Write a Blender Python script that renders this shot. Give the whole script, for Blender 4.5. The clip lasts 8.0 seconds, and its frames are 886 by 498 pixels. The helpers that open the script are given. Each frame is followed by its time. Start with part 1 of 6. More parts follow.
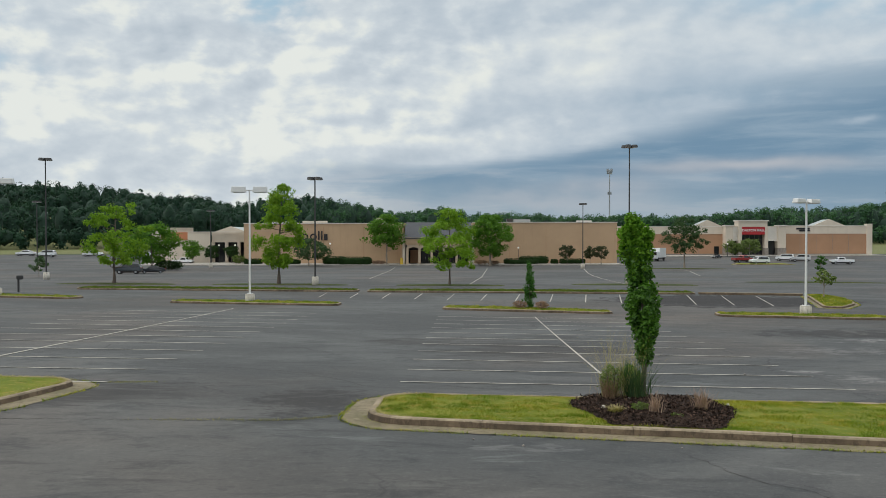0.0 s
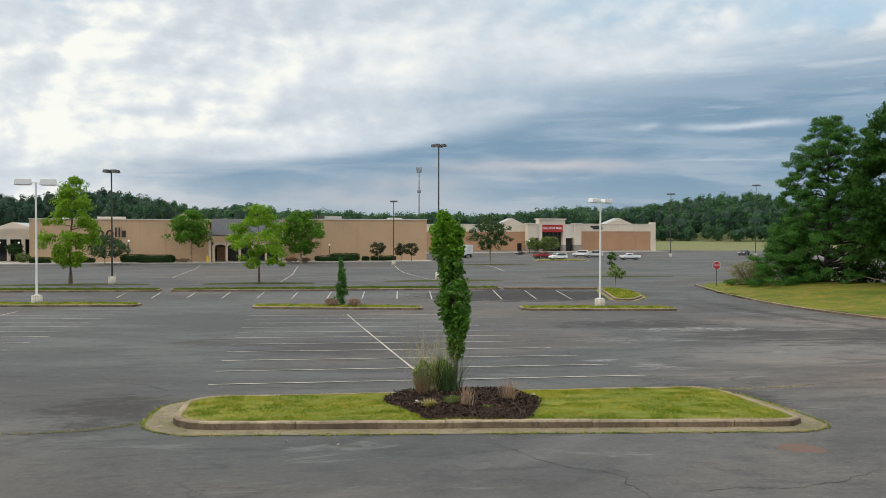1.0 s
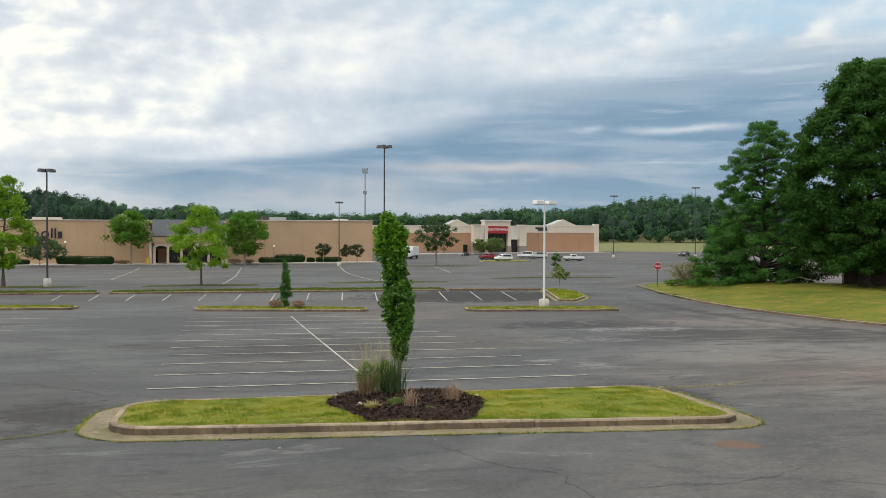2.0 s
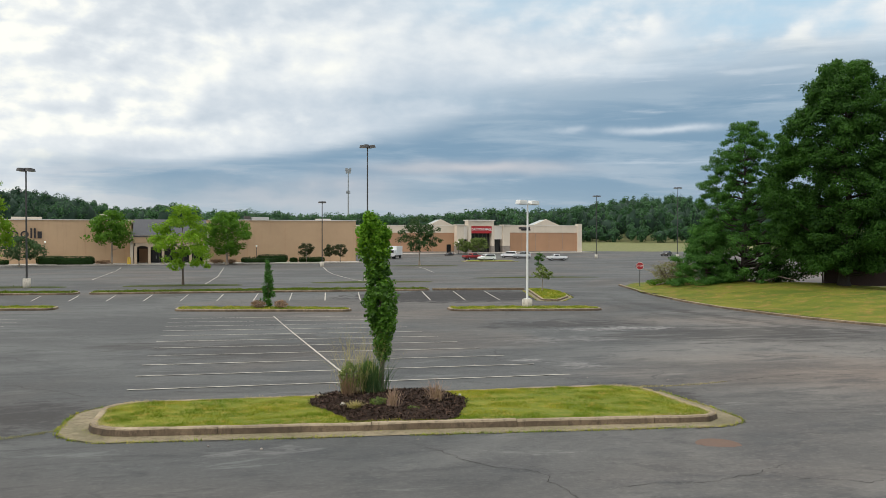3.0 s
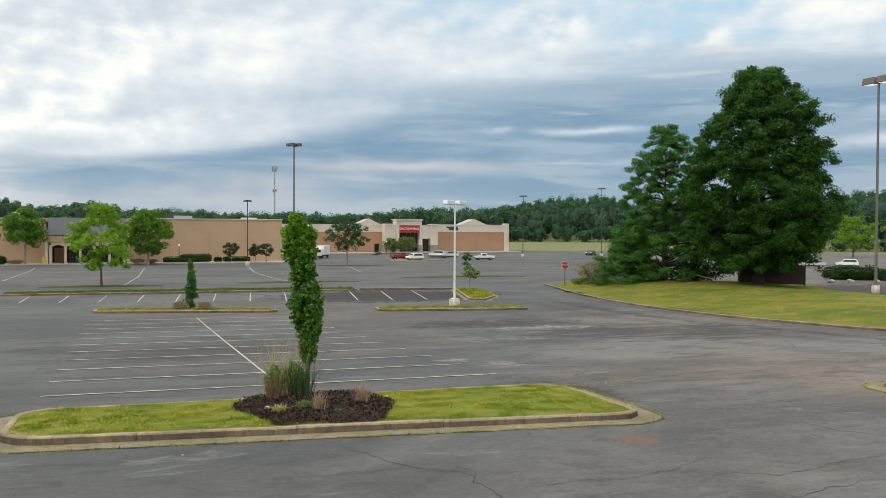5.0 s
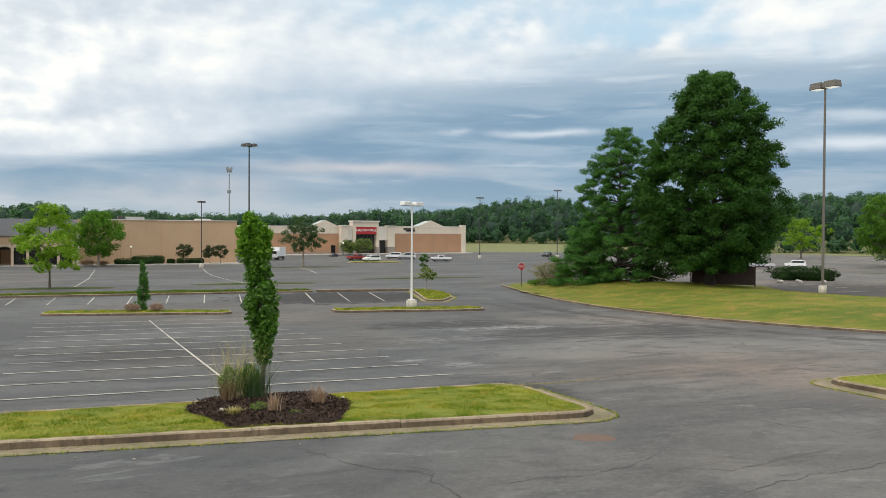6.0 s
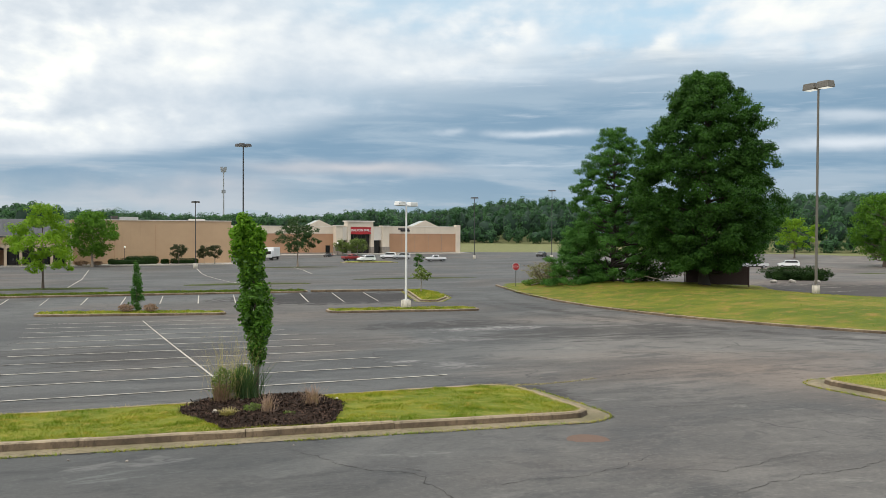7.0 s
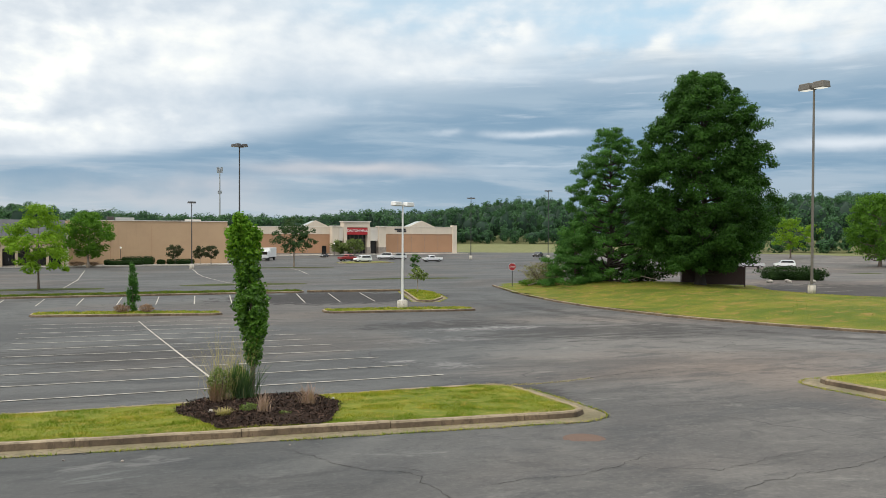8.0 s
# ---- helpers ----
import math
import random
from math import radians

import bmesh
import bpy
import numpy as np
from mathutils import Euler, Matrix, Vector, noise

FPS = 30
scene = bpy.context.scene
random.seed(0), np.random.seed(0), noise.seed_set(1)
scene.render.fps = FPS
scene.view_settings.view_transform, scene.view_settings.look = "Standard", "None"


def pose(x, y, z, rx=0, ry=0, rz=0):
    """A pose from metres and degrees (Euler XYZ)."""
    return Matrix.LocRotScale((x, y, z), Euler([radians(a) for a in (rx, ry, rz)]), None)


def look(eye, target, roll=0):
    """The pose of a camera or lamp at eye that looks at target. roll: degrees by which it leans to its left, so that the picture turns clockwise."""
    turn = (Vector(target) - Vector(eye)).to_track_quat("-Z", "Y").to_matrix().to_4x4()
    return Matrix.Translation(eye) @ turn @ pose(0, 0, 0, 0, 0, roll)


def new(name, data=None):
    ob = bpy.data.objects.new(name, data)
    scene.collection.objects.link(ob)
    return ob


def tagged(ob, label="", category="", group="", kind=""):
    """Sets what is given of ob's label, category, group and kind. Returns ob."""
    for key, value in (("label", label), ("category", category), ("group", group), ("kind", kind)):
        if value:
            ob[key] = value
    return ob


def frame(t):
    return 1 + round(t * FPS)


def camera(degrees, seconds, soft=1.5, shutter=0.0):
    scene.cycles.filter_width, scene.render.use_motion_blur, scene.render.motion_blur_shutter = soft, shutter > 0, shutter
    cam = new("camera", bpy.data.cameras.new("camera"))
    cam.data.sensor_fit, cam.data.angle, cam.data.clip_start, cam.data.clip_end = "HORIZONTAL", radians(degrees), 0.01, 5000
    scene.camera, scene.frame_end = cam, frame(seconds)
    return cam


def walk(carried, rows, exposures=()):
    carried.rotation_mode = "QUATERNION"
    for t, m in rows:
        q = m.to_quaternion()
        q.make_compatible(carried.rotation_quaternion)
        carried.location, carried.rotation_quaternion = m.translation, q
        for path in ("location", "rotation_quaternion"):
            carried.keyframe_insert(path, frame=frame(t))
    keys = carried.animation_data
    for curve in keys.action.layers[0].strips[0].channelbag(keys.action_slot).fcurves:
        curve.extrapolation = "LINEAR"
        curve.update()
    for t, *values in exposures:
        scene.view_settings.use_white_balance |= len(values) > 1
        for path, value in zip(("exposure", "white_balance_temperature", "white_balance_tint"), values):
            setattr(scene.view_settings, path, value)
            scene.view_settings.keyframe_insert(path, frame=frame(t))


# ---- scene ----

# ---------------------------------------------------------------- camera
cam = camera(56.42, 8.0, soft=0.85)
# seconds, yaw, pitch, roll, x, y, z
PATH = [
    (0.0, -0.24, -1.01, 0.03, 0.05, -0.14, 5.01), (0.1, -2.97, -1.04, 0.03, 0.03, -0.12, 5.01),
    (0.2, -5.32, -1.07, 0.03, 0.0, -0.10, 5.01), (0.3, -7.58, -1.1, 0.02, -0.02, -0.08, 5.0),
    (0.4, -8.99, -1.12, 0.02, -0.04, -0.06, 5.0), (0.5, -10.31, -1.13, 0.02, -0.05, -0.04, 5.0),
    (0.7, -11.57, -1.16, -0.03, -0.03, -0.02, 5.0), (1.0, -13.30, -1.20, -0.1, 0.0, 0.0, 5.0),
    (1.5, -15.80, -1.12, -0.16, 0.04, -0.01, 5.02), (2.2, -17.3, -1.11, -0.15, 0.07, -0.01, 5.0),
    (3.0, -18.17, -1.11, -0.15, 0.08, -0.01, 5.0), (3.5, -18.68, -1.17, -0.17, 0.09, -0.03, 5.02),
    (4.0, -19.48, -1.13, -0.20, 0.09, -0.01, 5.0), (4.5, -20.93, -1.15, -0.20, 0.10, -0.01, 5.02),
    (5.0, -23.15, -1.15, -0.26, 0.11, -0.03, 5.05), (5.7, -25.65, -1.06, -0.28, 0.12, -0.01, 5.02),
    (6.5, -26.39, -0.99, -0.30, 0.13, 0.0, 5.0), (7.0, -26.50, -1.02, -0.26, 0.14, -0.01, 5.03),
    (7.5, -26.61, -0.99, -0.22, 0.13, -0.02, 5.02), (8.0, -26.74, -0.99, -0.22, 0.15, -0.01, 5.01)]
walk(cam, [(t, pose(x, y, z, 90 + p, r, w)) for t, w, p, r, x, y, z in PATH],
     [(0.0, -0.32, 6150, 7), (0.5, -0.16, 6300, 8), (1.0, -0.06, 6350, 9), (3.5, 0.04, 6400, 9), (5.0, 0.08, 6400, 9), (6.5, 0.12, 6400, 9), (8.0, 0.14, 6400, 9)])


# ---------------------------------------------------------------- node helpers
class Nodes:
    """Short hand for writing node trees as arithmetic."""

    def __init__(self, tree):
        self.tree = tree
        tree.nodes.clear()

    def add(self, kind, operation="", blend_type="", data_type="", interpolation_type="", feature="", use_clamp=False):
        node = self.tree.nodes.new(kind)
        if data_type:
            node.data_type = data_type
        if operation:
            node.operation = operation
        if use_clamp:
            node.use_clamp = True
        if blend_type:
            node.blend_type = blend_type
        if interpolation_type:
            node.interpolation_type = interpolation_type
        if feature:
            node.feature = feature
        return node

    def put(self, socket, value):
        if isinstance(value, bpy.types.NodeSocket):
            self.tree.links.new(value, socket)
        elif isinstance(value, tuple) and len(value) == 3 and socket.type == "RGBA":
            socket.default_value = (*value, 1)
        else:
            socket.default_value = value

    def math(self, op, a, b=0.0, c=0.0, clamp=False):
        node = self.add("ShaderNodeMath", operation=op, use_clamp=clamp)
        for socket, value in zip(node.inputs, (a, b, c)):
            self.put(socket, value)
        return node.outputs[0]

    def step(self, value, low, high):
        node = self.add("ShaderNodeMapRange", interpolation_type="SMOOTHSTEP")
        for key, v in (("Value", value), ("From Min", low), ("From Max", high)):
            self.put(node.inputs[key], v)
        return node.outputs["Result"]

    def mix(self, f, a, b, blend="MIX"):
        node = self.add("ShaderNodeMix", data_type="RGBA", blend_type=blend)
        for i, v in ((0, f), (6, a), (7, b)):
            self.put(node.inputs[i], v)
        return node.outputs[2]

    def noise(self, vector, scale, detail=4.0, rough=0.55, warp=0.0):
        node = self.add("ShaderNodeTexNoise")
        if vector is not None:
            self.put(node.inputs["Vector"], vector)
        for key, v in (("Scale", scale), ("Detail", detail), ("Roughness", rough), ("Distortion", warp)):
            self.put(node.inputs[key], v)
        return node.outputs["Fac"]

    def place(self, vector, scale=(1, 1, 1), turn=(0, 0, 0), shift=(0, 0, 0)):
        node = self.add("ShaderNodeMapping")
        self.put(node.inputs["Vector"], vector)
        node.inputs["Scale"].default_value, node.inputs["Rotation"].default_value = scale, turn
        node.inputs["Location"].default_value = shift
        return node.outputs[0]

    def bump(self, height, strength=0.3, distance=0.02):
        node = self.add("ShaderNodeBump")
        for key, v in (("Height", height), ("Strength", strength), ("Distance", distance)):
            self.put(node.inputs[key], v)
        return node.outputs[0]


# ---------------------------------------------------------------- sky and sun
world = bpy.data.worlds.new("world")
scene.world = world
world.use_nodes = True
n = Nodes(world.node_tree)
way = n.add("ShaderNodeTexCoord").outputs["Generated"]
split = n.add("ShaderNodeSeparateXYZ")
n.put(split.inputs[0], way)
sx, sy, sz = split.outputs
up = n.math("MAXIMUM", sz, 0.0)
azimuth = n.math("ARCTAN2", sx, sy)
# cloud places: bearing and height, bent a little so that no edge runs straight
flow_xyz = n.add("ShaderNodeCombineXYZ")
n.put(flow_xyz.inputs[0], azimuth)
n.put(flow_xyz.inputs[1], n.math("MULTIPLY", up, 1.5))
flow = n.place(flow_xyz.outputs[0], shift=(3.1, 0.7, 0))
billow = n.noise(n.place(flow, scale=(1.0, 1.25, 1)), 5.0, 7, 0.50, 0.15)
lobes = n.noise(n.place(flow, scale=(1.0, 1.15, 1), shift=(5, 2, 0)), 12.0, 7, 0.50, 0.1)
lobes_sunward = n.noise(n.place(flow, scale=(1.0, 1.15, 1), shift=(4.984, 2.014, 0)), 12.0, 7, 0.50, 0.1)
relief = n.math("SUBTRACT", lobes, lobes_sunward)
streak = n.noise(n.place(flow, scale=(1.0, 5.0, 1), turn=(0, 0, -0.03)), 4.6, 9, 0.56, 0.35)
wisp = n.noise(n.place(flow, scale=(1.0, 7.5, 1), shift=(2, 8, 0)), 7.5, 8, 0.55, 0.25)
bent_az = n.math("ADD", azimuth, n.math("MULTIPLY", n.math("SUBTRACT", lobes, 0.5), 0.16))
bent_up = n.math("ADD", up, n.math("MULTIPLY", n.math("SUBTRACT", lobes_sunward, 0.5), 0.075))


def puff(a, h, wide, tall):
    """A soft-edged mass of cloud round a bearing and a height; a thin one lies straight."""
    thin = tall < 0.013
    lie = n.math("ADD", up, n.math("MULTIPLY", n.math("SUBTRACT", lobes_sunward, 0.5), 0.018)) if thin else bent_up
    u = n.math("POWER", n.math("DIVIDE", n.math("SUBTRACT", bent_az, a), wide), 2.0)
    v = n.math("POWER", n.math("DIVIDE", n.math("SUBTRACT", lie, h), tall), 2.0)
    return n.math("POWER", 2.718, n.math("MULTIPLY", n.math("ADD", u, v), -1.0))


def total(values):
    out = 0.0
    for value, weight in values:
        out = n.math("ADD", out, n.math("MULTIPLY", value, weight))
    return out


sky = n.add("ShaderNodeTexSky")
sky.sky_type, sky.sun_disc, sky.sun_elevation, sky.sun_rotation = "NISHITA", False, radians(37), radians(-103)
blue = n.mix(1.0, sky.outputs[0], (0.12, 0.12, 0.12), "MULTIPLY")
blue = n.mix(0.75, blue, (0.50, 0.74, 0.88))
# how much light each part of the broken cloud catches
west = n.step(azimuth, 0.30, -0.15)
lit = n.math("ADD", 0.52, n.math("MULTIPLY", n.step(azimuth, 0.42, -0.30), 0.17))
lit = n.math("ADD", lit, n.math("MULTIPLY", n.math("SUBTRACT", billow, 0.5), 1.0))
lit = n.math("ADD", lit, n.math("MULTIPLY", n.math("SUBTRACT", lobes, 0.5), n.math("ADD", 0.30, n.math("MULTIPLY", west, 0.56))))
lit = n.math("ADD", lit, n.math("MULTIPLY", relief, n.math("ADD", 0.6, n.math("MULTIPLY", west, 1.3))))
lit = n.math("ADD", lit, total(((puff(-0.035, 0.19, 0.13, 0.036), 0.36), (puff(-0.05, 0.118, 0.10, 0.016), 0.30), (puff(-0.175, 0.215, 0.03, 0.03), 0.30), (puff(-0.19, 0.12, 0.07, 0.022), 0.30),
                                (puff(-0.44, 0.13, 0.10, 0.05), 0.24), (puff(0.06, 0.112, 0.12, 0.012), 0.22), (puff(0.54, 0.222, 0.035, 0.02), 0.30), (puff(0.70, 0.206, 0.06, 0.014), 0.32),
                                (puff(-0.27, 0.165, 0.06, 0.03), 0.14), (puff(0.22, 0.16, 0.20, 0.03), -0.10), (puff(0.40, 0.165, 0.14, 0.022), -0.22), (puff(-0.30, 0.085, 0.3, 0.02), -0.12), (puff(0.85, 0.25, 0.25, 0.05), 0.22))))
cloud = n.mix(n.step(lit, 0.02, 0.48), n.mix(west, (0.42, 0.52, 0.615), (0.61, 0.65, 0.695)), n.mix(west, (0.62, 0.675, 0.735), (0.725, 0.75, 0.78)))
cloud = n.mix(n.step(lit, 0.40, 0.80), cloud, (0.84, 0.85, 0.855))
cloud = n.mix(n.step(lit, 0.69, 1.06), cloud, (1.06, 1.02, 0.925))
# clear sky between the clouds, mostly high in the east
gap = total(((puff(0.76, 0.25, 0.26, 0.05), 0.75), (puff(0.42, 0.27, 0.12, 0.03), 0.45), (puff(-0.20, 0.275, 0.035, 0.03), 0.7), (puff(-0.52, 0.17, 0.06, 0.05), 0.55)))
gap = n.math("MULTIPLY", gap, n.step(n.math("ADD", lit, n.math("MULTIPLY", wisp, 0.3)), 1.0, 0.55))
cloud = n.mix(n.math("MINIMUM", gap, 0.9), cloud, blue)
# grey-blue bank under a flat cloud base that rises and softens towards the east
east = n.step(azimuth, 0.10, 0.62)
edge = n.math("ADD", 0.082, n.math("MULTIPLY", n.step(azimuth, -0.02, 0.66), 0.108))
edge = n.math("ADD", edge, n.math("MULTIPLY", n.math("SUBTRACT", streak, 0.5), n.math("ADD", 0.03, n.math("MULTIPLY", east, 0.085))))
edge = n.math("ADD", edge, n.math("MULTIPLY", n.math("SUBTRACT", lobes, 0.5), 0.022))
soft_edge = n.math("ADD", 0.011, n.math("MULTIPLY", east, 0.026))
bank = n.math("SUBTRACT", 1.0, n.step(n.math("DIVIDE", n.math("SUBTRACT", up, edge), soft_edge), -1.0, 1.0))
bank = n.math("MULTIPLY", bank, n.step(azimuth, -0.26, 0.0))
bank_tone = n.mix(n.step(streak, 0.40, 0.64), (0.215, 0.335, 0.455), (0.36, 0.46, 0.555))
bank_tone = n.mix(n.math("MULTIPLY", n.step(up, 0.085, 0.015), 0.8), bank_tone, n.mix(east, (0.41, 0.495, 0.55), (0.30, 0.40, 0.485)))
pink = n.math("MULTIPLY", n.step(n.math("ADD", streak, n.math("MULTIPLY", wisp, 0.35)), 0.66, 0.80), n.step(up, 0.10, 0.05))
pink = n.math("MAXIMUM", n.math("MULTIPLY", pink, n.math("SUBTRACT", 0.5, n.math("MULTIPLY", east, 0.38))), total(((puff(0.35, 0.077, 0.13, 0.0075), 0.85), (puff(0.13, 0.035, 0.16, 0.016), 0.55), (puff(0.20, 0.058, 0.10, 0.010), 0.4))))
bank_tone = n.mix(n.math("MINIMUM", pink, 1.0), bank_tone, (0.63, 0.605, 0.615))
torn = n.math("MULTIPLY", n.step(wisp, 0.56, 0.80), n.math("MULTIPLY", n.step(azimuth, 0.40, 0.60), 0.5))
torn = n.math("MAXIMUM", torn, total(((puff(0.585, 0.121, 0.055, 0.0042), 0.75), (puff(0.465, 0.121, 0.022, 0.004), 0.45), (puff(0.92, 0.101, 0.09, 0.008), 0.9), (puff(0.93, 0.130, 0.07, 0.006), 0.6))))
bank_tone = n.mix(n.math("MINIMUM", torn, 0.9), bank_tone, (0.76, 0.79, 0.83))
cloud = n.mix(n.math("MULTIPLY", bank, 0.96), cloud, bank_tone)
# overhead, out of view, cloud is made brighter and warmer to light the ground
cloud = n.mix(n.math("MULTIPLY", n.step(up, 0.30, 0.6), 0.8), cloud, (0.82, 0.765, 0.70))
cloud = n.mix(1.0, cloud, (0.975, 1.0, 1.012), "MULTIPLY")
rise = n.math("ADD", 0.98, n.math("MULTIPLY", n.step(up, 0.28, 0.95), 1.25))
background = n.add("ShaderNodeBackground")
n.put(background.inputs[0], cloud)
n.put(background.inputs[1], rise)
n.put(n.add("ShaderNodeOutputWorld").inputs[0], background.outputs[0])

sun = new("sun", bpy.data.lights.new("sun", "SUN"))
sun.data.energy, sun.data.angle, sun.data.color = 0.85, radians(18), (1.0, 0.93, 0.84)
sun.matrix_world = look((-70, 4, 58), (0, 20, 0))


# ---------------------------------------------------------------- materials
def material(name):
    m = bpy.data.materials.new(name)
    m.use_nodes = True
    k = Nodes(m.node_tree)
    shader = k.add("ShaderNodeBsdfPrincipled")
    k.put(k.add("ShaderNodeOutputMaterial").inputs[0], shader.outputs[0])
    k.at = k.add("ShaderNodeTexCoord").outputs["Object"]
    k.world = k.add("ShaderNodeNewGeometry").outputs["Position"]
    k.shader = shader.inputs
    return m, k


def plain(name, base, rough=0.6, metal=0.0, spread=0.12, scale=6.0, grain=60.0, relief=0.15, depth=0.004):
    """A surface of one paint or stuff, with stains at one scale and grain at another."""
    m, k = material(name)
    stain, speck = k.noise(k.world, scale, 5), k.noise(k.world, grain, 3)
    dark, light = tuple(c * (1 - spread) for c in base), tuple(min(1, c * (1 + spread)) for c in base)
    tone = k.mix(k.math("ADD", k.math("MULTIPLY", stain, 0.7), k.math("MULTIPLY", speck, 0.3)), dark, light)
    k.put(k.shader["Base Color"], tone)
    k.put(k.shader["Roughness"], k.math("ADD", rough - 0.08, k.math("MULTIPLY", stain, 0.16)))
    k.put(k.shader["Metallic"], metal)
    if relief:
        k.put(k.shader["Normal"], k.bump(speck, relief, depth))
    return m


def leaf_material(name, low, high, glow=0.35, single=0.6, scale=0.9, gloss=0.12, rough=0.6):
    """Leaves that differ one by one (single) and in drifts of a given scale."""
    m, k = material(name)
    island = k.add("ShaderNodeNewGeometry").outputs["Random Per Island"]
    patch = k.step(k.noise(k.world, scale, 3), 0.2, 0.8)
    tone = k.mix(k.math("ADD", k.math("MULTIPLY", island, single), k.math("MULTIPLY", patch, 1.1 - single), clamp=True), low, high)
    k.put(k.shader["Base Color"], tone)
    k.put(k.shader["Roughness"], rough)
    k.put(k.shader["Specular IOR Level"], gloss)
    shine = k.add("ShaderNodeBsdfTranslucent")
    k.put(shine.inputs[0], k.mix(1.0, tone, (1.3, 1.5, 0.6), "MULTIPLY"))
    both = k.add("ShaderNodeMixShader")
    both.inputs[0].default_value = glow
    out = [x for x in k.tree.nodes if x.type == "OUTPUT_MATERIAL"][0]
    bsdf = [x for x in k.tree.nodes if x.type == "BSDF_PRINCIPLED"][0]
    k.put(both.inputs[1], bsdf.outputs[0])
    k.put(both.inputs[2], shine.outputs[0])
    k.put(out.inputs[0], both.outputs[0])
    return m


def asphalt_material():
    m, k = material("asphalt")
    p = k.world
    wide = k.noise(k.place(p, scale=(0.6, 1.2, 1)), 0.10, 7, 0.62, 0.9)
    smear = k.noise(k.place(p, scale=(0.55, 1.15, 1), turn=(0, 0, radians(9))), 0.5, 9, 0.70, 0.35)
    speck = k.noise(p, 11.0, 6, 0.75)
    grit = k.noise(p, 90, 3, 0.7)
    tone = k.mix(k.step(wide, 0.38, 0.62), (0.0660, 0.0605, 0.0598), (0.1190, 0.1090, 0.1038))
    tone = k.mix(k.math("MULTIPLY", k.step(smear, 0.54, 0.72), 0.5), tone, (0.1694, 0.1575, 0.1470))
    tone = k.mix(k.math("MULTIPLY", k.step(smear, 0.48, 0.36), 0.85), tone, (0.0426, 0.0412, 0.0431))
    blot = k.noise(k.place(p, shift=(7, 3, 0)), 0.9, 7, 0.68, 0.5)
    tone = k.mix(k.math("MULTIPLY", k.step(blot, 0.58, 0.66), 0.5), tone, (0.0400, 0.0385, 0.0402))
    pale = k.noise(k.place(p, scale=(0.5, 1.3, 1), shift=(-11, 5, 0)), 0.55, 8, 0.7, 0.6)
    tone = k.mix(k.math("MULTIPLY", k.step(pale, 0.61, 0.68), 0.45), tone, (0.2084, 0.1969, 0.1812))
    drag = k.noise(k.place(p, scale=(0.30, 1.35, 1), turn=(0, 0, radians(-7)), shift=(2, 9, 0)), 0.9, 8, 0.72, 0.3)
    tone = k.mix(k.math("MULTIPLY", k.step(drag, 0.54, 0.64), 0.66), tone, (0.0405, 0.0386, 0.0394))
    tone = k.mix(k.math("MULTIPLY", k.step(drag, 0.42, 0.30), 0.2), tone, (0.1833, 0.1703, 0.1565))
    tone = k.mix(k.math("MULTIPLY", k.step(speck, 0.52, 0.70), 0.42), tone, (0.1737, 0.1612, 0.1470))
    tone = k.mix(k.math("MULTIPLY", k.step(speck, 0.47, 0.30), 0.5), tone, (0.0382, 0.0366, 0.0373))
    tint = k.noise(k.place(p, shift=(31, 12, 0)), 0.055, 4, 0.55, 0.4)
    tone = k.mix(k.step(tint, 0.38, 0.54), tone, k.mix(1.0, tone, (0.86, 0.97, 1.05), "MULTIPLY"))
    tone = k.mix(k.step(tint, 0.38, 0.28), tone, k.mix(1.0, tone, (1.06, 0.99, 0.93), "MULTIPLY"))
    # surfacing turns paler and browner towards the east lane, darker away from it
    where = k.add("ShaderNodeSeparateXYZ")
    k.put(where.inputs[0], p)
    px, py = where.outputs[0], where.outputs[1]
    lane_way = k.math("SUBTRACT", px, k.math("MULTIPLY", k.math("SUBTRACT", py, 12.0), 0.75))
    east_pale = k.step(k.math("ADD", lane_way, k.math("MULTIPLY", k.math("SUBTRACT", wide, 0.5), 14.0)), 0.0, 13.0)
    tone = k.mix(east_pale, k.mix(1.0, tone, (0.87, 0.905, 0.915), "MULTIPLY"), k.mix(1.0, tone, (1.36, 1.29, 1.22), "MULTIPLY"))

    def worn(x, y, w, d, grain, low, high):
        """A worn or stained place round x, y with a ragged outline."""
        a = k.math("POWER", k.math("DIVIDE", k.math("SUBTRACT", px, x), w), 2.0)
        b = k.math("POWER", k.math("DIVIDE", k.math("SUBTRACT", py, y), d), 2.0)
        reach = k.math("SUBTRACT", 1.0, k.math("ADD", a, b))
        return k.step(k.math("ADD", k.math("MULTIPLY", reach, 0.22), grain), low, high)

    mottle = k.noise(k.place(p, scale=(0.8, 1.1, 1), shift=(13, 4, 0)), 2.4, 9, 0.76, 0.2)
    tone = k.mix(k.math("MULTIPLY", k.step(mottle, 0.50, 0.72), 0.5), tone, k.mix(1.0, tone, (1.45, 1.42, 1.38), "MULTIPLY"))
    tone = k.mix(k.math("MULTIPLY", k.step(mottle, 0.50, 0.30), 0.6), tone, k.mix(1.0, tone, (0.62, 0.62, 0.64), "MULTIPLY"))
    tone = k.mix(1.0, tone, (1.03, 1.0, 0.96), "MULTIPLY")
    dull = 0.0
    # tyre-darkened sweep along the bank's kerb and round the turn
    bow = k.math("SUBTRACT", k.math("SQRT", k.math("ADD", k.math("POWER", k.math("SUBTRACT", px, 107.4), 2.0), k.math("POWER", k.math("SUBTRACT", py, 42.0), 2.0))), 71.0)
    bow = k.math("ADD", bow, k.math("MULTIPLY", k.math("SUBTRACT", pale, 0.5), 5.0))
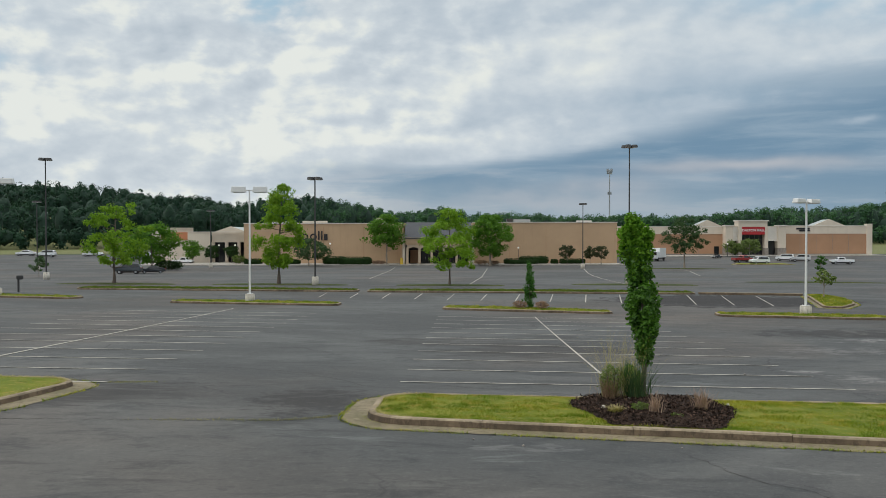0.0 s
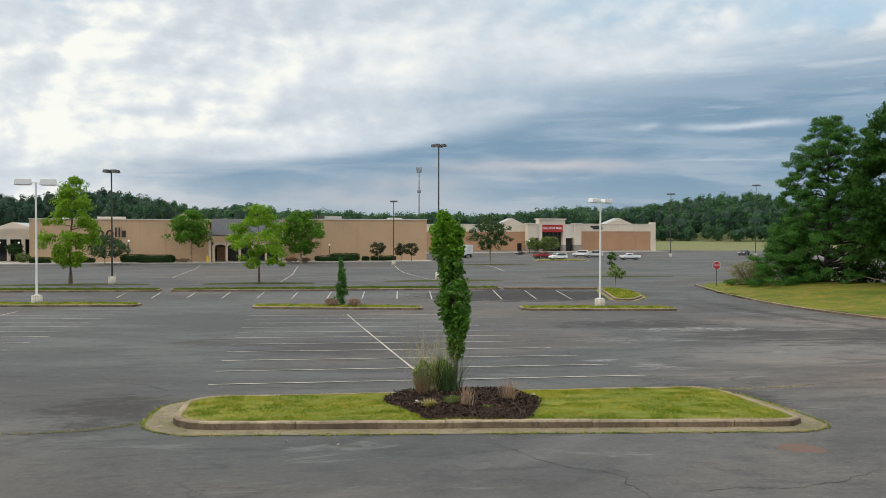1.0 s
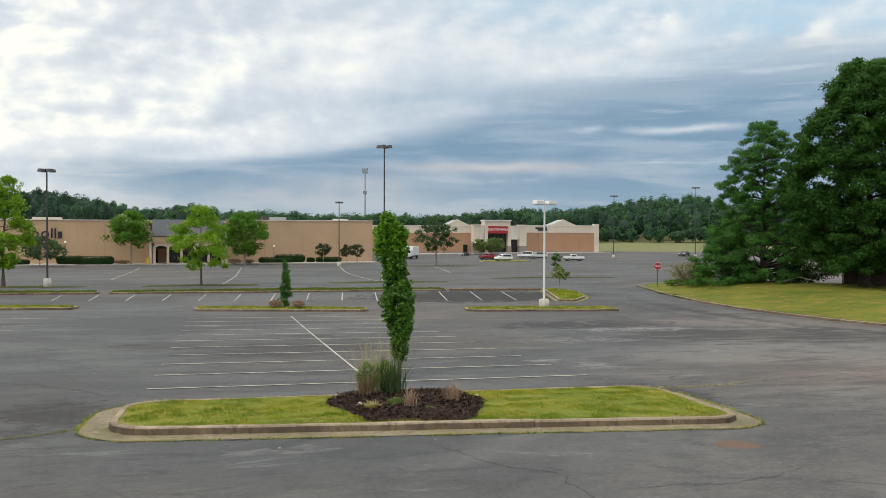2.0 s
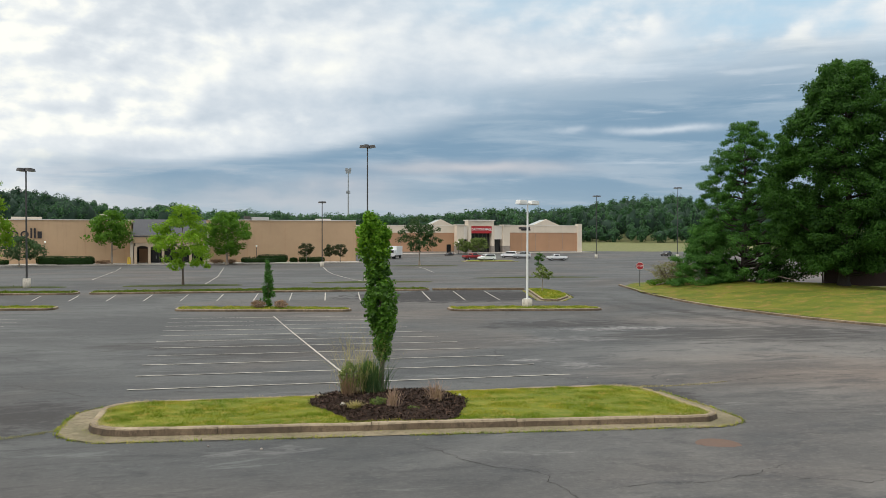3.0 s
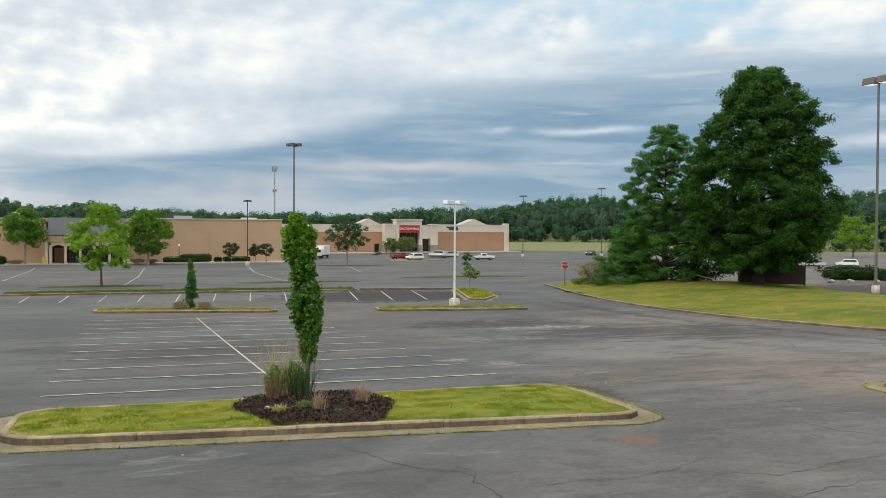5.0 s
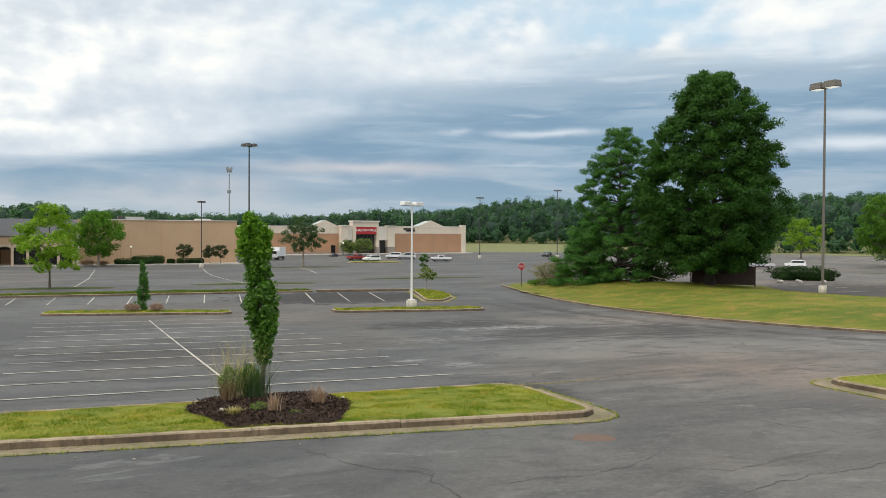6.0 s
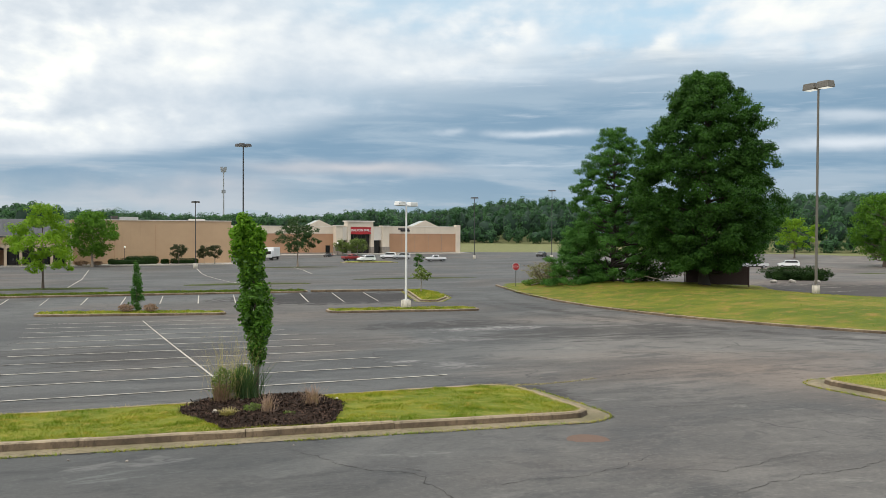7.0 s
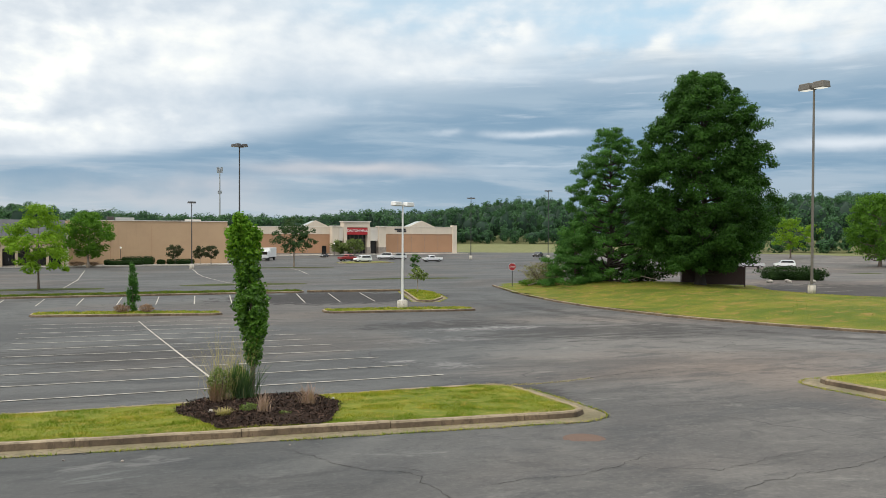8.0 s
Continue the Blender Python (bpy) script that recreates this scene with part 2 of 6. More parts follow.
    for middle, half, share in ((0.9, 0.8, 0.5), (4.0, 1.0, 0.75), (6.6, 0.7, 0.45), (11.5, 1.3, 0.3)):
        lane = k.step(k.math("ABSOLUTE", k.math("SUBTRACT", bow, middle)), half, half * 0.3)
        lane = k.math("MULTIPLY", lane, k.step(py, 66.0, 50.0))
        lane = k.math("MULTIPLY", lane, k.math("MULTIPLY", k.step(smear, 0.36, 0.56), share))
        tone = k.mix(lane, tone, (0.050, 0.047, 0.048))
        dull = k.math("MAXIMUM", dull, lane)
    for spot, share in ((worn(20.5, 41.0, 6.5, 3.0, blot, 0.55, 0.70), 0.7), (worn(-3.0, 19.6, 1.9, 2.8, mottle, 0.55, 0.72), 0.75), (worn(11.8, 18.8, 1.8, 2.6, mottle, 0.55, 0.70), 0.75),
                        (worn(22.6, 65.6, 9.0, 6.6, blot, 0.46, 0.56), 0.92), (worn(63.0, 47.0, 14.0, 12.0, blot, 0.44, 0.60), 0.75), (worn(4.0, 33.0, 8.0, 8.0, smear, 0.60, 0.74), 0.5),
                        (worn(26.0, 34.0, 10.0, 5.0, drag, 0.58, 0.70), 0.6), (worn(-10.0, 20.5, 5.0, 3.0, drag, 0.58, 0.72), 0.6)):
        spot = k.math("MULTIPLY", spot, share)
        tone = k.mix(spot, tone, (0.038, 0.036, 0.037))
        dull = k.math("MAXIMUM", dull, spot)
    flake = k.noise(k.place(p, scale=(0.55, 1.2, 1), shift=(4, 1, 0)), 2.6, 8, 0.68, 0.9)
    for x, y, w, d, share in ((21.8, 37.7, 6.0, 1.7, 0.8), (13.0, 24.9, 1.3, 1.8, 0.55), (11.9, 26.4, 0.9, 0.7, 0.8), (1.6, 14.9, 1.6, 0.5, 0.28), (16.5, 33.0, 5.0, 2.0, 0.4)):
        tone = k.mix(k.math("MULTIPLY", worn(x, y, w, d, flake, 0.62, 0.78), share), tone, (0.25, 0.245, 0.24))
    # cracks
    web = k.add("ShaderNodeTexVoronoi", feature="DISTANCE_TO_EDGE")
    bent = k.add("ShaderNodeVectorMath", operation="ADD")
    wob = k.add("ShaderNodeTexNoise")
    k.put(wob.inputs["Vector"], p)
    wob.inputs["Scale"].default_value = 1.2
    k.put(bent.inputs[0], p)
    k.put(bent.inputs[1], wob.outputs["Color"])
    k.put(web.inputs["Vector"], k.place(bent.outputs[0], scale=(1, 1, 0)))
    web.inputs["Scale"].default_value = 0.17
    crack = k.math("MULTIPLY", k.step(web.outputs["Distance"], 0.0055, 0.0015), k.step(k.noise(p, 0.13, 2), 0.48, 0.58))
    tone = k.mix(k.math("MULTIPLY", crack, 0.75), tone, (0.03, 0.03, 0.032))
    tone = k.mix(k.math("MULTIPLY", k.step(grit, 0.45, 0.8), 0.25), tone, (0.24, 0.22, 0.19))
    k.put(k.shader["Base Color"], tone)
    k.put(k.shader["Roughness"], k.math("ADD", 0.62, k.math("MULTIPLY", smear, 0.3)))
    k.put(k.shader["Specular IOR Level"], k.math("SUBTRACT", 0.35, k.math("MULTIPLY", dull, 0.28)))
    k.put(k.shader["Normal"], k.bump(k.math("SUBTRACT", grit, k.math("MULTIPLY", crack, 2.0)), 0.35, 0.006))
    return m


def lawn_material(name, a, b, dry, spread=0.55, tufts=4.5, dryness=0.6):
    m, k = material(name)
    p = k.world
    patch, tuft, blade = k.noise(p, spread, 6, 0.65), k.noise(p, tufts, 5, 0.68), k.noise(p, 55, 3)
    tone = k.mix(k.step(patch, 0.35, 0.65), a, b)
    tone = k.mix(k.math("MULTIPLY", k.step(tuft, 0.48, 0.68), dryness), tone, dry)
    tone = k.mix(k.math("MULTIPLY", blade, 0.35), tone, tuple(c * 0.5 for c in a))
    k.put(k.shader["Base Color"], tone)
    k.put(k.shader["Roughness"], 0.85)
    k.put(k.shader["Specular IOR Level"], 0.15)
    k.put(k.shader["Normal"], k.bump(k.math("ADD", tuft, blade), 0.7, 0.04))
    return m


def blade_material():
    m, k = material("grass_blades")
    island = k.add("ShaderNodeNewGeometry").outputs["Random Per Island"]
    patch, spot = k.noise(k.world, 0.8, 5, 0.65), k.noise(k.world, 3.2, 4, 0.6)
    tone = k.mix(k.step(patch, 0.40, 0.62), (0.15, 0.225, 0.013), (0.36, 0.36, 0.034))
    tone = k.mix(k.math("MULTIPLY", k.step(spot, 0.52, 0.68), 0.75), tone, (0.50, 0.38, 0.10))
    tone = k.mix(k.math("MULTIPLY", island, 0.28), tone, (0.10, 0.15, 0.012))
    k.put(k.shader["Base Color"], tone)
    k.put(k.shader["Roughness"], 0.6)
    k.put(k.shader["Specular IOR Level"], 0.15)
    return m


def paint_material(name="worn_line_paint", low=0.54, high=0.78):
    m, k = material(name)
    wear = k.noise(k.place(k.world, scale=(1, 1, 1)), 3.0, 6, 0.7)
    rub = k.noise(k.world, 0.25, 3)
    gone = k.step(k.math("ADD", k.math("MULTIPLY", wear, 0.7), k.math("MULTIPLY", rub, 0.5)), low, high)
    k.put(k.shader["Base Color"], k.mix(gone, (0.47, 0.445, 0.385), (0.15, 0.14, 0.125)))
    k.put(k.shader["Roughness"], 0.75)
    return m


def concrete_material(name, base, grime):
    m, k = material(name)
    p = k.world
    wide, spots, grit = k.noise(p, 0.9, 5, 0.65), k.noise(p, 6.0, 5, 0.7), k.noise(p, 70, 3)
    tone = k.mix(k.step(wide, 0.35, 0.68), base, grime)
    tone = k.mix(k.math("MULTIPLY", k.step(spots, 0.52, 0.68), 0.75), tone, tuple(c * 0.42 for c in base))
    run = k.noise(k.place(p, scale=(9.0, 9.0, 1.2)), 1.0, 6, 0.75)
    tone = k.mix(k.math("MULTIPLY", k.step(run, 0.48, 0.66), 0.6), tone, tuple(c * 0.5 for c in grime))
    pale = k.noise(k.place(p, shift=(3, 8, 1)), 2.3, 6, 0.7)
    tone = k.mix(k.math("MULTIPLY", k.step(pale, 0.56, 0.68), 0.5), tone, tuple(min(0.7, c * 1.45) for c in base))
    k.put(k.shader["Base Color"], tone)
    k.put(k.shader["Roughness"], 0.85)
    k.put(k.shader["Normal"], k.bump(k.math("ADD", spots, grit), 0.6, 0.012))
    return m


def mulch_material():
    m, k = material("bark_mulch")
    island = k.add("ShaderNodeNewGeometry").outputs["Random Per Island"]
    k.put(k.shader["Base Color"], k.mix(k.math("POWER", island, 3.0), (0.014, 0.010, 0.008), (0.130, 0.082, 0.062)))
    k.put(k.shader["Roughness"], 0.95)
    k.put(k.shader["Specular IOR Level"], 0.1)
    k.put(k.shader["Normal"], k.bump(k.noise(k.world, 30, 4), 0.6, 0.02))
    return m


def stucco_material(name, base, streaky=0.2):
    m, k = material(name)
    p = k.world
    wide, grit = k.noise(p, 0.16, 5, 0.6), k.noise(p, 35, 3)
    run = k.noise(k.place(p, scale=(1.6, 1.6, 0.12)), 1.0, 5, 0.65)
    tone = k.mix(k.step(wide, 0.3, 0.7), tuple(c * 0.93 for c in base), tuple(min(1, c * 1.06) for c in base))
    tone = k.mix(k.math("MULTIPLY", k.step(run, 0.52, 0.75), streaky), tone, tuple(c * 0.6 for c in base))
    k.put(k.shader["Base Color"], tone)
    k.put(k.shader["Roughness"], 0.85)
    k.put(k.shader["Normal"], k.bump(grit, 0.3, 0.01))
    return m


def glass_material(name, tint, rough=0.08):
    m, k = material(name)
    k.put(k.shader["Base Color"], tint)
    k.put(k.shader["Roughness"], k.math("ADD", rough, k.math("MULTIPLY", k.noise(k.world, 2.0, 3), 0.05)))
    k.put(k.shader["Specular IOR Level"], 0.7)
    return m


ASPHALT, PAINT, MULCH = asphalt_material(), paint_material(), mulch_material()
LAWN = lawn_material("lawn", (0.135, 0.185, 0.022), (0.235, 0.25, 0.032), (0.42, 0.31, 0.085))
FIELD = lawn_material("field_grass", (0.15, 0.17, 0.07), (0.21, 0.215, 0.095), (0.28, 0.25, 0.14))
BLADE = blade_material()
BANK_LAWN = lawn_material("bank_lawn", (0.100, 0.142, 0.016), (0.205, 0.205, 0.028), (0.38, 0.21, 0.08), 0.2, 0.9, 0.66)
EARTH = lawn_material("earth", (0.05, 0.075, 0.02), (0.08, 0.09, 0.03), (0.10, 0.08, 0.04))
# kerb faces: brown staining and their shade, both put into the colour
KERB = concrete_material("stained_shaded_kerb", (0.175, 0.125, 0.078), (0.068, 0.048, 0.030))
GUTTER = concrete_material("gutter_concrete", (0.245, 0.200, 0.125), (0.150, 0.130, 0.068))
KERB_TOP = concrete_material("worn_lit_kerb_top", (0.35, 0.28, 0.19), (0.22, 0.17, 0.11))
BASE = concrete_material("lamp_base_concrete", (0.58, 0.54, 0.47), (0.48, 0.44, 0.37))
WALK = concrete_material("sidewalk_concrete", (0.50, 0.46, 0.41), (0.40, 0.37, 0.33))
TAN = stucco_material("tan_stucco", (0.50, 0.345, 0.215))
TAN_DEEP = stucco_material("brown_brick_band", (0.42, 0.245, 0.145), 0.1)
CREAM = stucco_material("cream_stucco", (0.66, 0.58, 0.48))
SANDY = stucco_material("sandy_stucco", (0.55, 0.43, 0.31))
PALE = stucco_material("pale_stucco", (0.72, 0.68, 0.62), 0.1)
STONE = concrete_material("stone_plinth", (0.33, 0.29, 0.25), (0.24, 0.21, 0.19))
ORANGE = stucco_material("orange_stucco", (0.55, 0.22, 0.11), 0.1)
ROOF = plain("flat_roof_felt", (0.42, 0.42, 0.41), 0.9)
SLATE = plain("dark_standing_roof", (0.060, 0.063, 0.074), 0.6, 0, 0.6, 0.7, 6.0)
SKYLIGHT = plain("pale_gable_roof", (0.36, 0.40, 0.40), 0.6)
DARK = glass_material("dark_glazing", (0.02, 0.021, 0.024))
FRAME = plain("bronze_frame", (0.06, 0.05, 0.045), 0.5)
RED = plain("red_sign_panel", (0.42, 0.025, 0.03), 0.45, spread=0.05)
WHITE = plain("white_letter_plastic", (0.82, 0.82, 0.80), 0.4, spread=0.03)
BLACKSIGN = plain("black_letter_plastic", (0.025, 0.022, 0.025), 0.4)
POLE_WHITE = plain("white_pole_paint", (0.74, 0.74, 0.72), 0.45, 0.0, 0.08)
POLE_DARK = plain("dark_pole_paint", (0.055, 0.054, 0.054), 0.5, 0.2, 0.2)
POLE_BRONZE = plain("bronze_pole_paint", (0.17, 0.155, 0.135), 0.5, 0.3, 0.2)
GALV = plain("galvanised_steel", (0.42, 0.43, 0.44), 0.45, 0.7, 0.12)
BARK = plain("grey_brown_bark", (0.13, 0.10, 0.08), 0.9, 0, 0.4, 3.0, 25.0, 0.6, 0.02)
DARKBARK = plain("dark_furrowed_bark", (0.045, 0.037, 0.030), 0.9, 0, 0.4, 3.0, 25.0, 0.6, 0.02)
PALEBARK = plain("pale_smooth_bark", (0.30, 0.25, 0.20), 0.85, 0, 0.3, 5.0, 30.0, 0.4, 0.01)
LEAF_COLUMN = leaf_material("hornbeam_leaves", (0.012, 0.046, 0.006), (0.112, 0.25, 0.026), 0.26, 0.65, 1.5, 0.3, 0.45)
# tip leaves: sunlight on the crown's top put into a paler colour
LEAF_TIP = leaf_material("sunlit_tip_leaves", (0.07, 0.17, 0.014), (0.22, 0.40, 0.035), 0.4)
LEAF_FRESH = leaf_material("fresh_leaves", (0.085, 0.18, 0.014), (0.25, 0.385, 0.035), 0.42)
LEAF_MID = leaf_material("mid_green_leaves", (0.035, 0.095, 0.012), (0.13, 0.26, 0.03))
LEAF_DARK = leaf_material("dark_maple_leaves", (0.005, 0.024, 0.005), (0.062, 0.155, 0.024), 0.28, 0.6, 0.35)
LEAF_CEDAR = leaf_material("cedar_needles", (0.018, 0.066, 0.014), (0.095, 0.225, 0.042), 0.30)
# far leaves are bluer: the haze of distance is put into their colour
LEAF_WOOD = leaf_material("hazed_wood_leaves", (0.024, 0.064, 0.036), (0.072, 0.158, 0.064), 0.18, 0.25, 0.10)
LEAF_WOOD_WEST = leaf_material("far_west_wood_leaves", (0.013, 0.037, 0.027), (0.036, 0.080, 0.044), 0.12, 0.25, 0.10)
LEAF_HEDGE = leaf_material("hedge_leaves", (0.012, 0.032, 0.010), (0.035, 0.075, 0.018), 0.2)
LEAF_CRAPE = leaf_material("bronze_green_leaves", (0.030, 0.038, 0.020), (0.075, 0.085, 0.040), 0.2)
LEAF_DRY = leaf_material("dry_twigs", (0.19, 0.115, 0.085), (0.40, 0.27, 0.20), 0.2)
LEAF_TWIG = leaf_material("pinkish_twigs", (0.24, 0.15, 0.12), (0.46, 0.33, 0.27), 0.2)
LEAF_STRAW = leaf_material("straw_seed_heads", (0.30, 0.25, 0.12), (0.50, 0.42, 0.22), 0.3)
LEAF_GREY = leaf_material("grey_green_leaves", (0.030, 0.065, 0.030), (0.10, 0.155, 0.075), 0.3)
LEAF_GREYER = leaf_material("dull_green_leaves", (0.018, 0.045, 0.018), (0.075, 0.125, 0.048), 0.25)
LEAF_FADED = leaf_material("fading_cut_leaves", (0.10, 0.105, 0.04), (0.33, 0.30, 0.17), 0.3)
LEAF_MEDIAN = leaf_material("rough_median_grass", (0.055, 0.085, 0.014), (0.165, 0.215, 0.030), 0.3)
LEAF_OLIVE = leaf_material("olive_leaves", (0.06, 0.10, 0.03), (0.20, 0.25, 0.08), 0.3)


# ---------------------------------------------------------------- ground shape
def ease(v):
    v = min(max(v, 0.0), 1.0)
    return v * v * (3 - 2 * v)


def ground(x, y):
    """Height of the ground: the near lot falls gently away, the far lot lies level, the bank in the east stands higher."""
    r = math.hypot(x, y)
    slope = 3.4 + 0.016 * x + 0.0325 * y
    level = 5.3 + 0.7 * ease((r - 90) / 60) - 0.6 * ease((r - 175) / 60) - 0.5 * ease((x - 40) / 16) * (1 - ease((y - 72) / 20))
    if slope - level > 8:
        return 5 - level
    return 5 + 0.25 * math.log(math.exp(-slope / 0.25) + math.exp(-level / 0.25))


# ---------------------------------------------------------------- mesh helpers
def mesh(name, verts, faces, mat, smooth=False):
    me = bpy.data.meshes.new(name)
    me.from_pydata([tuple(v) for v in verts], [], [tuple(f) for f in faces])
    me.materials.append(mat)
    if smooth:
        me.polygons.foreach_set("use_smooth", [True] * len(me.polygons))
    me.update()
    return me


def quick(name, verts, faces, mat, smooth=False):
    """A large mesh from arrays of corners and of faces with equally many corners."""
    verts, faces = np.asarray(verts, np.float32), np.asarray(faces, np.int32)
    me = bpy.data.meshes.new(name)
    me.vertices.add(len(verts))
    me.vertices.foreach_set("co", verts.ravel())
    size = faces.shape[1]
    me.loops.add(faces.size)
    me.loops.foreach_set("vertex_index", faces.ravel())
    me.polygons.add(len(faces))
    me.polygons.foreach_set("loop_start", np.arange(0, faces.size, size, dtype=np.int32))
    me.polygons.foreach_set("loop_total", np.full(len(faces), size, np.int32))
    if smooth:
        me.polygons.foreach_set("use_smooth", np.ones(len(faces), bool))
    me.materials.append(mat)
    me.update(calc_edges=True)
    return me


def part(name, data, mat, parent, label="", smooth=False):
    """Links a bmesh or a mesh as one mesh object under a thing or a part."""
    if isinstance(data, bmesh.types.BMesh):
        me = bpy.data.meshes.new(name)
        data.to_mesh(me)
        data.free()
        me.materials.append(mat)
        if smooth:
            me.polygons.foreach_set("use_smooth", [True] * len(me.polygons))
        data = me
    ob = new(name, data)
    ob.parent = parent
    return tagged(ob, label)


def thing(name, x, y, turn=0.0, label="", category="", group="", kind="", z=None):
    ob = new(name)
    ob.empty_display_size = 0.2
    ob.matrix_basis = pose(x, y, ground(x, y) if z is None else z, 0, 0, turn)
    return tagged(ob, label, category, group, kind)


def box(bm, x, y, z, w, d, h, bevel=0.0, turn=0.0):
    """A block w by d by h on the height z, its middle at x, y."""
    m = pose(x, y, z + h / 2, 0, 0, turn) @ Matrix.Diagonal((w, d, h, 1))
    made = bmesh.ops.create_cube(bm, size=1, matrix=m)["verts"]
    if bevel:
        edges = list({e for v in made for e in v.link_edges})
        bmesh.ops.bevel(bm, geom=edges, offset=bevel, segments=2, affect="EDGES", profile=0.5)
    return bm


def block(x, y, z, w, d, h, bevel=0.0, turn=0.0):
    return box(bmesh.new(), x, y, z, w, d, h, bevel, turn)


def tube(bm, a, b, ra, rb, sides=10, caps=True):
    """A tapered round bar from a to b."""
    a, b = Vector(a), Vector(b)
    q = (b - a).to_track_quat("Z", "Y").to_matrix()
    rings = []
    for c, r in ((a, ra), (b, rb)):
        rings.append([bm.verts.new(c + q @ Vector((r * math.cos(2 * math.pi * i / sides), r * math.sin(2 * math.pi * i / sides), 0))) for i in range(sides)])
    for i in range(sides):
        j = (i + 1) % sides
        bm.faces.new((rings[0][i], rings[0][j], rings[1][j], rings[1][i]))
    if caps:
        bm.faces.new(rings[0][::-1])
        bm.faces.new(rings[1])
    return bm


def rounded(corners, radii, steps=7):
    """A plan outline with rounded corners, counter-clockwise."""
    out = []
    for i, (c, r) in enumerate(zip(corners, radii)):
        c, a, b = Vector(c), Vector(corners[i - 1]), Vector(corners[(i + 1) % len(corners)])
        u, v = (a - c).normalized(), (b - c).normalized()
        half = math.acos(max(-1, min(1, u.dot(v)))) / 2
        reach = r / math.tan(half)
        mid = c + (u + v).normalized() * (r / math.sin(half))
        p, q = c + u * reach - mid, c + v * reach - mid
        for k in range(steps + 1):
            w = p.lerp(q, k / steps)
            out.append(tuple(mid + w.normalized() * r))
    return out


def densify(points, step, closed=True):
    out = []
    for i in range(len(points) if closed else len(points) - 1):
        a, b = Vector(points[i]), Vector(points[(i + 1) % len(points)])
        count = max(1, int((b - a).length / step))
        out += [tuple(a.lerp(b, k / count)) for k in range(count)]
    return out if closed else out + [tuple(points[-1])]


def inset(points, by):
    """The outline moved inward (counter-clockwise outlines)."""
    out = []
    for i, p in enumerate(points):
        a, b = Vector(points[i - 1]), Vector(points[(i + 1) % len(points)])
        along = (b - a).normalized()
        out.append((p[0] - along.y * by, p[1] + along.x * by))
    return out


def splay(points, by):
    """As inset, but reaching further at the east and west ends."""
    out = []
    for (x, y), (a, b) in zip(points, inset(points, by)):
        f = 1 + 0.25 * abs(a - x) / max(abs(by), 1e-6)
        out.append((x + (a - x) * f, y + (b - y) * f))
    return out


def inside(points, x, y):
    hit = False
    for i in range(len(points)):
        (ax, ay), (bx, by) = points[i - 1], points[i]
        if (ay > y) != (by > y) and x < (bx - ax) * (y - ay) / (by - ay) + ax:
            hit = not hit
    return hit


# ---------------------------------------------------------------- ground, lot
def ring_sheet(name, mat, radii, lift, far=False):
    """A sheet round the viewpoint that follows the ground, finer near by."""
    sides = 120
    verts = [(0, 0, ground(0, 0) + lift)]
    for r in radii:
        for i in range(sides):
            a = 2 * math.pi * i / sides
            x, y = r * math.sin(a), r * math.cos(a)
            verts.append((x, y, ground(x, y) + lift))
    faces = [(0, 1 + (i + 1) % sides, 1 + i) for i in range(sides)]
    for k in range(len(radii) - 1):
        p, q = 1 + k * sides, 1 + (k + 1) * sides
        faces += [(p + i, p + (i + 1) % sides, q + (i + 1) % sides, q + i) for i in range(sides)]
    return new(name, mesh(name, verts, faces, mat, True))


tagged(ring_sheet("ground", EARTH, [4 * 1.13 ** k for k in range(56)], -0.06), "rough grass and bare earth round the car park", "ground", kind="structure")


def lot_sheet(name, mat, outline, lift, step):
    """A paved or grassed sheet over a plan outline that follows the ground."""
    bm = bmesh.new()
    xs, ys = [p[0] for p in outline], [p[1] for p in outline]
    nx, ny = int((max(xs) - min(xs)) / step) + 1, int((max(ys) - min(ys)) / step) + 1
    grid = {}
    for i in range(nx + 1):
        for j in range(ny + 1):
            x, y = min(xs) + i * step, min(ys) + j * step
            grid[i, j] = bm.verts.new((x, y, ground(x, y) + lift))
    for i in range(nx):
        for j in range(ny):
            x, y = min(xs) + (i + 0.5) * step, min(ys) + (j + 0.5) * step
            if inside(outline, x, y):
                bm.faces.new((grid[i, j], grid[i + 1, j], grid[i + 1, j + 1], grid[i, j + 1]))
    bmesh.ops.delete(bm, geom=[v for v in bm.verts if not v.link_faces], context="VERTS")
    ob = part(name, bm, mat, None, smooth=True)
    return ob


lot = lot_sheet("parking_lot", ASPHALT, [(-130, -40), (130, -40), (190, 60), (205, 190), (118, 224), (-130, 224)], 0.0, 2.0)
tagged(lot, "weathered grey asphalt car park with stains and cracks", "car park", kind="structure")


def stripe(x0, y0, x1, y1, width=0.11, paint=None):
    """A painted line that lies on the asphalt."""
    a, b = Vector((x0, y0)), Vector((x1, y1))
    side = Vector((-(b - a).y, (b - a).x)).normalized() * width / 2
    count = max(1, int((b - a).length / 2))
    verts, faces = [], []
    for k in range(count + 1):
        p = a.lerp(b, k / count)
        for q in (p + side, p - side):
            verts.append((q.x, q.y, ground(q.x, q.y) + 0.016))
    faces = [(2 * k, 2 * k + 1, 2 * k + 3, 2 * k + 2) for k in range(count)]
    part("stripe", mesh("stripe", verts, faces, paint or PAINT), PAINT, lot)


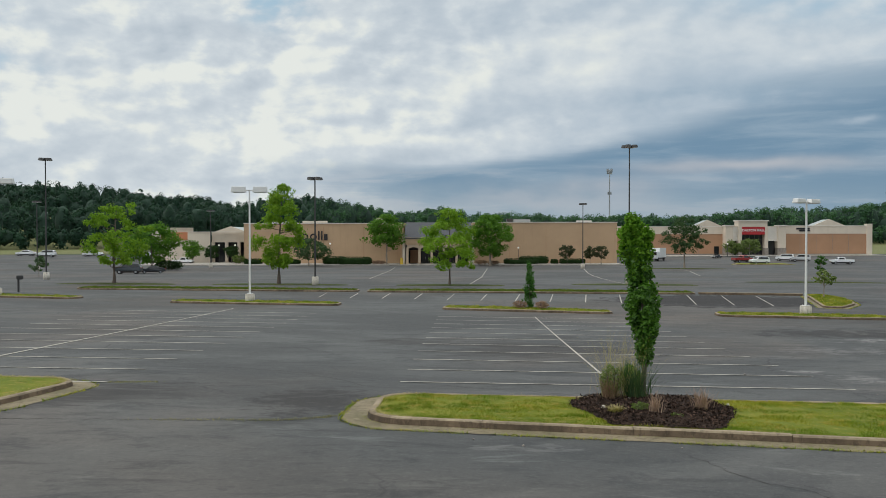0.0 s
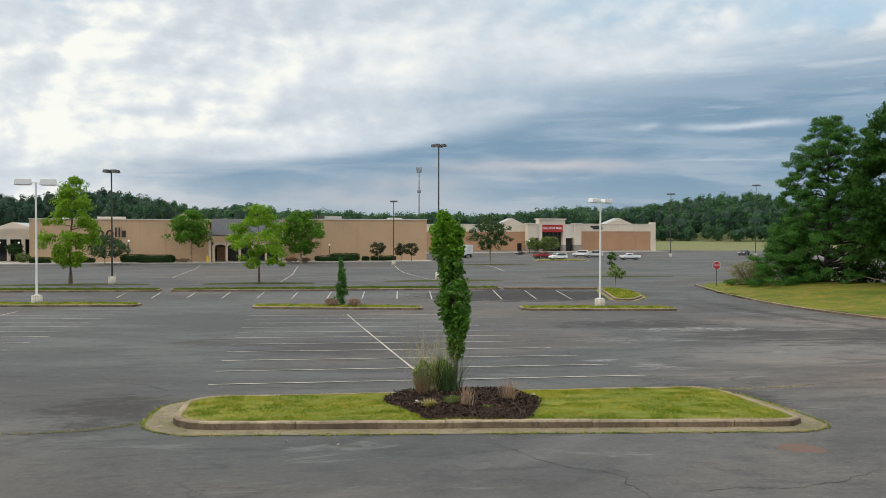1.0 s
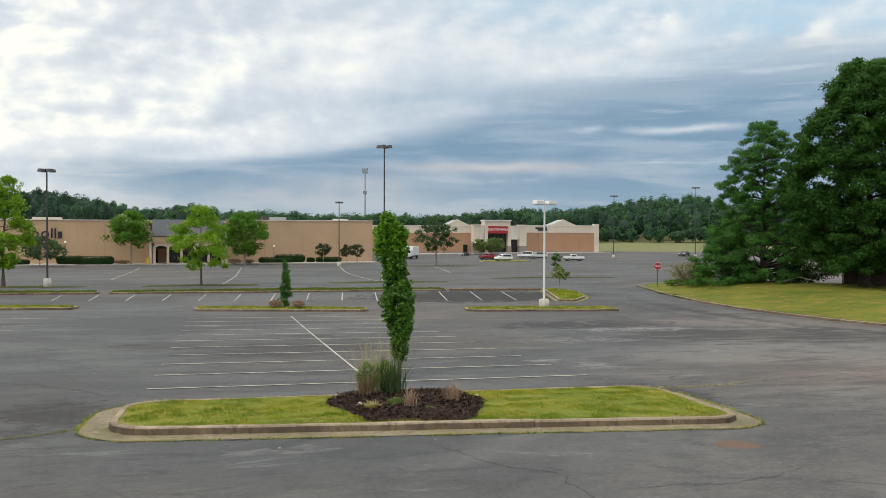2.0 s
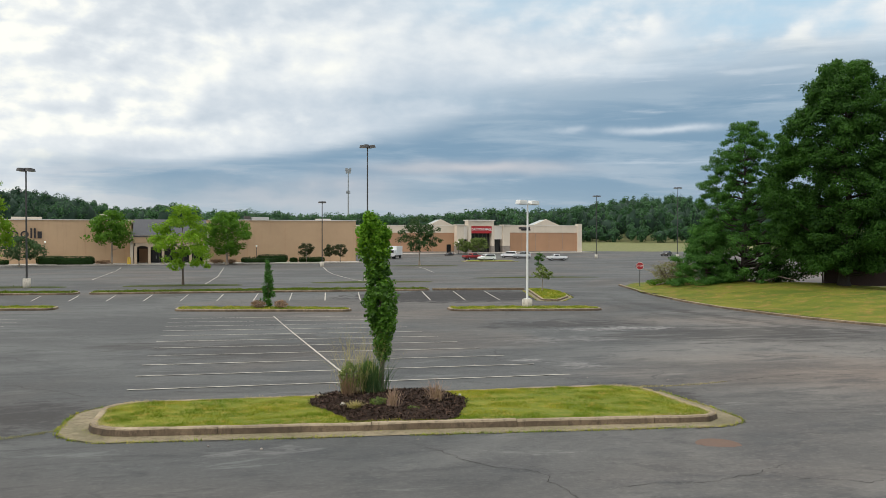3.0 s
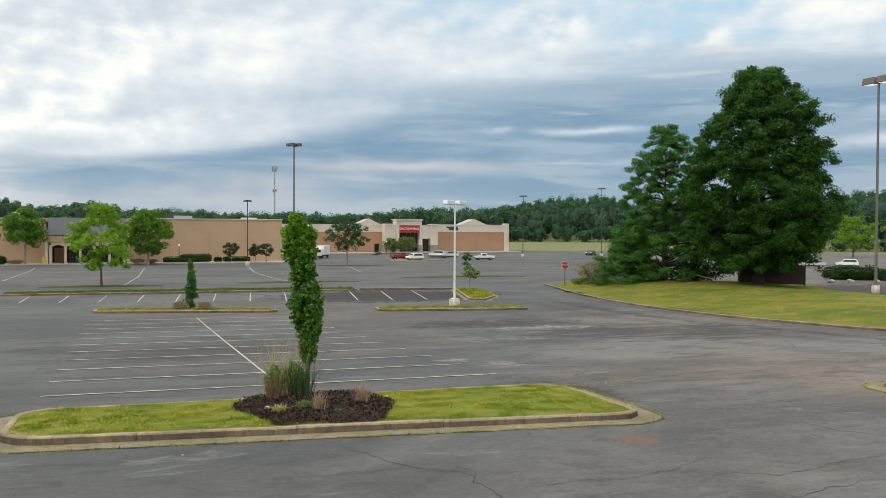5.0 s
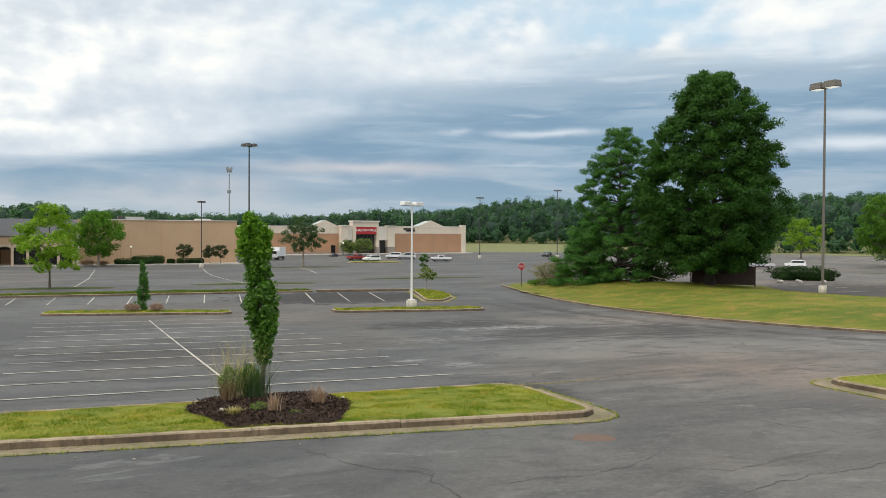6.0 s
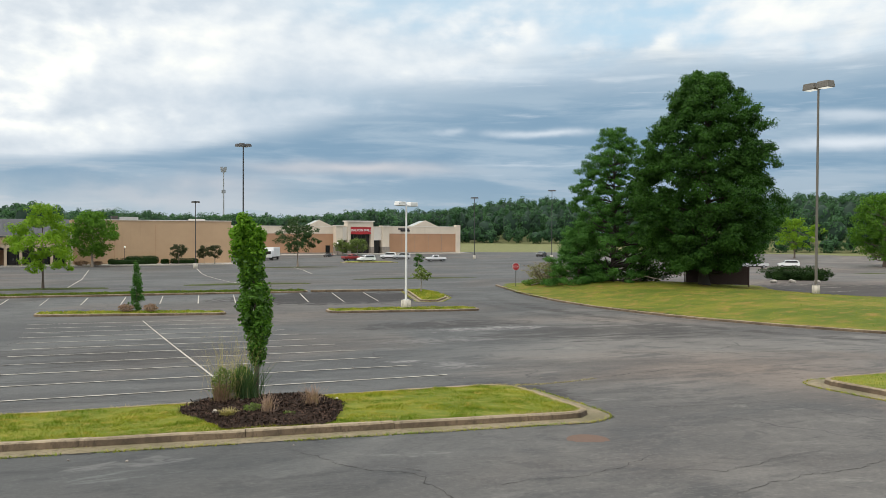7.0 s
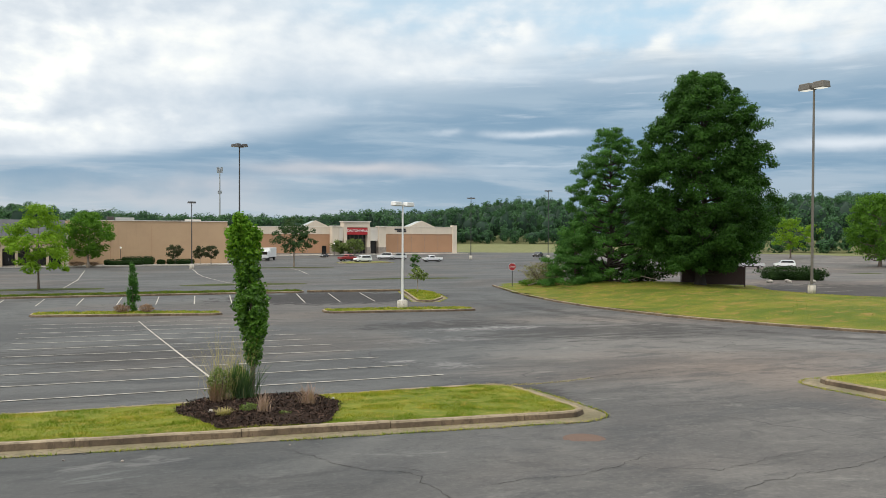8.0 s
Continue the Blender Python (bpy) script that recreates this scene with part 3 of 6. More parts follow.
for k in range(11):
    stripe(-1.05 + 0.10 * k, 22.95 + 2.66 * k, 11.62, 22.70 + 2.62 * k)
for k in range(12):
    stripe(-20.9 + 0.1 * k, 22.15 + 2.66 * k, -8.95 + 0.12 * k, 22.1 + 2.63 * k)
stripe(4.95, 22.9, 5.85, 50.0, 0.075)
stripe(-14.9, 22.2, -13.6, 54.5, 0.12)
for k in range(14):
    x = -10.1 + 2.87 * k
    stripe(x, 73.3 - 0.093 * (x + 1.4), x - 0.5 - 0.075 * (x + 1.4), 66.4 - 0.215 * (x + 1.4), 0.09)
FADED = paint_material("faded_line_paint", 0.50, 0.72)
for bend in ([(2.9, 84.7), (3.9, 92.1), (5.4, 104.2), (6.7, 122.0), (8.4, 144.1)], [(25.9, 149.3), (23.7, 133.0), (21.9, 121.2), (20.4, 109.0), (19.8, 100.7), (19.6, 91.8), (20.0, 88.1)],
             [(42.6, 147.2), (39.9, 130.9), (35.2, 111.1)], [(-8.4, 99.4), (-8.2, 112.9), (-8.0, 132.5), (-8.1, 149.6)]):
    for (x0, y0), (x1, y1) in zip(bend, bend[1:]):
        stripe(x0, y0, x1, y1, 0.15, FADED)
for x0, y0, x1, y1 in ((66.2, 57.1, 70.2, 57.5), (61.6, 48.7, 65.2, 48.7), (58.6, 42.7, 61.5, 42.4), (64.5, 52.8, 68.5, 52.9), (72, 50, 76, 50)):
    stripe(x0, y0, x1, y1, 0.12)
SEAM = plain("crack_filler_dirt", (0.028, 0.026, 0.024), 0.9, spread=0.3)
CRACKRNG = random.Random(12)


def crack(points, width, lift=0.005):
    """A wandering open crack in the asphalt, filled with dirt."""
    line = densify(points, 0.12, False)
    verts, faces = [], []
    for i, (x, y) in enumerate(line):
        a, b = Vector(line[max(i - 1, 0)]), Vector(line[min(i + 1, len(line) - 1)])
        side = Vector((-(b - a).y, (b - a).x)).normalized()
        w = width * CRACKRNG.uniform(0.25, 1.2) * min(1, 0.2 + i / 5, 0.2 + (len(line) - 1 - i) / 5)
        x, y = x + 0.10 * noise.noise((x * 1.6, y * 1.6, 5)) + CRACKRNG.gauss(0, 0.028), y + 0.14 * noise.noise((x * 1.6, y * 1.6, 9)) + CRACKRNG.gauss(0, 0.028)
        for f in (-w, w):
            verts.append((x + side.x * f, y + side.y * f, ground(x, y) + lift))
    faces = [(2 * i, 2 * i + 1, 2 * i + 3, 2 * i + 2) for i in range(len(line) - 1)]
    part("crack", mesh("crack", verts, faces, SEAM), SEAM, lot)


for points, width in (
        ([(4.4, 14.85), (4.6, 14.3), (4.9, 13.3), (5.1, 12.8), (5.5, 12.5), (5.75, 11.9), (5.7, 11.2), (5.6, 10.4), (5.9, 8)], 0.0112),
        ([(5.6, 12.9), (5.9, 12.2), (5.75, 11.9)], 0.0070), ([(6.3, 11.15), (7.2, 11.0), (8.5, 10.95), (9.3, 11.2), (10.2, 11.6)], 0.0077),
        ([(9.3, 11.3), (9.9, 10.5), (10.4, 10.2), (11.5, 10.3), (13, 10.6)], 0.0070), ([(9.5, 9.0), (11.2, 9.35), (12.4, 9.3), (13.6, 9.5), (16, 9.9)], 0.0084),
        ([(-4.6, 17.1), (-9, 17.0), (-16, 16.4)], 0.0140), ([(-4.6, 17.15), (-4.0, 17.16), (-3.3, 17.2), (-2.6, 17.5), (-2.2, 17.8)], 0.0175),
        ([(-3.4, 15.6), (-2.6, 16.0), (-2.0, 16.4)], 0.0084), ([(12.3, 20.0), (13.2, 19.8), (14.6, 19.95), (16.5, 20.5), (19, 20.9)], 0.0210),
        ([(13.2, 15.6), (15.5, 15.0), (18.6, 14.8)], 0.0084), ([(13, 13.2), (12.2, 13.6), (11.5, 13.5)], 0.0084), ([(-8, 26), (-4, 24.6), (-1.6, 21.8)], 0.0140),
        ([(14, 33), (19, 31.5), (25, 31), (32, 31.5)], 0.0210), ([(-6, 33), (-2, 35), (0, 41)], 0.0175), ([(20, 26), (24, 24), (31, 22.5)], 0.0140)):
    crack(points, width)



def weeds(points, count, seed, mat=None):
    """Sparse grass growing out of a crack."""
    rng = random.Random(seed)
    line = densify(points, 0.05, False)
    verts, faces = [], []
    for _ in range(count):
        x, y = line[int(rng.random() ** 0.6 * (len(line) - 1))]
        x, y, a, b = x + rng.gauss(0, 0.03), y + rng.gauss(0, 0.05), rng.uniform(0, 6.28), rng.uniform(0, 6.28)
        h, w, k, z = rng.uniform(0.02, 0.06), rng.uniform(0.005, 0.012), len(verts), ground(x, y)
        verts += [(x - w * math.cos(a), y - w * math.sin(a), z), (x + w * math.cos(a), y + w * math.sin(a), z), (x + h * math.cos(b), y + h * math.sin(b), z + h)]
        faces.append((k, k + 1, k + 2))
    tagged(part("crack_weeds", quick("crack_weeds", verts, faces, mat or BLADE), BLADE, lot), kind="stuff")


weeds([(-6.5, 17.05), (-4.6, 17.15), (-4.0, 17.16), (-3.3, 17.2), (-2.6, 17.5), (-2.15, 17.8)], 420, 3, LEAF_FADED)
weeds([(15.5, 20.2), (14.6, 19.95), (13.2, 19.8), (12.3, 20.0)], 260, 4, LEAF_STRAW)
weeds([(-7.5, 22.3), (-8.2, 22.2), (-8.9, 22.1)], 260, 5, LEAF_FADED)


# ---------------------------------------------------------------- kerbed islands
def kerb_run(points, parent, closed, height=0.16, wide=0.15, piece=3.0, gap=0.005):
    """Kerb stones along a plan line, the lawn on the left of its way, each stone a piece of its own."""
    line = densify(points, 0.35, closed)
    if closed:
        line.append(line[0])
    count = len(line)
    lengths = [0.0]
    for i in range(1, count):
        lengths.append(lengths[-1] + (Vector(line[i]) - Vector(line[i - 1])).length)
    stones = max(1, round(lengths[-1] / piece))
    profile = ((-0.035, -0.05), (-0.03, 0.02), (-0.005, height - 0.03), (0.02, height), (wide - 0.015, height), (wide, height - 0.015), (wide, -0.05))

    def spot(d):
        k = min(max(next((i for i in range(1, count) if lengths[i] >= d), count - 1), 1), count - 1)
        f = (d - lengths[k - 1]) / max(lengths[k] - lengths[k - 1], 1e-6)
        p, q = Vector(line[k - 1]), Vector(line[k])
        along = (Vector(line[min(k + 1, count - 1)]) - Vector(line[max(k - 2, 0)])).normalized()
        return p.lerp(q, f), Vector((-along.y, along.x))

    for s in range(stones):
        d0, d1 = lengths[-1] * s / stones + gap, lengths[-1] * (s + 1) / stones - gap
        rings = max(3, int((d1 - d0) / 0.4) + 1)
        verts, faces, m = [], [], len(profile)
        tilt = random.uniform(-0.012, 0.012)
        for r in range(rings):
            p, side = spot(d0 + (d1 - d0) * r / (rings - 1))
            for o, h in profile:
                q = p + side * (o + tilt)
                verts.append((q.x, q.y, ground(p.x, p.y) + h + tilt * 0.7 + random.uniform(-0.007, 0.007)))
        for r in range(rings - 1):
            faces += [(r * m + i, (r + 1) * m + i, (r + 1) * m + i + 1, r * m + i + 1) for i in range(m - 1)]
        faces += [tuple(range(m)), tuple(range((rings - 1) * m, rings * m))[::-1]]
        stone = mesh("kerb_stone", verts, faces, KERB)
        # top faces paler: rubbed concrete, with the light they catch coloured in
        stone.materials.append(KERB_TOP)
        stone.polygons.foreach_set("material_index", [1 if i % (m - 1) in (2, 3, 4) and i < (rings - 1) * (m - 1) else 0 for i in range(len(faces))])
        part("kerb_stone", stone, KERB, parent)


def band(points, low, high, lift, mat, name, parent, closed=True, label=""):
    """A strip between two offsets from a plan line (a gutter pan, a worn edge)."""
    line = densify(points, 0.5, closed)
    inner, outer = inset(line, high), splay(line, low)
    verts, faces, count = [], [], len(line)
    for (a, b), (c, d), w in zip(outer, inner, range(count)):
        j = random.uniform(-0.05, 0.05)
        verts += [(a + j, b + j, ground(a, b) + lift * 0.4), (c, d, ground(c, d) + lift)]
    for i in range(count if closed else count - 1):
        k = (i + 1) % count
        faces.append((2 * i, 2 * k, 2 * k + 1, 2 * i + 1))
    return part(name, mesh(name, verts, faces, mat), mat, parent, label)


def fill(points, height, crown, mat, name, parent, label=""):
    """A gently crowned surface inside a plan outline."""
    line = densify(points, 0.5)
    cx, cy = sum(p[0] for p in line) / len(line), sum(p[1] for p in line) / len(line)
    verts, faces, count = [], [], len(line)
    shares = (1.0, 0.93, 0.8, 0.6, 0.35)
    for s in shares:
        for x, y in line:
            px, py = cx + (x - cx) * s, cy + (y - cy) * s
            verts.append((px, py, ground(px, py) + height + crown * (1 - s * s) + (0.02 * noise.noise((px, py, 0)) if s < 1 else 0)))
    verts.append((cx, cy, ground(cx, cy) + height + crown))
    for k in range(len(shares) - 1):
        for i in range(count):
            j = (i + 1) % count
            faces.append((k * count + i, k * count + j, (k + 1) * count + j, (k + 1) * count + i))
    last = (len(shares) - 1) * count
    faces += [(last + i, last + (i + 1) % count, len(verts) - 1) for i in range(count)]
    return part(name, mesh(name, verts, faces, mat, True), mat, parent, label)


def crown_height(outline, x, y, height, crown):
    cx, cy = sum(p[0] for p in outline) / len(outline), sum(p[1] for p in outline) / len(outline)
    w, d = max(p[0] for p in outline) - min(p[0] for p in outline), max(p[1] for p in outline) - min(p[1] for p in outline)
    s = max(abs(x - cx) / w, abs(y - cy) / d) * 2
    return ground(x, y) + height + crown * max(0, 1 - s * s) * 0.9


def blades(outline, count, tall, wide, height, crown, parent, seed, keep=None, mat=None):
    """Grass blades scattered inside a plan outline."""
    rng = random.Random(seed)
    xs, ys = [p[0] for p in outline], [p[1] for p in outline]
    verts, faces = [], []
    while len(faces) < count:
        x, y = rng.uniform(min(xs), max(xs)), rng.uniform(min(ys), max(ys))
        if not inside(outline, x, y) or (keep and not keep(x, y)):
            continue
        z, a = crown_height(outline, x, y, height, crown) - 0.01, rng.uniform(0, 6.283)
        h = tall * rng.uniform(0.35, 1.3) * (0.7 + 0.9 * noise.noise((x * 1.7, y * 1.7, 3)))
        w, lean = wide * rng.uniform(0.6, 1.3), rng.uniform(0.2, 0.9) * h
        b = rng.uniform(0, 6.283)
        k = len(verts)
        verts += [(x - w * math.cos(a), y - w * math.sin(a), z), (x + w * math.cos(a), y + w * math.sin(a), z),
                  (x + lean * math.cos(b), y + lean * math.sin(b), z + max(h, 0.015))]
        faces.append((k, k + 1, k + 2))
    ob = part("grass_blades", quick("grass_blades", verts, faces, mat or BLADE), BLADE, parent)
    return tagged(ob, kind="stuff")


MULCH_BED = rounded([(3.5, 16.38), (5.62, 16.05), (6.72, 18.3), (6.4, 19.6), (5.9, 19.9), (3.9, 19.98), (2.98, 18.9)], [0.3, 0.3, 1.1, 0.4, 0.4, 0.6, 1.0], 6)
MULCH_BED = [(x + 0.16 * noise.noise((x * 2.1, y * 2.1, 4)), y + 0.2 * noise.noise((x * 2.3, y * 2.3, 8)) * (1 if y > 16.7 else 0.3)) for x, y in densify(MULCH_BED, 0.2)]


def verge(edge, gutter, parent, seed):
    """Weeds and moss along the outer edge of a gutter and in its joint, in patches."""
    rng = random.Random(seed + 50)
    line = densify(edge, 0.03)
    verts, faces = [], []
    for off, share, tall in ((-gutter - 0.02, 0.75, 0.05), (-0.035, 0.3, 0.035)):
        for x, y in splay(line, off):
            if noise.noise((x * 0.8, y * 0.8, off * 9)) < 0.35 - share:
                continue
            for _ in range(3):
                px, py, a, b = x + rng.gauss(0, 0.035), y + rng.gauss(0, 0.035), rng.uniform(0, 6.28), rng.uniform(0, 6.28)
                h, w, k = tall * rng.uniform(0.4, 1.4), rng.uniform(0.006, 0.014), len(verts)
                z = ground(px, py)
                verts += [(px - w * math.cos(a), py - w * math.sin(a), z), (px + w * math.cos(a), py + w * math.sin(a), z), (px + h * math.cos(b), py + h * math.sin(b), z + h)]
                faces.append((k, k + 1, k + 2))
    tagged(part("kerb_weeds", quick("kerb_weeds", verts, faces, BLADE), BLADE, parent), kind="stuff")


def fringe(edge, height, parent, seed):
    """Dry uncut grass that leans over the kerb in patches."""
    rng = random.Random(seed + 90)
    verts, faces = [], []
    for x, y in inset(densify(edge, 0.012), 0.19):
        if noise.noise((x * 0.55, y * 0.55, seed)) < rng.uniform(-0.25, 0.25):
            continue
        for _ in range(2):
            px, py, a, b = x + rng.gauss(0, 0.06), y + rng.gauss(0, 0.06), rng.uniform(0, 6.28), rng.uniform(0, 6.28)
            h, w, k, z = rng.uniform(0.03, 0.085), rng.uniform(0.004, 0.009), len(verts), ground(px, py) + height
            verts += [(px - w * math.cos(a), py - w * math.sin(a), z), (px + w * math.cos(a), py + w * math.sin(a), z), (px + h * math.cos(b), py + h * math.sin(b), z + h)]
            faces.append((k, k + 1, k + 2))
    tagged(part("dry_fringe", quick("dry_fringe", verts, faces, LEAF_STRAW), LEAF_STRAW, parent), kind="stuff")


def island(corners, radii, label, grass, seed, gutter=0.45, height=0.16, crown=0.10, hole=None, tall=0.052, wide=0.009, rough=False):
    edge = rounded(corners, radii)
    x, y = sum(p[0] for p in edge) / len(edge), sum(p[1] for p in edge) / len(edge)
    home = tagged(new("traffic_island"), label, "traffic island", "islands of the car park", "structure")
    kerb_run(edge, home, True, height)
    if gutter:
        band(edge, -gutter, 0.0, 0.022, GUTTER, "gutter", home, label="stained concrete gutter edged with grass")
        verge(edge, gutter, home, seed)
        fringe(edge, height - 0.02, home, seed)
    inner = inset(edge, 0.14)
    fill(inner, height - 0.012, crown, EARTH if rough else LAWN, "lawn", home, "short yellow-green lawn")
    if grass:
        blades(inner, grass, tall, wide, height - 0.012, crown, home, seed, keep=(lambda a, b: not inside(hole, a, b)) if hole else None, mat=LEAF_MEDIAN if rough else None)
    return home, edge


main_island, main_edge = island([(-1.55, 16.95), (11.45, 14.95), (11.95, 19.55), (-1.35, 20.2)], [0.9, 0.55, 0.8, 0.9],
                                "long kerbed island of yellow-green grass with a mulch bed", 60000, 1, hole=MULCH_BED, crown=0.03)
island([(-24.0, 18.0), (-10.0, 17.6), (-9.35, 21.9), (-23.5, 23.0)], [0.9, 0.8, 0.9, 0.9],
       "kerbed grass island beside the lane", 9000, 2)
island([(19.9, 12.4), (33.0, 10.6), (33.5, 16.2), (20.6, 16.7)], [0.8, 0.8, 0.8, 0.9],
       "kerbed grass island with a crumbling gutter", 12000, 3)
crack([(a, b) for a, b in splay(main_edge, -0.45) if b < 17.2], 0.028)
crack([(a, b) for a, b in splay(main_edge, -0.47) if a < -1.0 and b > 16.0], 0.022)
crack([(a, b) for a, b in splay(main_edge, -0.46) if a > 11.2], 0.02)
for f in (0.985, 0.955, 0.925, 0.90):
    line = densify(main_edge, 0.1)
    k = int(f * len(line))
    (a, b), (c, d) = splay(line, -0.03)[k], splay(line, -0.40)[k]
    crack([(a, b), (c, d)], 0.012, 0.024)
# narrow islands at the far ends of the rows
for corners, label in (
        ([(-19.7, 59.8), (-7.2, 58.4), (-7.1, 60.6), (-19.5, 62.2)], "narrow kerbed grass island with a lamp base"),
        ([(0.2, 55.6), (11.3, 52.6), (11.2, 54.6), (0.5, 58.0)], "narrow kerbed grass island with a small cypress"),
        ([(17.6, 51.3), (27.7, 49.3), (28.0, 51.4), (17.9, 53.6)], "narrow kerbed grass island with a lamp base"),
        ([(-44.0, 66.0), (-28.2, 63.2), (-28.0, 65.4), (-43.5, 68.5)], "narrow kerbed grass island in the car park")):
    island(corners, [0.6] * 4, label, 6000, 7, gutter=0, height=0.15, crown=0.05, tall=0.12, wide=0.02)
# long median behind the short row, and tree islands beyond it
island([(-34.5, 78.0), (-7.5, 75.4), (-7.4, 77.4), (-34.0, 80.2)], [0.5] * 4, "long narrow grass median with a worn kerb", 14000, 8, gutter=0, height=0.16, crown=0.08, tall=0.15, wide=0.03, rough=True)
island([(-6.6, 75.2), (22.6, 72.4), (22.8, 74.2), (-6.5, 77.2)], [0.5] * 4, "long narrow grass median with a worn kerb", 15000, 9, gutter=0, height=0.16, crown=0.08, tall=0.15, wide=0.03, rough=True)
for corners in ([(-41, 87.6), (-28, 86.2), (-28, 88.6), (-41, 90)], [(-24, 86.4), (-9.5, 85.4), (-9.5, 87.4), (-24, 88.6)],
                [(-4.5, 85.0), (6.8, 84.2), (6.8, 86.2), (-4.5, 87.2)], [(14, 86), (27, 84.8), (27, 86.6), (14, 88)],
                [(33, 143.5), (50, 142), (50, 144), (33, 145.5)], [(34, 91), (50, 89.6), (50, 90.9), (34, 92.4)]):
    mound = tagged(new("planting_mound"), "low dark mound of soil and thin grass", "planting mound", "mounds of the far lot", "structure")
    outline = rounded(corners, [0.8] * 4)
    fill(outline, 0.005, 0.12, EARTH, "soil", mound, "dark bare soil")
    blades(outline, 350, 0.10, 0.025, 0.0, 0.12, mound, 11, mat=LEAF_MEDIAN)
island([(27.5, 58.7), (28.5, 57.9), (31.0, 61.2), (32.7, 66.0), (32.9, 70.6), (31.4, 70.4)], [0.3, 0.4, 1.0, 1.0, 0.3, 0.3], "kerbed end island of bright ground cover", 5000, 12,
       gutter=0.3, crown=0.08, tall=0.14, wide=0.025)
bay_kerb = tagged(new("bay_kerb"), "low stained kerb at the back of the short parking row", "kerb", kind="structure")
kerb_run([(22.9, 72.6), (27.0, 71.7), (31.3, 70.7)], bay_kerb, False, 0.2)
island([(58.5, 161.5), (69.0, 160.5), (69.5, 166.5), (60.0, 168)], [1, 1, 1, 1], "pale concrete kerbed island before the mall entrance", 600, 13, gutter=0.6, crown=0.05)


# ---------------------------------------------------------------- east bank
BANK = densify([(41.9, 70.6), (39.6, 64.0), (37.6, 56.0), (36.6, 48.0), (36.4, 40.0), (37.3, 32.0), (39.0, 24.5), (42.5, 16.0), (60, 10), (78, 14),
                (66, 30), (58.5, 42.5), (57.6, 50.5), (61.5, 56.5), (57.0, 66.0), (50.0, 73.5), (44.5, 74.5)], 1.5)


def bank_height(x, y):
    d = min((Vector((x, y)) - Vector(p)).length for p in BANK)
    return 0.13 + 0.55 * ease(d / 9) + 0.05 * noise.noise((x * 0.3, y * 0.3, 1))


bank = tagged(new("grass_bank"), "mown grass bank with a kerb and bare patches", "lawn", kind="structure")
bm = bmesh.new()
grid = {}
for i in range(34):
    for j in range(52):
        x, y = 35.5 + i * 1.3, 9.5 + j * 1.3
        grid[i, j] = (x, y)
cells = {}
for (i, j), (x, y) in grid.items():
    if inside(BANK, x + 0.65, y + 0.65) or inside(BANK, x - 0.65, y - 0.65) or inside(BANK, x + 0.65, y - 0.65) or inside(BANK, x - 0.65, y + 0.65):
        px, py = x, y
        if not inside(BANK, x, y):
            near = min(BANK, key=lambda p: (p[0] - x) ** 2 + (p[1] - y) ** 2)
            px, py = near
        cells[i, j] = bm.verts.new((px, py, ground(px, py) + bank_height(px, py)))
for (i, j) in list(cells):
    ring = [cells.get(k) for k in ((i, j), (i + 1, j), (i + 1, j + 1), (i, j + 1))]
    if all(ring):
        bm.faces.new(ring)
part("lawn", bm, BANK_LAWN, bank, smooth=True)
verts, faces = [], []
brng = random.Random(31)
while len(faces) < 14000:
    x, y = brng.uniform(36.2, 60), brng.uniform(18, 72)
    if inside(BANK, x, y):
        z, a, b = ground(x, y) + bank_height(x, y) - 0.03, brng.uniform(0, 6.28), brng.uniform(0, 6.28)
        h, w, k = brng.uniform(0.04, 0.09), brng.uniform(0.02, 0.05), len(verts)
        verts += [(x - w * math.cos(a), y - w * math.sin(a), z), (x + w * math.cos(a), y + w * math.sin(a), z), (x + 0.8 * h * math.cos(b), y + 0.8 * h * math.sin(b), z + h)]
        faces.append((k, k + 1, k + 2))
tagged(part("grass_blades", quick("grass_blades", verts, faces, BLADE), BLADE, bank), kind="stuff")
front = [(42.8, 73.4), (41.3, 68.6), (39.2, 62.0), (37.4, 54.5), (36.4, 47.0), (36.2, 40.0), (37.1, 32.0), (38.8, 24.5), (42.3, 16.0), (50, 12)]
kerb_run(front, bank, False, 0.15)


# ---------------------------------------------------------------- plants
def leaf_quads(centres, size, rng, flat=0.5, slim=0.55, out=None, wild=0.55):
    """Small folded leaves, four corners each, round the given places."""
    count = len(centres)
    up = rng.normal(size=(count, 3)) * (1 - flat) + np.array([0, 0, 1]) * flat * 1.5
    if out is not None:
        up = up * wild + out
    up /= np.linalg.norm(up, axis=1, keepdims=True)
    along = np.cross(up, rng.normal(size=(count, 3)))
    along /= np.linalg.norm(along, axis=1, keepdims=True) + 1e-9
    side = np.cross(up, along)
    s = (size * rng.uniform(0.6, 1.35, count))[:, None]
    verts = np.stack([centres - along * s * 0.5, centres + side * s * slim * 0.5 - up * s * 0.12, centres + along * s * 0.5, centres - side * s * slim * 0.5 - up * s * 0.12], 1)
    return verts.reshape(-1, 3), np.arange(4 * count).reshape(-1, 4)


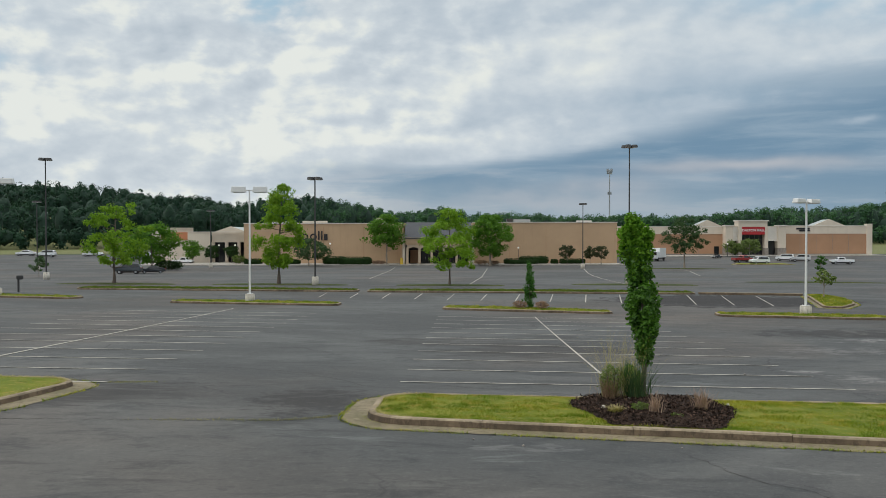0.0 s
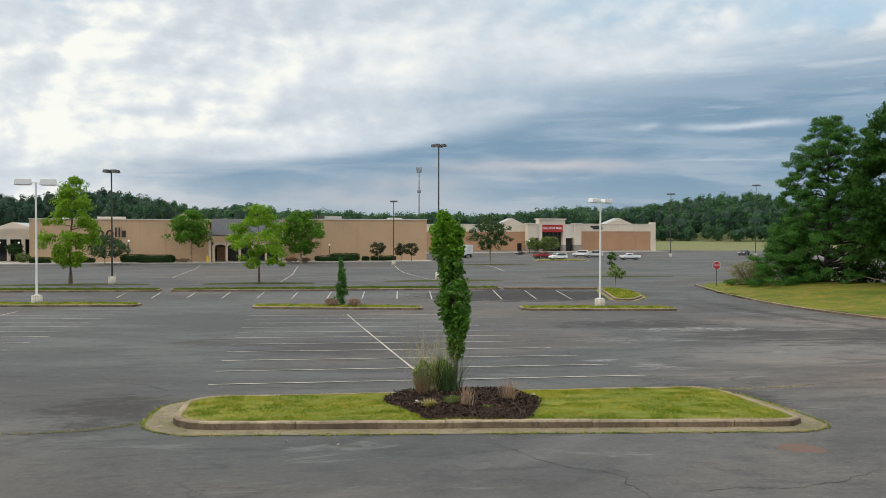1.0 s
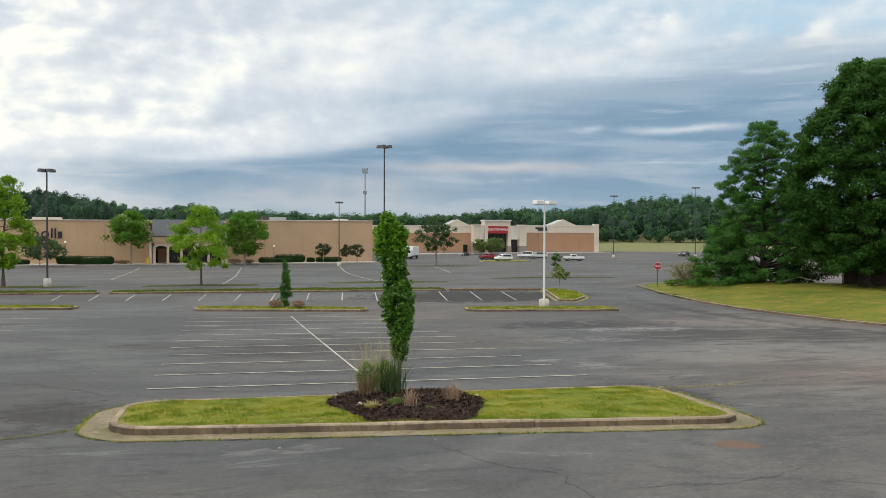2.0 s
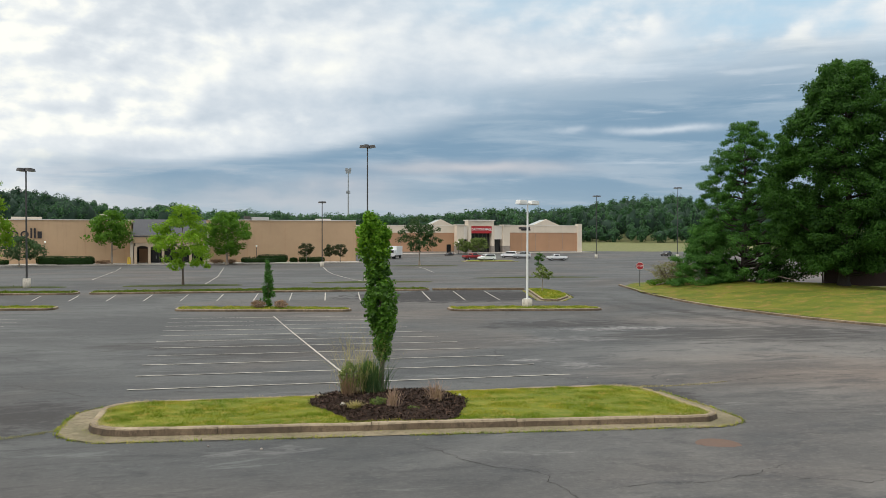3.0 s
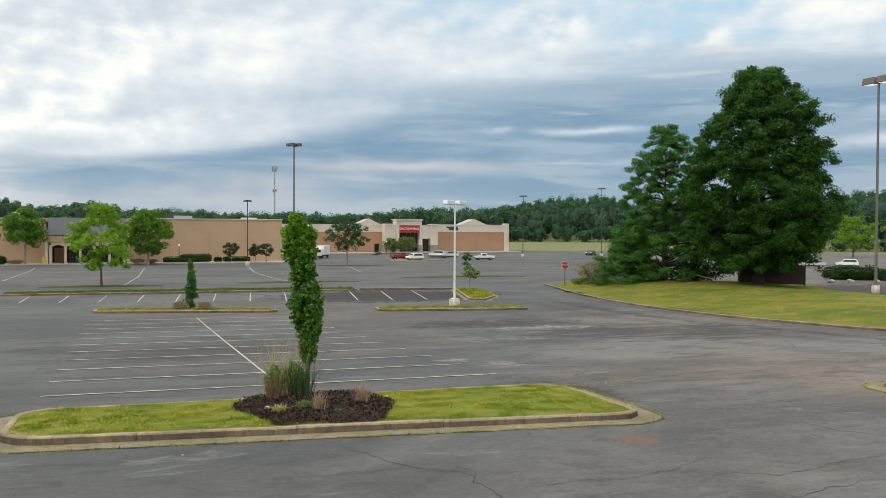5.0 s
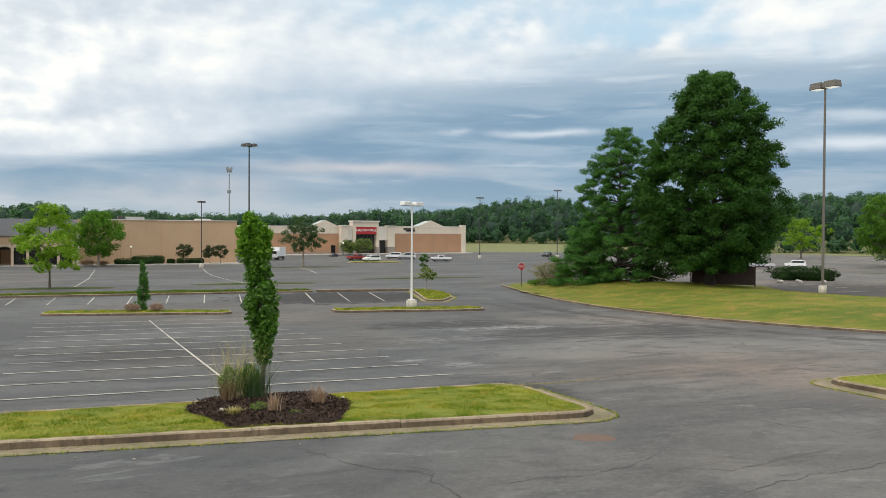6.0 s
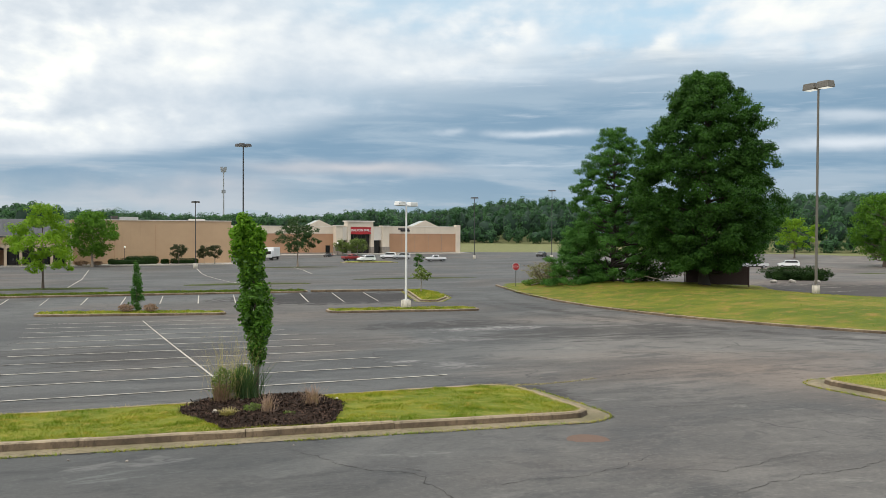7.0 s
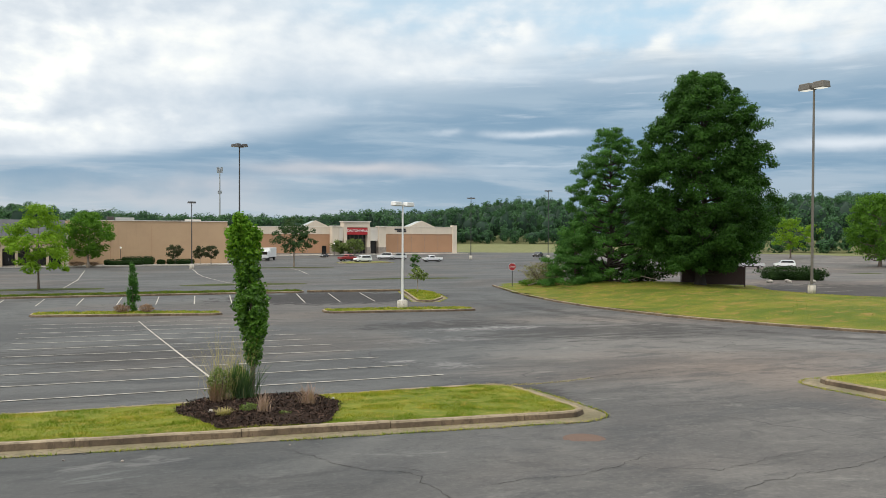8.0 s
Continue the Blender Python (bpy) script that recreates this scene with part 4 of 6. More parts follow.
def limb(points, radii, sides=7):
    """Rings joined along a bent line: corners and faces."""
    verts, faces = [], []
    for i, (p, r) in enumerate(zip(points, radii)):
        p = Vector(p)
        ahead = (Vector(points[min(i + 1, len(points) - 1)]) - Vector(points[max(i - 1, 0)])).normalized()
        q = ahead.to_track_quat("Z", "Y").to_matrix()
        verts += [p + q @ Vector((r * math.cos(6.2832 * k / sides), r * math.sin(6.2832 * k / sides), 0)) for k in range(sides)]
    for i in range(len(points) - 1):
        faces += [(i * sides + k, i * sides + (k + 1) % sides, (i + 1) * sides + (k + 1) % sides, (i + 1) * sides + k) for k in range(sides)]
    faces.append(tuple(range((len(points) - 1) * sides, len(points) * sides)))
    return verts, faces


def tree(name, x, y, height, clear, radius, shape, clumps, per_clump, leaf, leaf_mat, bark, seed, label, category="tree", group="", fresh=None, wild=0.55,
         trunk=0.0, clump=0.0, lean=(0, 0), flat=0.45, shell=0.5, z=None, limbs=16, squash=0.7, ragged=0.75):
    """A tree: tapered trunk with limbs, and a crown of leaf clumps spread inside an outline.
    shape(h): the crown's half width, as a share of radius, at the share h of its height."""
    rng = np.random.default_rng(seed)
    home = thing(name, x, y, 0, label, category, group, z=z)
    trunk = trunk or height * 0.022
    clump = clump or radius * 0.28
    centres = []
    while len(centres) < clumps:
        h = rng.uniform(0, 1)
        w = shape(h)
        if rng.uniform() > 0.25 + 0.75 * w:
            continue
        a = rng.uniform(0, 6.2832)
        w *= 0.88 + ragged * noise.noise((math.cos(a) * 1.4 + seed, math.sin(a) * 1.4, h * 3.2))
        r = w * radius * (shell + (1 - shell) * rng.uniform() ** 0.5) * rng.uniform(0.75, 1.08)
        centres.append((r * math.cos(a) + lean[0] * h ** 2, r * math.sin(a) + lean[1] * h ** 2, clear + (height - clear - clump * 0.5) * h))
    centres = np.array(centres)
    # wood
    top = clear + (height - clear) * 0.85
    steps = 9
    spine = [(lean[0] * max(0, (k / steps * top - clear) / (height - clear)) ** 2 + rng.normal() * trunk * 0.25 * (k > 0),
              lean[1] * max(0, (k / steps * top - clear) / (height - clear)) ** 2 + rng.normal() * trunk * 0.25 * (k > 0), k / steps * top - 0.05 * (k == 0)) for k in range(steps + 1)]
    verts, faces = limb(spine, [trunk * (1.35 if k == 0 else 1.0) * (1 - 0.9 * k / steps) + 0.01 for k in range(steps + 1)], 9)
    for c in centres[:limbs]:
        start_z = max(clear * 0.75, min(c[2] - 0.25 * radius, top * 0.85))
        f = start_z / top * steps
        k = min(int(f), steps - 1)
        start = Vector(spine[k]).lerp(Vector(spine[k + 1]), f - k)
        end = Vector(c)
        mid = start.lerp(end, 0.5) + Vector((0, 0, -0.06 * radius))
        r = trunk * 0.42 * (1 - 0.6 * start_z / top)
        v, fs = limb([start, mid, end], [r, r * 0.6, r * 0.2], 5)
        faces += [tuple(i + len(verts) for i in fc) for fc in fs]
        verts += v
    part("trunk", mesh("trunk", verts, faces, bark, True), bark, home)
    # leaves
    spread = rng.normal(size=(clumps, per_clump, 3))
    spread /= np.linalg.norm(spread, axis=2, keepdims=True)
    spread *= (rng.uniform(0.15, 1, (clumps, per_clump, 1)) ** 0.6) * clump * rng.uniform(0.7, 1.3, (clumps, 1, 1))
    spread[:, :, 2] *= squash
    places = (centres[:, None, :] + spread).reshape(-1, 3)
    out = (spread / (np.linalg.norm(spread, axis=2, keepdims=True) + 1e-9)).reshape(-1, 3)
    kept = places[:, 2] > clear * 0.5
    # leaves above this share of the height take the sunlit colour
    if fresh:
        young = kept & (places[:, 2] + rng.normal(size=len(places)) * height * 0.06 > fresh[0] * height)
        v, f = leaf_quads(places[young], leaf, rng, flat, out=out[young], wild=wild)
        part("sunlit_tip", quick("sunlit_tip", v, f, fresh[1]), fresh[1], home, "paler leaves at the tip, sunlight put into their colour")
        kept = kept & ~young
    v, f = leaf_quads(places[kept], leaf, rng, flat, out=out[kept], wild=wild)
    part("crown", quick("crown", v, f, leaf_mat), leaf_mat, home)
    return home


def dome(h):
    return max(0.05, math.sin(math.pi * (0.12 + 0.80 * h)) ** 0.8)


def oval(h):
    return max(0.04, (math.sin(math.pi * min(1, 0.10 + 0.88 * h ** 0.8))) ** 0.75)


def egg(h):
    """A broad upright egg, widest a third of the way up."""
    return 0.62 + 0.38 * ease(h / 0.22) - 0.22 * ease((h - 0.40) / 0.35) - 0.54 * ease((h - 0.66) / 0.42)


def feathered(h):
    return (0.75 + 0.25 * ease(h / 0.15)) * (1 - h) ** 0.62 + 0.10


def column(h):
    return 0.26 + 0.74 * ease(h / 0.36) - 0.28 * ease((h - 0.4) / 0.25) + 0.25 * ease((h - 0.68) / 0.12) - 0.72 * ease((h - 0.86) / 0.14)


def layered(h):
    return 0.9 * (1 - abs(2 * h - 0.85) ** 2.2) if abs(2 * h - 0.85) < 1 else 0.15


# the slim tree in the mulch bed, its tip leaves coloured as sunlit
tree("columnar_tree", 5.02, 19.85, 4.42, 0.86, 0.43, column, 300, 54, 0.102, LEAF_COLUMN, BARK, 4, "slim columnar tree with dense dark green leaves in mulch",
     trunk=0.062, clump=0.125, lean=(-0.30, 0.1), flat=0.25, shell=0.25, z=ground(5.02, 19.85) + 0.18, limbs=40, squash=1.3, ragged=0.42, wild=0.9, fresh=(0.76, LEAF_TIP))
# east bank
tree("maple_tree", 53.2, 54.8, 18.8, 1.4, 7.3, egg, 1050, 185, 0.215, LEAF_DARK, DARKBARK, 5, "large dense dark green maple on the grass bank", trunk=0.42, clump=0.78, wild=0.85,
     z=ground(53.2, 54.8) + 0.55, shell=0.38, limbs=70, squash=0.62, ragged=0.24)
tree("cedar_tree", 50.0, 63.4, 15.4, 0.3, 5.6, feathered, 470, 190, 0.17, LEAF_CEDAR, DARKBARK, 6, "ragged dark green evergreen with open tiered branches beside the maple", trunk=0.3,
     clump=0.62, z=ground(50.2, 63.2) + 0.35, shell=0.4, limbs=120, squash=0.5, ragged=0.6, wild=0.8)
tree("cedar_tree", 46.8, 64.6, 6.4, 0.1, 3.2, feathered, 120, 220, 0.16, LEAF_CEDAR, BARK, 16, "low spreading dark evergreen at the foot of the bank trees", trunk=0.16,
     clump=0.8, z=ground(46.8, 64.6) + 0.3, shell=0.5, limbs=30, squash=0.45)
# the lot's young trees
LOT = "young trees in the car park"
tree("street_tree", -34.7, 88.1, 8.8, 2.3, 3.7, dome, 84, 62, 0.29, LEAF_FRESH, BARK, 21, "young open-crowned tree with fresh green leaves", group=LOT, trunk=0.17, clump=0.62, lean=(0.4, 0), ragged=1.5)
tree("street_tree", -16.9, 87.0, 10.7, 1.9, 2.3, oval, 92, 80, 0.29, LEAF_FRESH, BARK, 22, "tall narrow young tree with green leaves", group=LOT, trunk=0.17, clump=0.75, lean=(0.5, 0))
tree("street_tree", 1.1, 85.5, 8.0, 1.8, 3.7, dome, 92, 80, 0.26, LEAF_FRESH, BARK, 23, "young spreading tree with low branches and bright leaves", group=LOT, trunk=0.11, clump=0.66, ragged=1.3)
tree("street_tree", 43.0, 144.4, 9.2, 2.9, 3.5, dome, 95, 50, 0.33, LEAF_GREYER, PALEBARK, 24, "thin open-crowned tree with pale trunk", group=LOT, trunk=0.17, clump=0.8, ragged=1.3)
tree("street_tree", -48.8, 140.0, 8.0, 1.6, 5.2, dome, 130, 40, 0.45, LEAF_MID, BARK, 25, "broad dark green tree in the far car park", group=LOT, trunk=0.2, clump=1.2)
WALLTREES = "trees along the store wall"
tree("store_tree", -10.3, 161.5, 10.0, 3.6, 4.0, dome, 110, 45, 0.45, LEAF_MID, PALEBARK, 26, "rounded tree with bare slender trunk before the store wall", group=WALLTREES, clump=1.1)
tree("store_tree", 9.8, 158.5, 10.2, 2.2, 4.3, dome, 150, 45, 0.45, LEAF_MID, PALEBARK, 27, "dense rounded tree beside the store entrance", group=WALLTREES, clump=1.15)
tree("store_tree", -24.8, 157.0, 5.5, 1.6, 3.4, dome, 90, 36, 0.36, LEAF_GREY, PALEBARK, 28, "low grey-green tree before the store wall", group=WALLTREES, clump=0.9)


# ---------------------------------------------------------------- far woods and field
RIDGE = ((-60, 3.4), (-28, 3.3), (-24, 3.25), (-19.5, 2.8), (-15, 2.45), (-14.3, 2.1), (-12.6, 2.5), (-10, 2.7), (-7, 2.45), (-4.6, 2.1), (-3.4, 1.6), (0, 1.95),
         (2, 1.5), (4.4, 1.55), (7, 1.4), (10, 1.25), (12.4, 1.4), (15.4, 1.15), (18, 1.4), (21, 1.75), (26, 1.8), (28.5, 2.05), (30.5, 2.4), (33.5, 2.6),
         (36, 2.2), (42, 2.1), (46, 2.45), (50, 2.7), (53, 2.6), (56, 3.0), (75, 3.2), (110, 3.3))


def ridge(a):
    for (a0, e0), (a1, e1) in zip(RIDGE, RIDGE[1:]):
        if a0 <= a <= a1:
            return e0 + (e1 - e0) * (a - a0) / (a1 - a0)
    return 3.3


def woods_from(a):
    """How far off the edge of the woods stands, by its bearing."""
    return 350 - 60 * ease((a - 36) / 8) - 45 * ease((-a - 12) / 8)


def hill(a, r):
    """Height of the field and of the wooded hill behind it."""
    near = woods_from(a)
    crest = 5 + 470 * math.tan(radians(ridge(a))) - 17
    base = -0.46 + 1.9 * ease((r - 262) / 90)
    return base + max(0.0, crest - base) * ease((r - near + 20) / (470 - near))


verts, faces = [], []
spokes, rungs = 86, 16
for i in range(spokes):
    a = -60 + 170 * i / (spokes - 1)
    for j in range(rungs):
        r = 258 + 300 * j / (rungs - 1)
        verts.append((r * math.sin(radians(a)), r * math.cos(radians(a)), hill(a, r)))
for i in range(spokes - 1):
    faces += [(i * rungs + j, i * rungs + j + 1, (i + 1) * rungs + j + 1, (i + 1) * rungs + j) for j in range(rungs - 1)]
tagged(new("field", mesh("field", verts, faces, FIELD, True)), "pale green field rising to the woods", "field", kind="structure")

rng = np.random.default_rng(77)
places, outward, cores, core_faces, bearings = [], [], [], [], []
ball = bmesh.new()
bmesh.ops.create_icosphere(ball, subdivisions=2, radius=1)
ball_v = np.array([v.co for v in ball.verts])
ball_f = np.array([[v.index for v in f.verts] for f in ball.faces])
ball.free()
for row in range(-1, 9):
    a = -33.0
    while a < 64:
        near = woods_from(a)
        r = near + row * (470 - near) / 8.5 + rng.uniform(-5, 5) if row >= 0 else near - 9 + rng.uniform(-2, 2)
        lift = rng.uniform(-0.16, 0.14) + 0.26 * noise.noise((a * 0.55, row * 0.2, 0))
        top = 5 + r * math.tan(radians(ridge(a) + lift * (1.0 if row > 5 else 0.5)))
        base = hill(a, r)
        tall = min(max(top - base, 9), 19) if row > 5 else rng.uniform(11, 18) if row >= 0 else rng.uniform(4.5, 7.5)
        tall = min(tall, max(top - base, 6.0))
        wide = rng.uniform(3.0, 5.2) * (0.7 if rng.uniform() < 0.3 else 1)
        low = 0.50 if row < 3 else 0.60
        c = np.array([r * math.sin(radians(a)), r * math.cos(radians(a)), base + tall * low])
        span = np.array([wide, wide, tall * (0.51 if row < 3 else 0.42)])
        k = len(cores) * len(ball_v)
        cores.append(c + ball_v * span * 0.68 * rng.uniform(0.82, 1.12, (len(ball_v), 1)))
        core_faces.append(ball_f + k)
        d = rng.normal(size=(13, 3))
        d /= np.linalg.norm(d, axis=1, keepdims=True)
        front = np.array([-math.sin(radians(a)), -math.cos(radians(a)), 0.15])
        turned = d @ front
        d = np.where((turned < 0)[:, None], d - 2 * turned[:, None] * front, d)
        puffs = c + d * span * rng.uniform(0.5, 0.86, (13, 1))
        bearings.append(np.full(13 * 44, a))
        e = rng.normal(size=(13, 44, 3))
        e /= np.linalg.norm(e, axis=2, keepdims=True)
        outward.append((e + np.array([0, 0, 0.25])).reshape(-1, 3))
        places.append((puffs[:, None, :] + e * rng.uniform(1.0, 2.0, (13, 1, 1)) * rng.uniform(0.7, 1.0, (13, 44, 1))).reshape(-1, 3))
        a += math.degrees(rng.uniform(3.6, 6.5) / r) * 1.15
woods = thing("woods", 0, 380, 0, "dense dark green wooded ridge behind the mall", "woods", kind="stuff", z=0)
cv, cf = np.concatenate(cores), np.concatenate(core_faces)
shift = np.array([0, 380, 0])
places, outward, bearings = np.concatenate(places), np.concatenate(outward), np.concatenate(bearings)
# trees towards the west take a darker leaf tone
western = bearings + rng.normal(size=len(bearings)) * 2 < -7
for kind, leaves, chosen in (("west_canopy", LEAF_WOOD_WEST, western), ("canopy", LEAF_WOOD, ~western)):
    v, f = leaf_quads(places[chosen], 0.66, rng, 0.3, 0.85, out=outward[chosen], wild=0.22)
    part(kind, quick(kind, v - shift, f, leaves), leaves, woods)
# dark cores fill the crowns, their inner shade put into the colour
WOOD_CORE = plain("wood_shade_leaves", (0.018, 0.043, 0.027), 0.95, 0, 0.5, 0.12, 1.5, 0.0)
part("crown_shade", quick("crown_shade", cv - shift, cf, WOOD_CORE), WOOD_CORE, woods)


# ---------------------------------------------------------------- department store
def lintel_arch(x0, x1, z0, z1, y0, y1, rise):
    """A wall piece over an opening with a flat-arched underside."""
    steps = 8
    low = [(x0 + (x1 - x0) * k / steps, z0 + rise * math.sin(math.pi * k / steps)) for k in range(steps + 1)]
    verts, faces = [], []
    for y in (y0, y1):
        for (x, z) in low:
            verts += [(x, y, z), (x, y, z1)]
    m = 2 * (steps + 1)
    for k in range(steps):
        a, b, c, d = 2 * k, 2 * k + 1, 2 * k + 3, 2 * k + 2
        faces += [(a, d, c, b), (m + a, m + b, m + c, m + d), (a, m + a, m + d, d), (b, c, m + c, m + b)]
    faces += [(0, 1, m + 1, m), (2 * steps, m + 2 * steps, m + 2 * steps + 1, 2 * steps + 1)]
    return verts, faces


Z0 = -1.05
store = thing("department_store", -1.7, 167, 0, "long tan stucco department store with an arched entrance", "building", z=Z0)


def store_part(name, x, y, z, w, d, h, mat, label="", bevel=0.0):
    """A block of the store, in world places."""
    return part(name, block(x + 1.7, y - 167, z - Z0, w, d, h, bevel), mat, store, label)


store_part("wall", -23.35, 167.2, Z0, 32.3, 0.4, 8.25, TAN)
store_part("wall", 21.4, 167.2, Z0, 29.2, 0.4, 8.45, TAN)
store_part("wall", -39.3, 184, Z0, 0.4, 33, 8.25, TAN)
store_part("wall", 35.8, 184, Z0, 0.4, 33, 8.45, TAN)
store_part("wall", -1.7, 200.6, Z0, 75.5, 0.4, 8.25, TAN)
store_part("wall", -0.2, 169.5, Z0, 14.2, 0.4, 8.4, TAN)
store_part("roof", -1.7, 184, 6.75, 75.0, 33.0, 0.15, ROOF)
store_part("parapet_cap", -23.35, 167.15, 7.2, 32.5, 0.6, 0.14, PALE, "pale metal coping")
store_part("parapet_cap", 21.4, 167.15, 7.4, 29.4, 0.6, 0.14, PALE, "pale metal coping")
for i, x in enumerate((-31.5, -23.4, -15.3, 14.2, 21.6, 29.0)):
    store_part("wall_joint", x, 166.985, Z0 + 0.3, 0.05, 0.05, 7.4, TAN_DEEP)
# entrance bay
for x in (-7.0, 6.6):
    store_part("fin_wall", x, 164.8, Z0, 0.45, 5.2, 6.2, CREAM, "cream side wall of the entrance")
for x, w in ((-6.3, 0.5), (-3.9, 0.45), (-1.5, 0.45), (0.9, 0.45), (3.4, 0.45), (5.9, 0.5)):
    store_part("column", x, 162.3, Z0, w, 0.5, 3.5, SANDY, bevel=0.03)
for x0, x1 in ((-6.05, -4.1), (-3.7, -1.7), (-1.3, 0.7), (1.1, 3.2), (3.6, 5.7)):
    v, f = lintel_arch(x0 + 1.7 - 0.25, x1 + 1.7 + 0.25, 3.1, 4.05, 162.1 - 167, 162.5 - 167, 0.45)
    part("arch", mesh("arch", v, f, SANDY), SANDY, store)
store_part("entrance_beam", -0.2, 162.3, Z0 + 4.05, 13.2, 0.6, 1.45, TAN, "tan fascia over the arches")
bm = bmesh.new()
slope = [(-6.8, 161.9, 4.35), (6.4, 161.9, 4.35), (6.4, 166.9, 7.45), (-6.8, 166.9, 7.45)]
top = [bm.verts.new((x + 1.7, y - 167, z - Z0)) for x, y, z in slope]
low = [bm.verts.new((x + 1.7, y - 167, z - Z0 - 0.18)) for x, y, z in slope]
bm.faces.new(top)
bm.faces.new(low[::-1])
for i in range(4):
    j = (i + 1) % 4
    bm.faces.new((low[i], low[j], top[j], top[i]))
part("canopy_roof", bm, SLATE, store, "dark weathered sloping entrance roof")
bm = bmesh.new()
for k in range(23):
    x = -6.7 + 0.6 * k + 1.7
    m = Matrix.Translation((x, -2.6, 4.35 - Z0 + 1.60)) @ Matrix.Rotation(math.atan2(3.1, 5.0), 4, "X") @ Matrix.Diagonal((0.03, 5.85, 0.03, 1))
    bmesh.ops.create_cube(bm, size=1, matrix=m)
part("roof_seams", bm, SLATE, store)
store_part("entrance_back", -0.2, 168.4, Z0, 13.2, 0.3, 4.4, FRAME, "dark recessed entrance wall")
for k in range(6):
    door = store_part("door", -5.4 + 2.1 * k, 168.2, Z0 + 0.05, 1.9, 0.08, 2.6, DARK, "dark glass entrance door")
    part("handle", block(-5.4 + 2.1 * k + 1.7 + 0.5, 1.12, 1.0, 0.05, 0.05, 0.5), GALV, door)
store_part("side_door", -5.1, 168.1, Z0, 1.6, 0.1, 2.9, TAN_DEEP, "rust-brown door panel")
# sign shapes on the wall: plain dark bars, rings and a block
for x in (-28.15, -24.35, -23.75):
    store_part("sign_stroke", x, 166.93, 3.85, 0.28, 0.14, 1.85, BLACKSIGN, "dark stroke of the wall sign")
for x in (-27.15, -25.45):
    verts, faces = [], []
    for k in range(28):
        c, d = math.cos(2 * math.pi * k / 28), math.sin(2 * math.pi * k / 28)
        for r in (0.42, 0.68):
            for y in (-0.14, 0.0):
                verts.append((x + 1.7 + r * c, y, 4.52 - Z0 + r * d))
    for k in range(28):
        i, j = 4 * k, 4 * ((k + 1) % 28)
        faces += [(i, j, j + 2, i + 2), (i + 2, j + 2, j + 3, i + 3), (i + 3, j + 3, j + 1, i + 1), (i + 1, j + 1, j, i)]
    part("sign_stroke", mesh("sign_stroke", verts, faces, BLACKSIGN), BLACKSIGN, store, "dark ring of the wall sign")
store_part("sign_stroke", -22.95, 166.93, 3.85, 0.7, 0.14, 1.25, BLACKSIGN, "dark block of the wall sign")
# rooftop units
for x, y, w, h, mat in ((17.2, 172, 3.4, 1.1, ROOF), (14.6, 172, 1.2, 1.25, FRAME), (30.5, 174, 3.0, 0.9, PALE), (26.8, 176, 5.5, 0.6, PALE), (-12.2, 170, 1.6, 1.4, CREAM), (-33, 172, 6, 0.7, PALE), (-26, 173, 5, 0.8, CREAM)):
    unit = thing("rooftop_unit", x, y, 0, "boxy pale rooftop air unit on the store roof", "roof unit", "roof units", z=6.9)
    part("cabinet", block(0, 0, 0.12, w, 1.8, h, 0.05), mat, unit)
    part("kerb_frame", block(0, 0, 0, w * 0.9, 1.6, 0.14), FRAME, unit)


# ---------------------------------------------------------------- mall
Z1 = -0.45
mall = thing("shopping_mall", 82, 213, 0, "cream and brown shopping mall with a red entrance sign", "building", z=Z1)


def mall_part(name, x0, x1, y0, y1, z0, z1, mat, label="", parent=None, bevel=0.0):
    return part(name, block((x0 + x1) / 2 - 82, (y0 + y1) / 2 - 213, z0 - Z1, x1 - x0, y1 - y0, z1 - z0, bevel), mat, parent or mall, label)


def gable(home, hx, hy, hz, x0, x1, peak_x, z0, z1, y0, y1, mat_wall, mat_roof):
    """A small gable on a parapet: front triangle with depth and a pale roof behind it."""
    pts = [(x0, z0), (x1, z0), (peak_x, z1)]
    verts = [(x - hx, y0 - hy, z - hz) for x, z in pts] + [(x - hx, y0 + 0.4 - hy, z - hz) for x, z in pts]
    faces = [(0, 1, 2), (5, 4, 3), (0, 3, 4, 1), (1, 4, 5, 2), (2, 5, 3, 0)]
    part("gable", mesh("gable", verts, faces, mat_wall), mat_wall, home)
    verts = [(x0 - hx, y0 + 0.41 - hy, z0 - hz), (peak_x - hx, y0 + 0.41 - hy, z1 - 0.1 - hz), (x1 - hx, y0 + 0.41 - hy, z0 - hz),
             (x0 - hx, y1 - hy, z0 - hz), (peak_x - hx, y1 - hy, z1 - 0.1 - hz), (x1 - hx, y1 - hy, z0 - hz)]
    part("gable_roof", mesh("gable_roof", verts, [(0, 1, 4, 3), (1, 2, 5, 4), (3, 4, 5), (0, 3, 5, 2)], mat_roof), mat_roof, home)


mall_part("wall", 36.2, 73.4, 213, 213.4, Z1 - 0.4, 5.05, TAN_DEEP, "brown brick-tone wall")
mall_part("wall", 36.2, 73.4, 212.9, 213.4, 5.05, 6.95, CREAM, "cream upper wall band")
mall_part("wall", 88.4, 110.6, 213, 213.4, Z1 - 0.4, 5.15, TAN_DEEP, "brown brick-tone wall")
mall_part("wall", 88.4, 110.6, 212.9, 213.4, 5.15, 7.15, CREAM, "cream upper wall band")
mall_part("end_pier", 110.4, 111.8, 212.6, 214.2, Z1 - 0.4, 7.7, CREAM, bevel=0.04)
mall_part("wall", 111.4, 111.8, 214.2, 262, Z1 - 0.4, 7.2, CREAM)
mall_part("wall", 36.2, 111.8, 262, 262.4, Z1 - 0.4, 7.0, TAN)
mall_part("roof", 36.4, 111.4, 213.4, 262, 6.3, 6.5, ROOF)
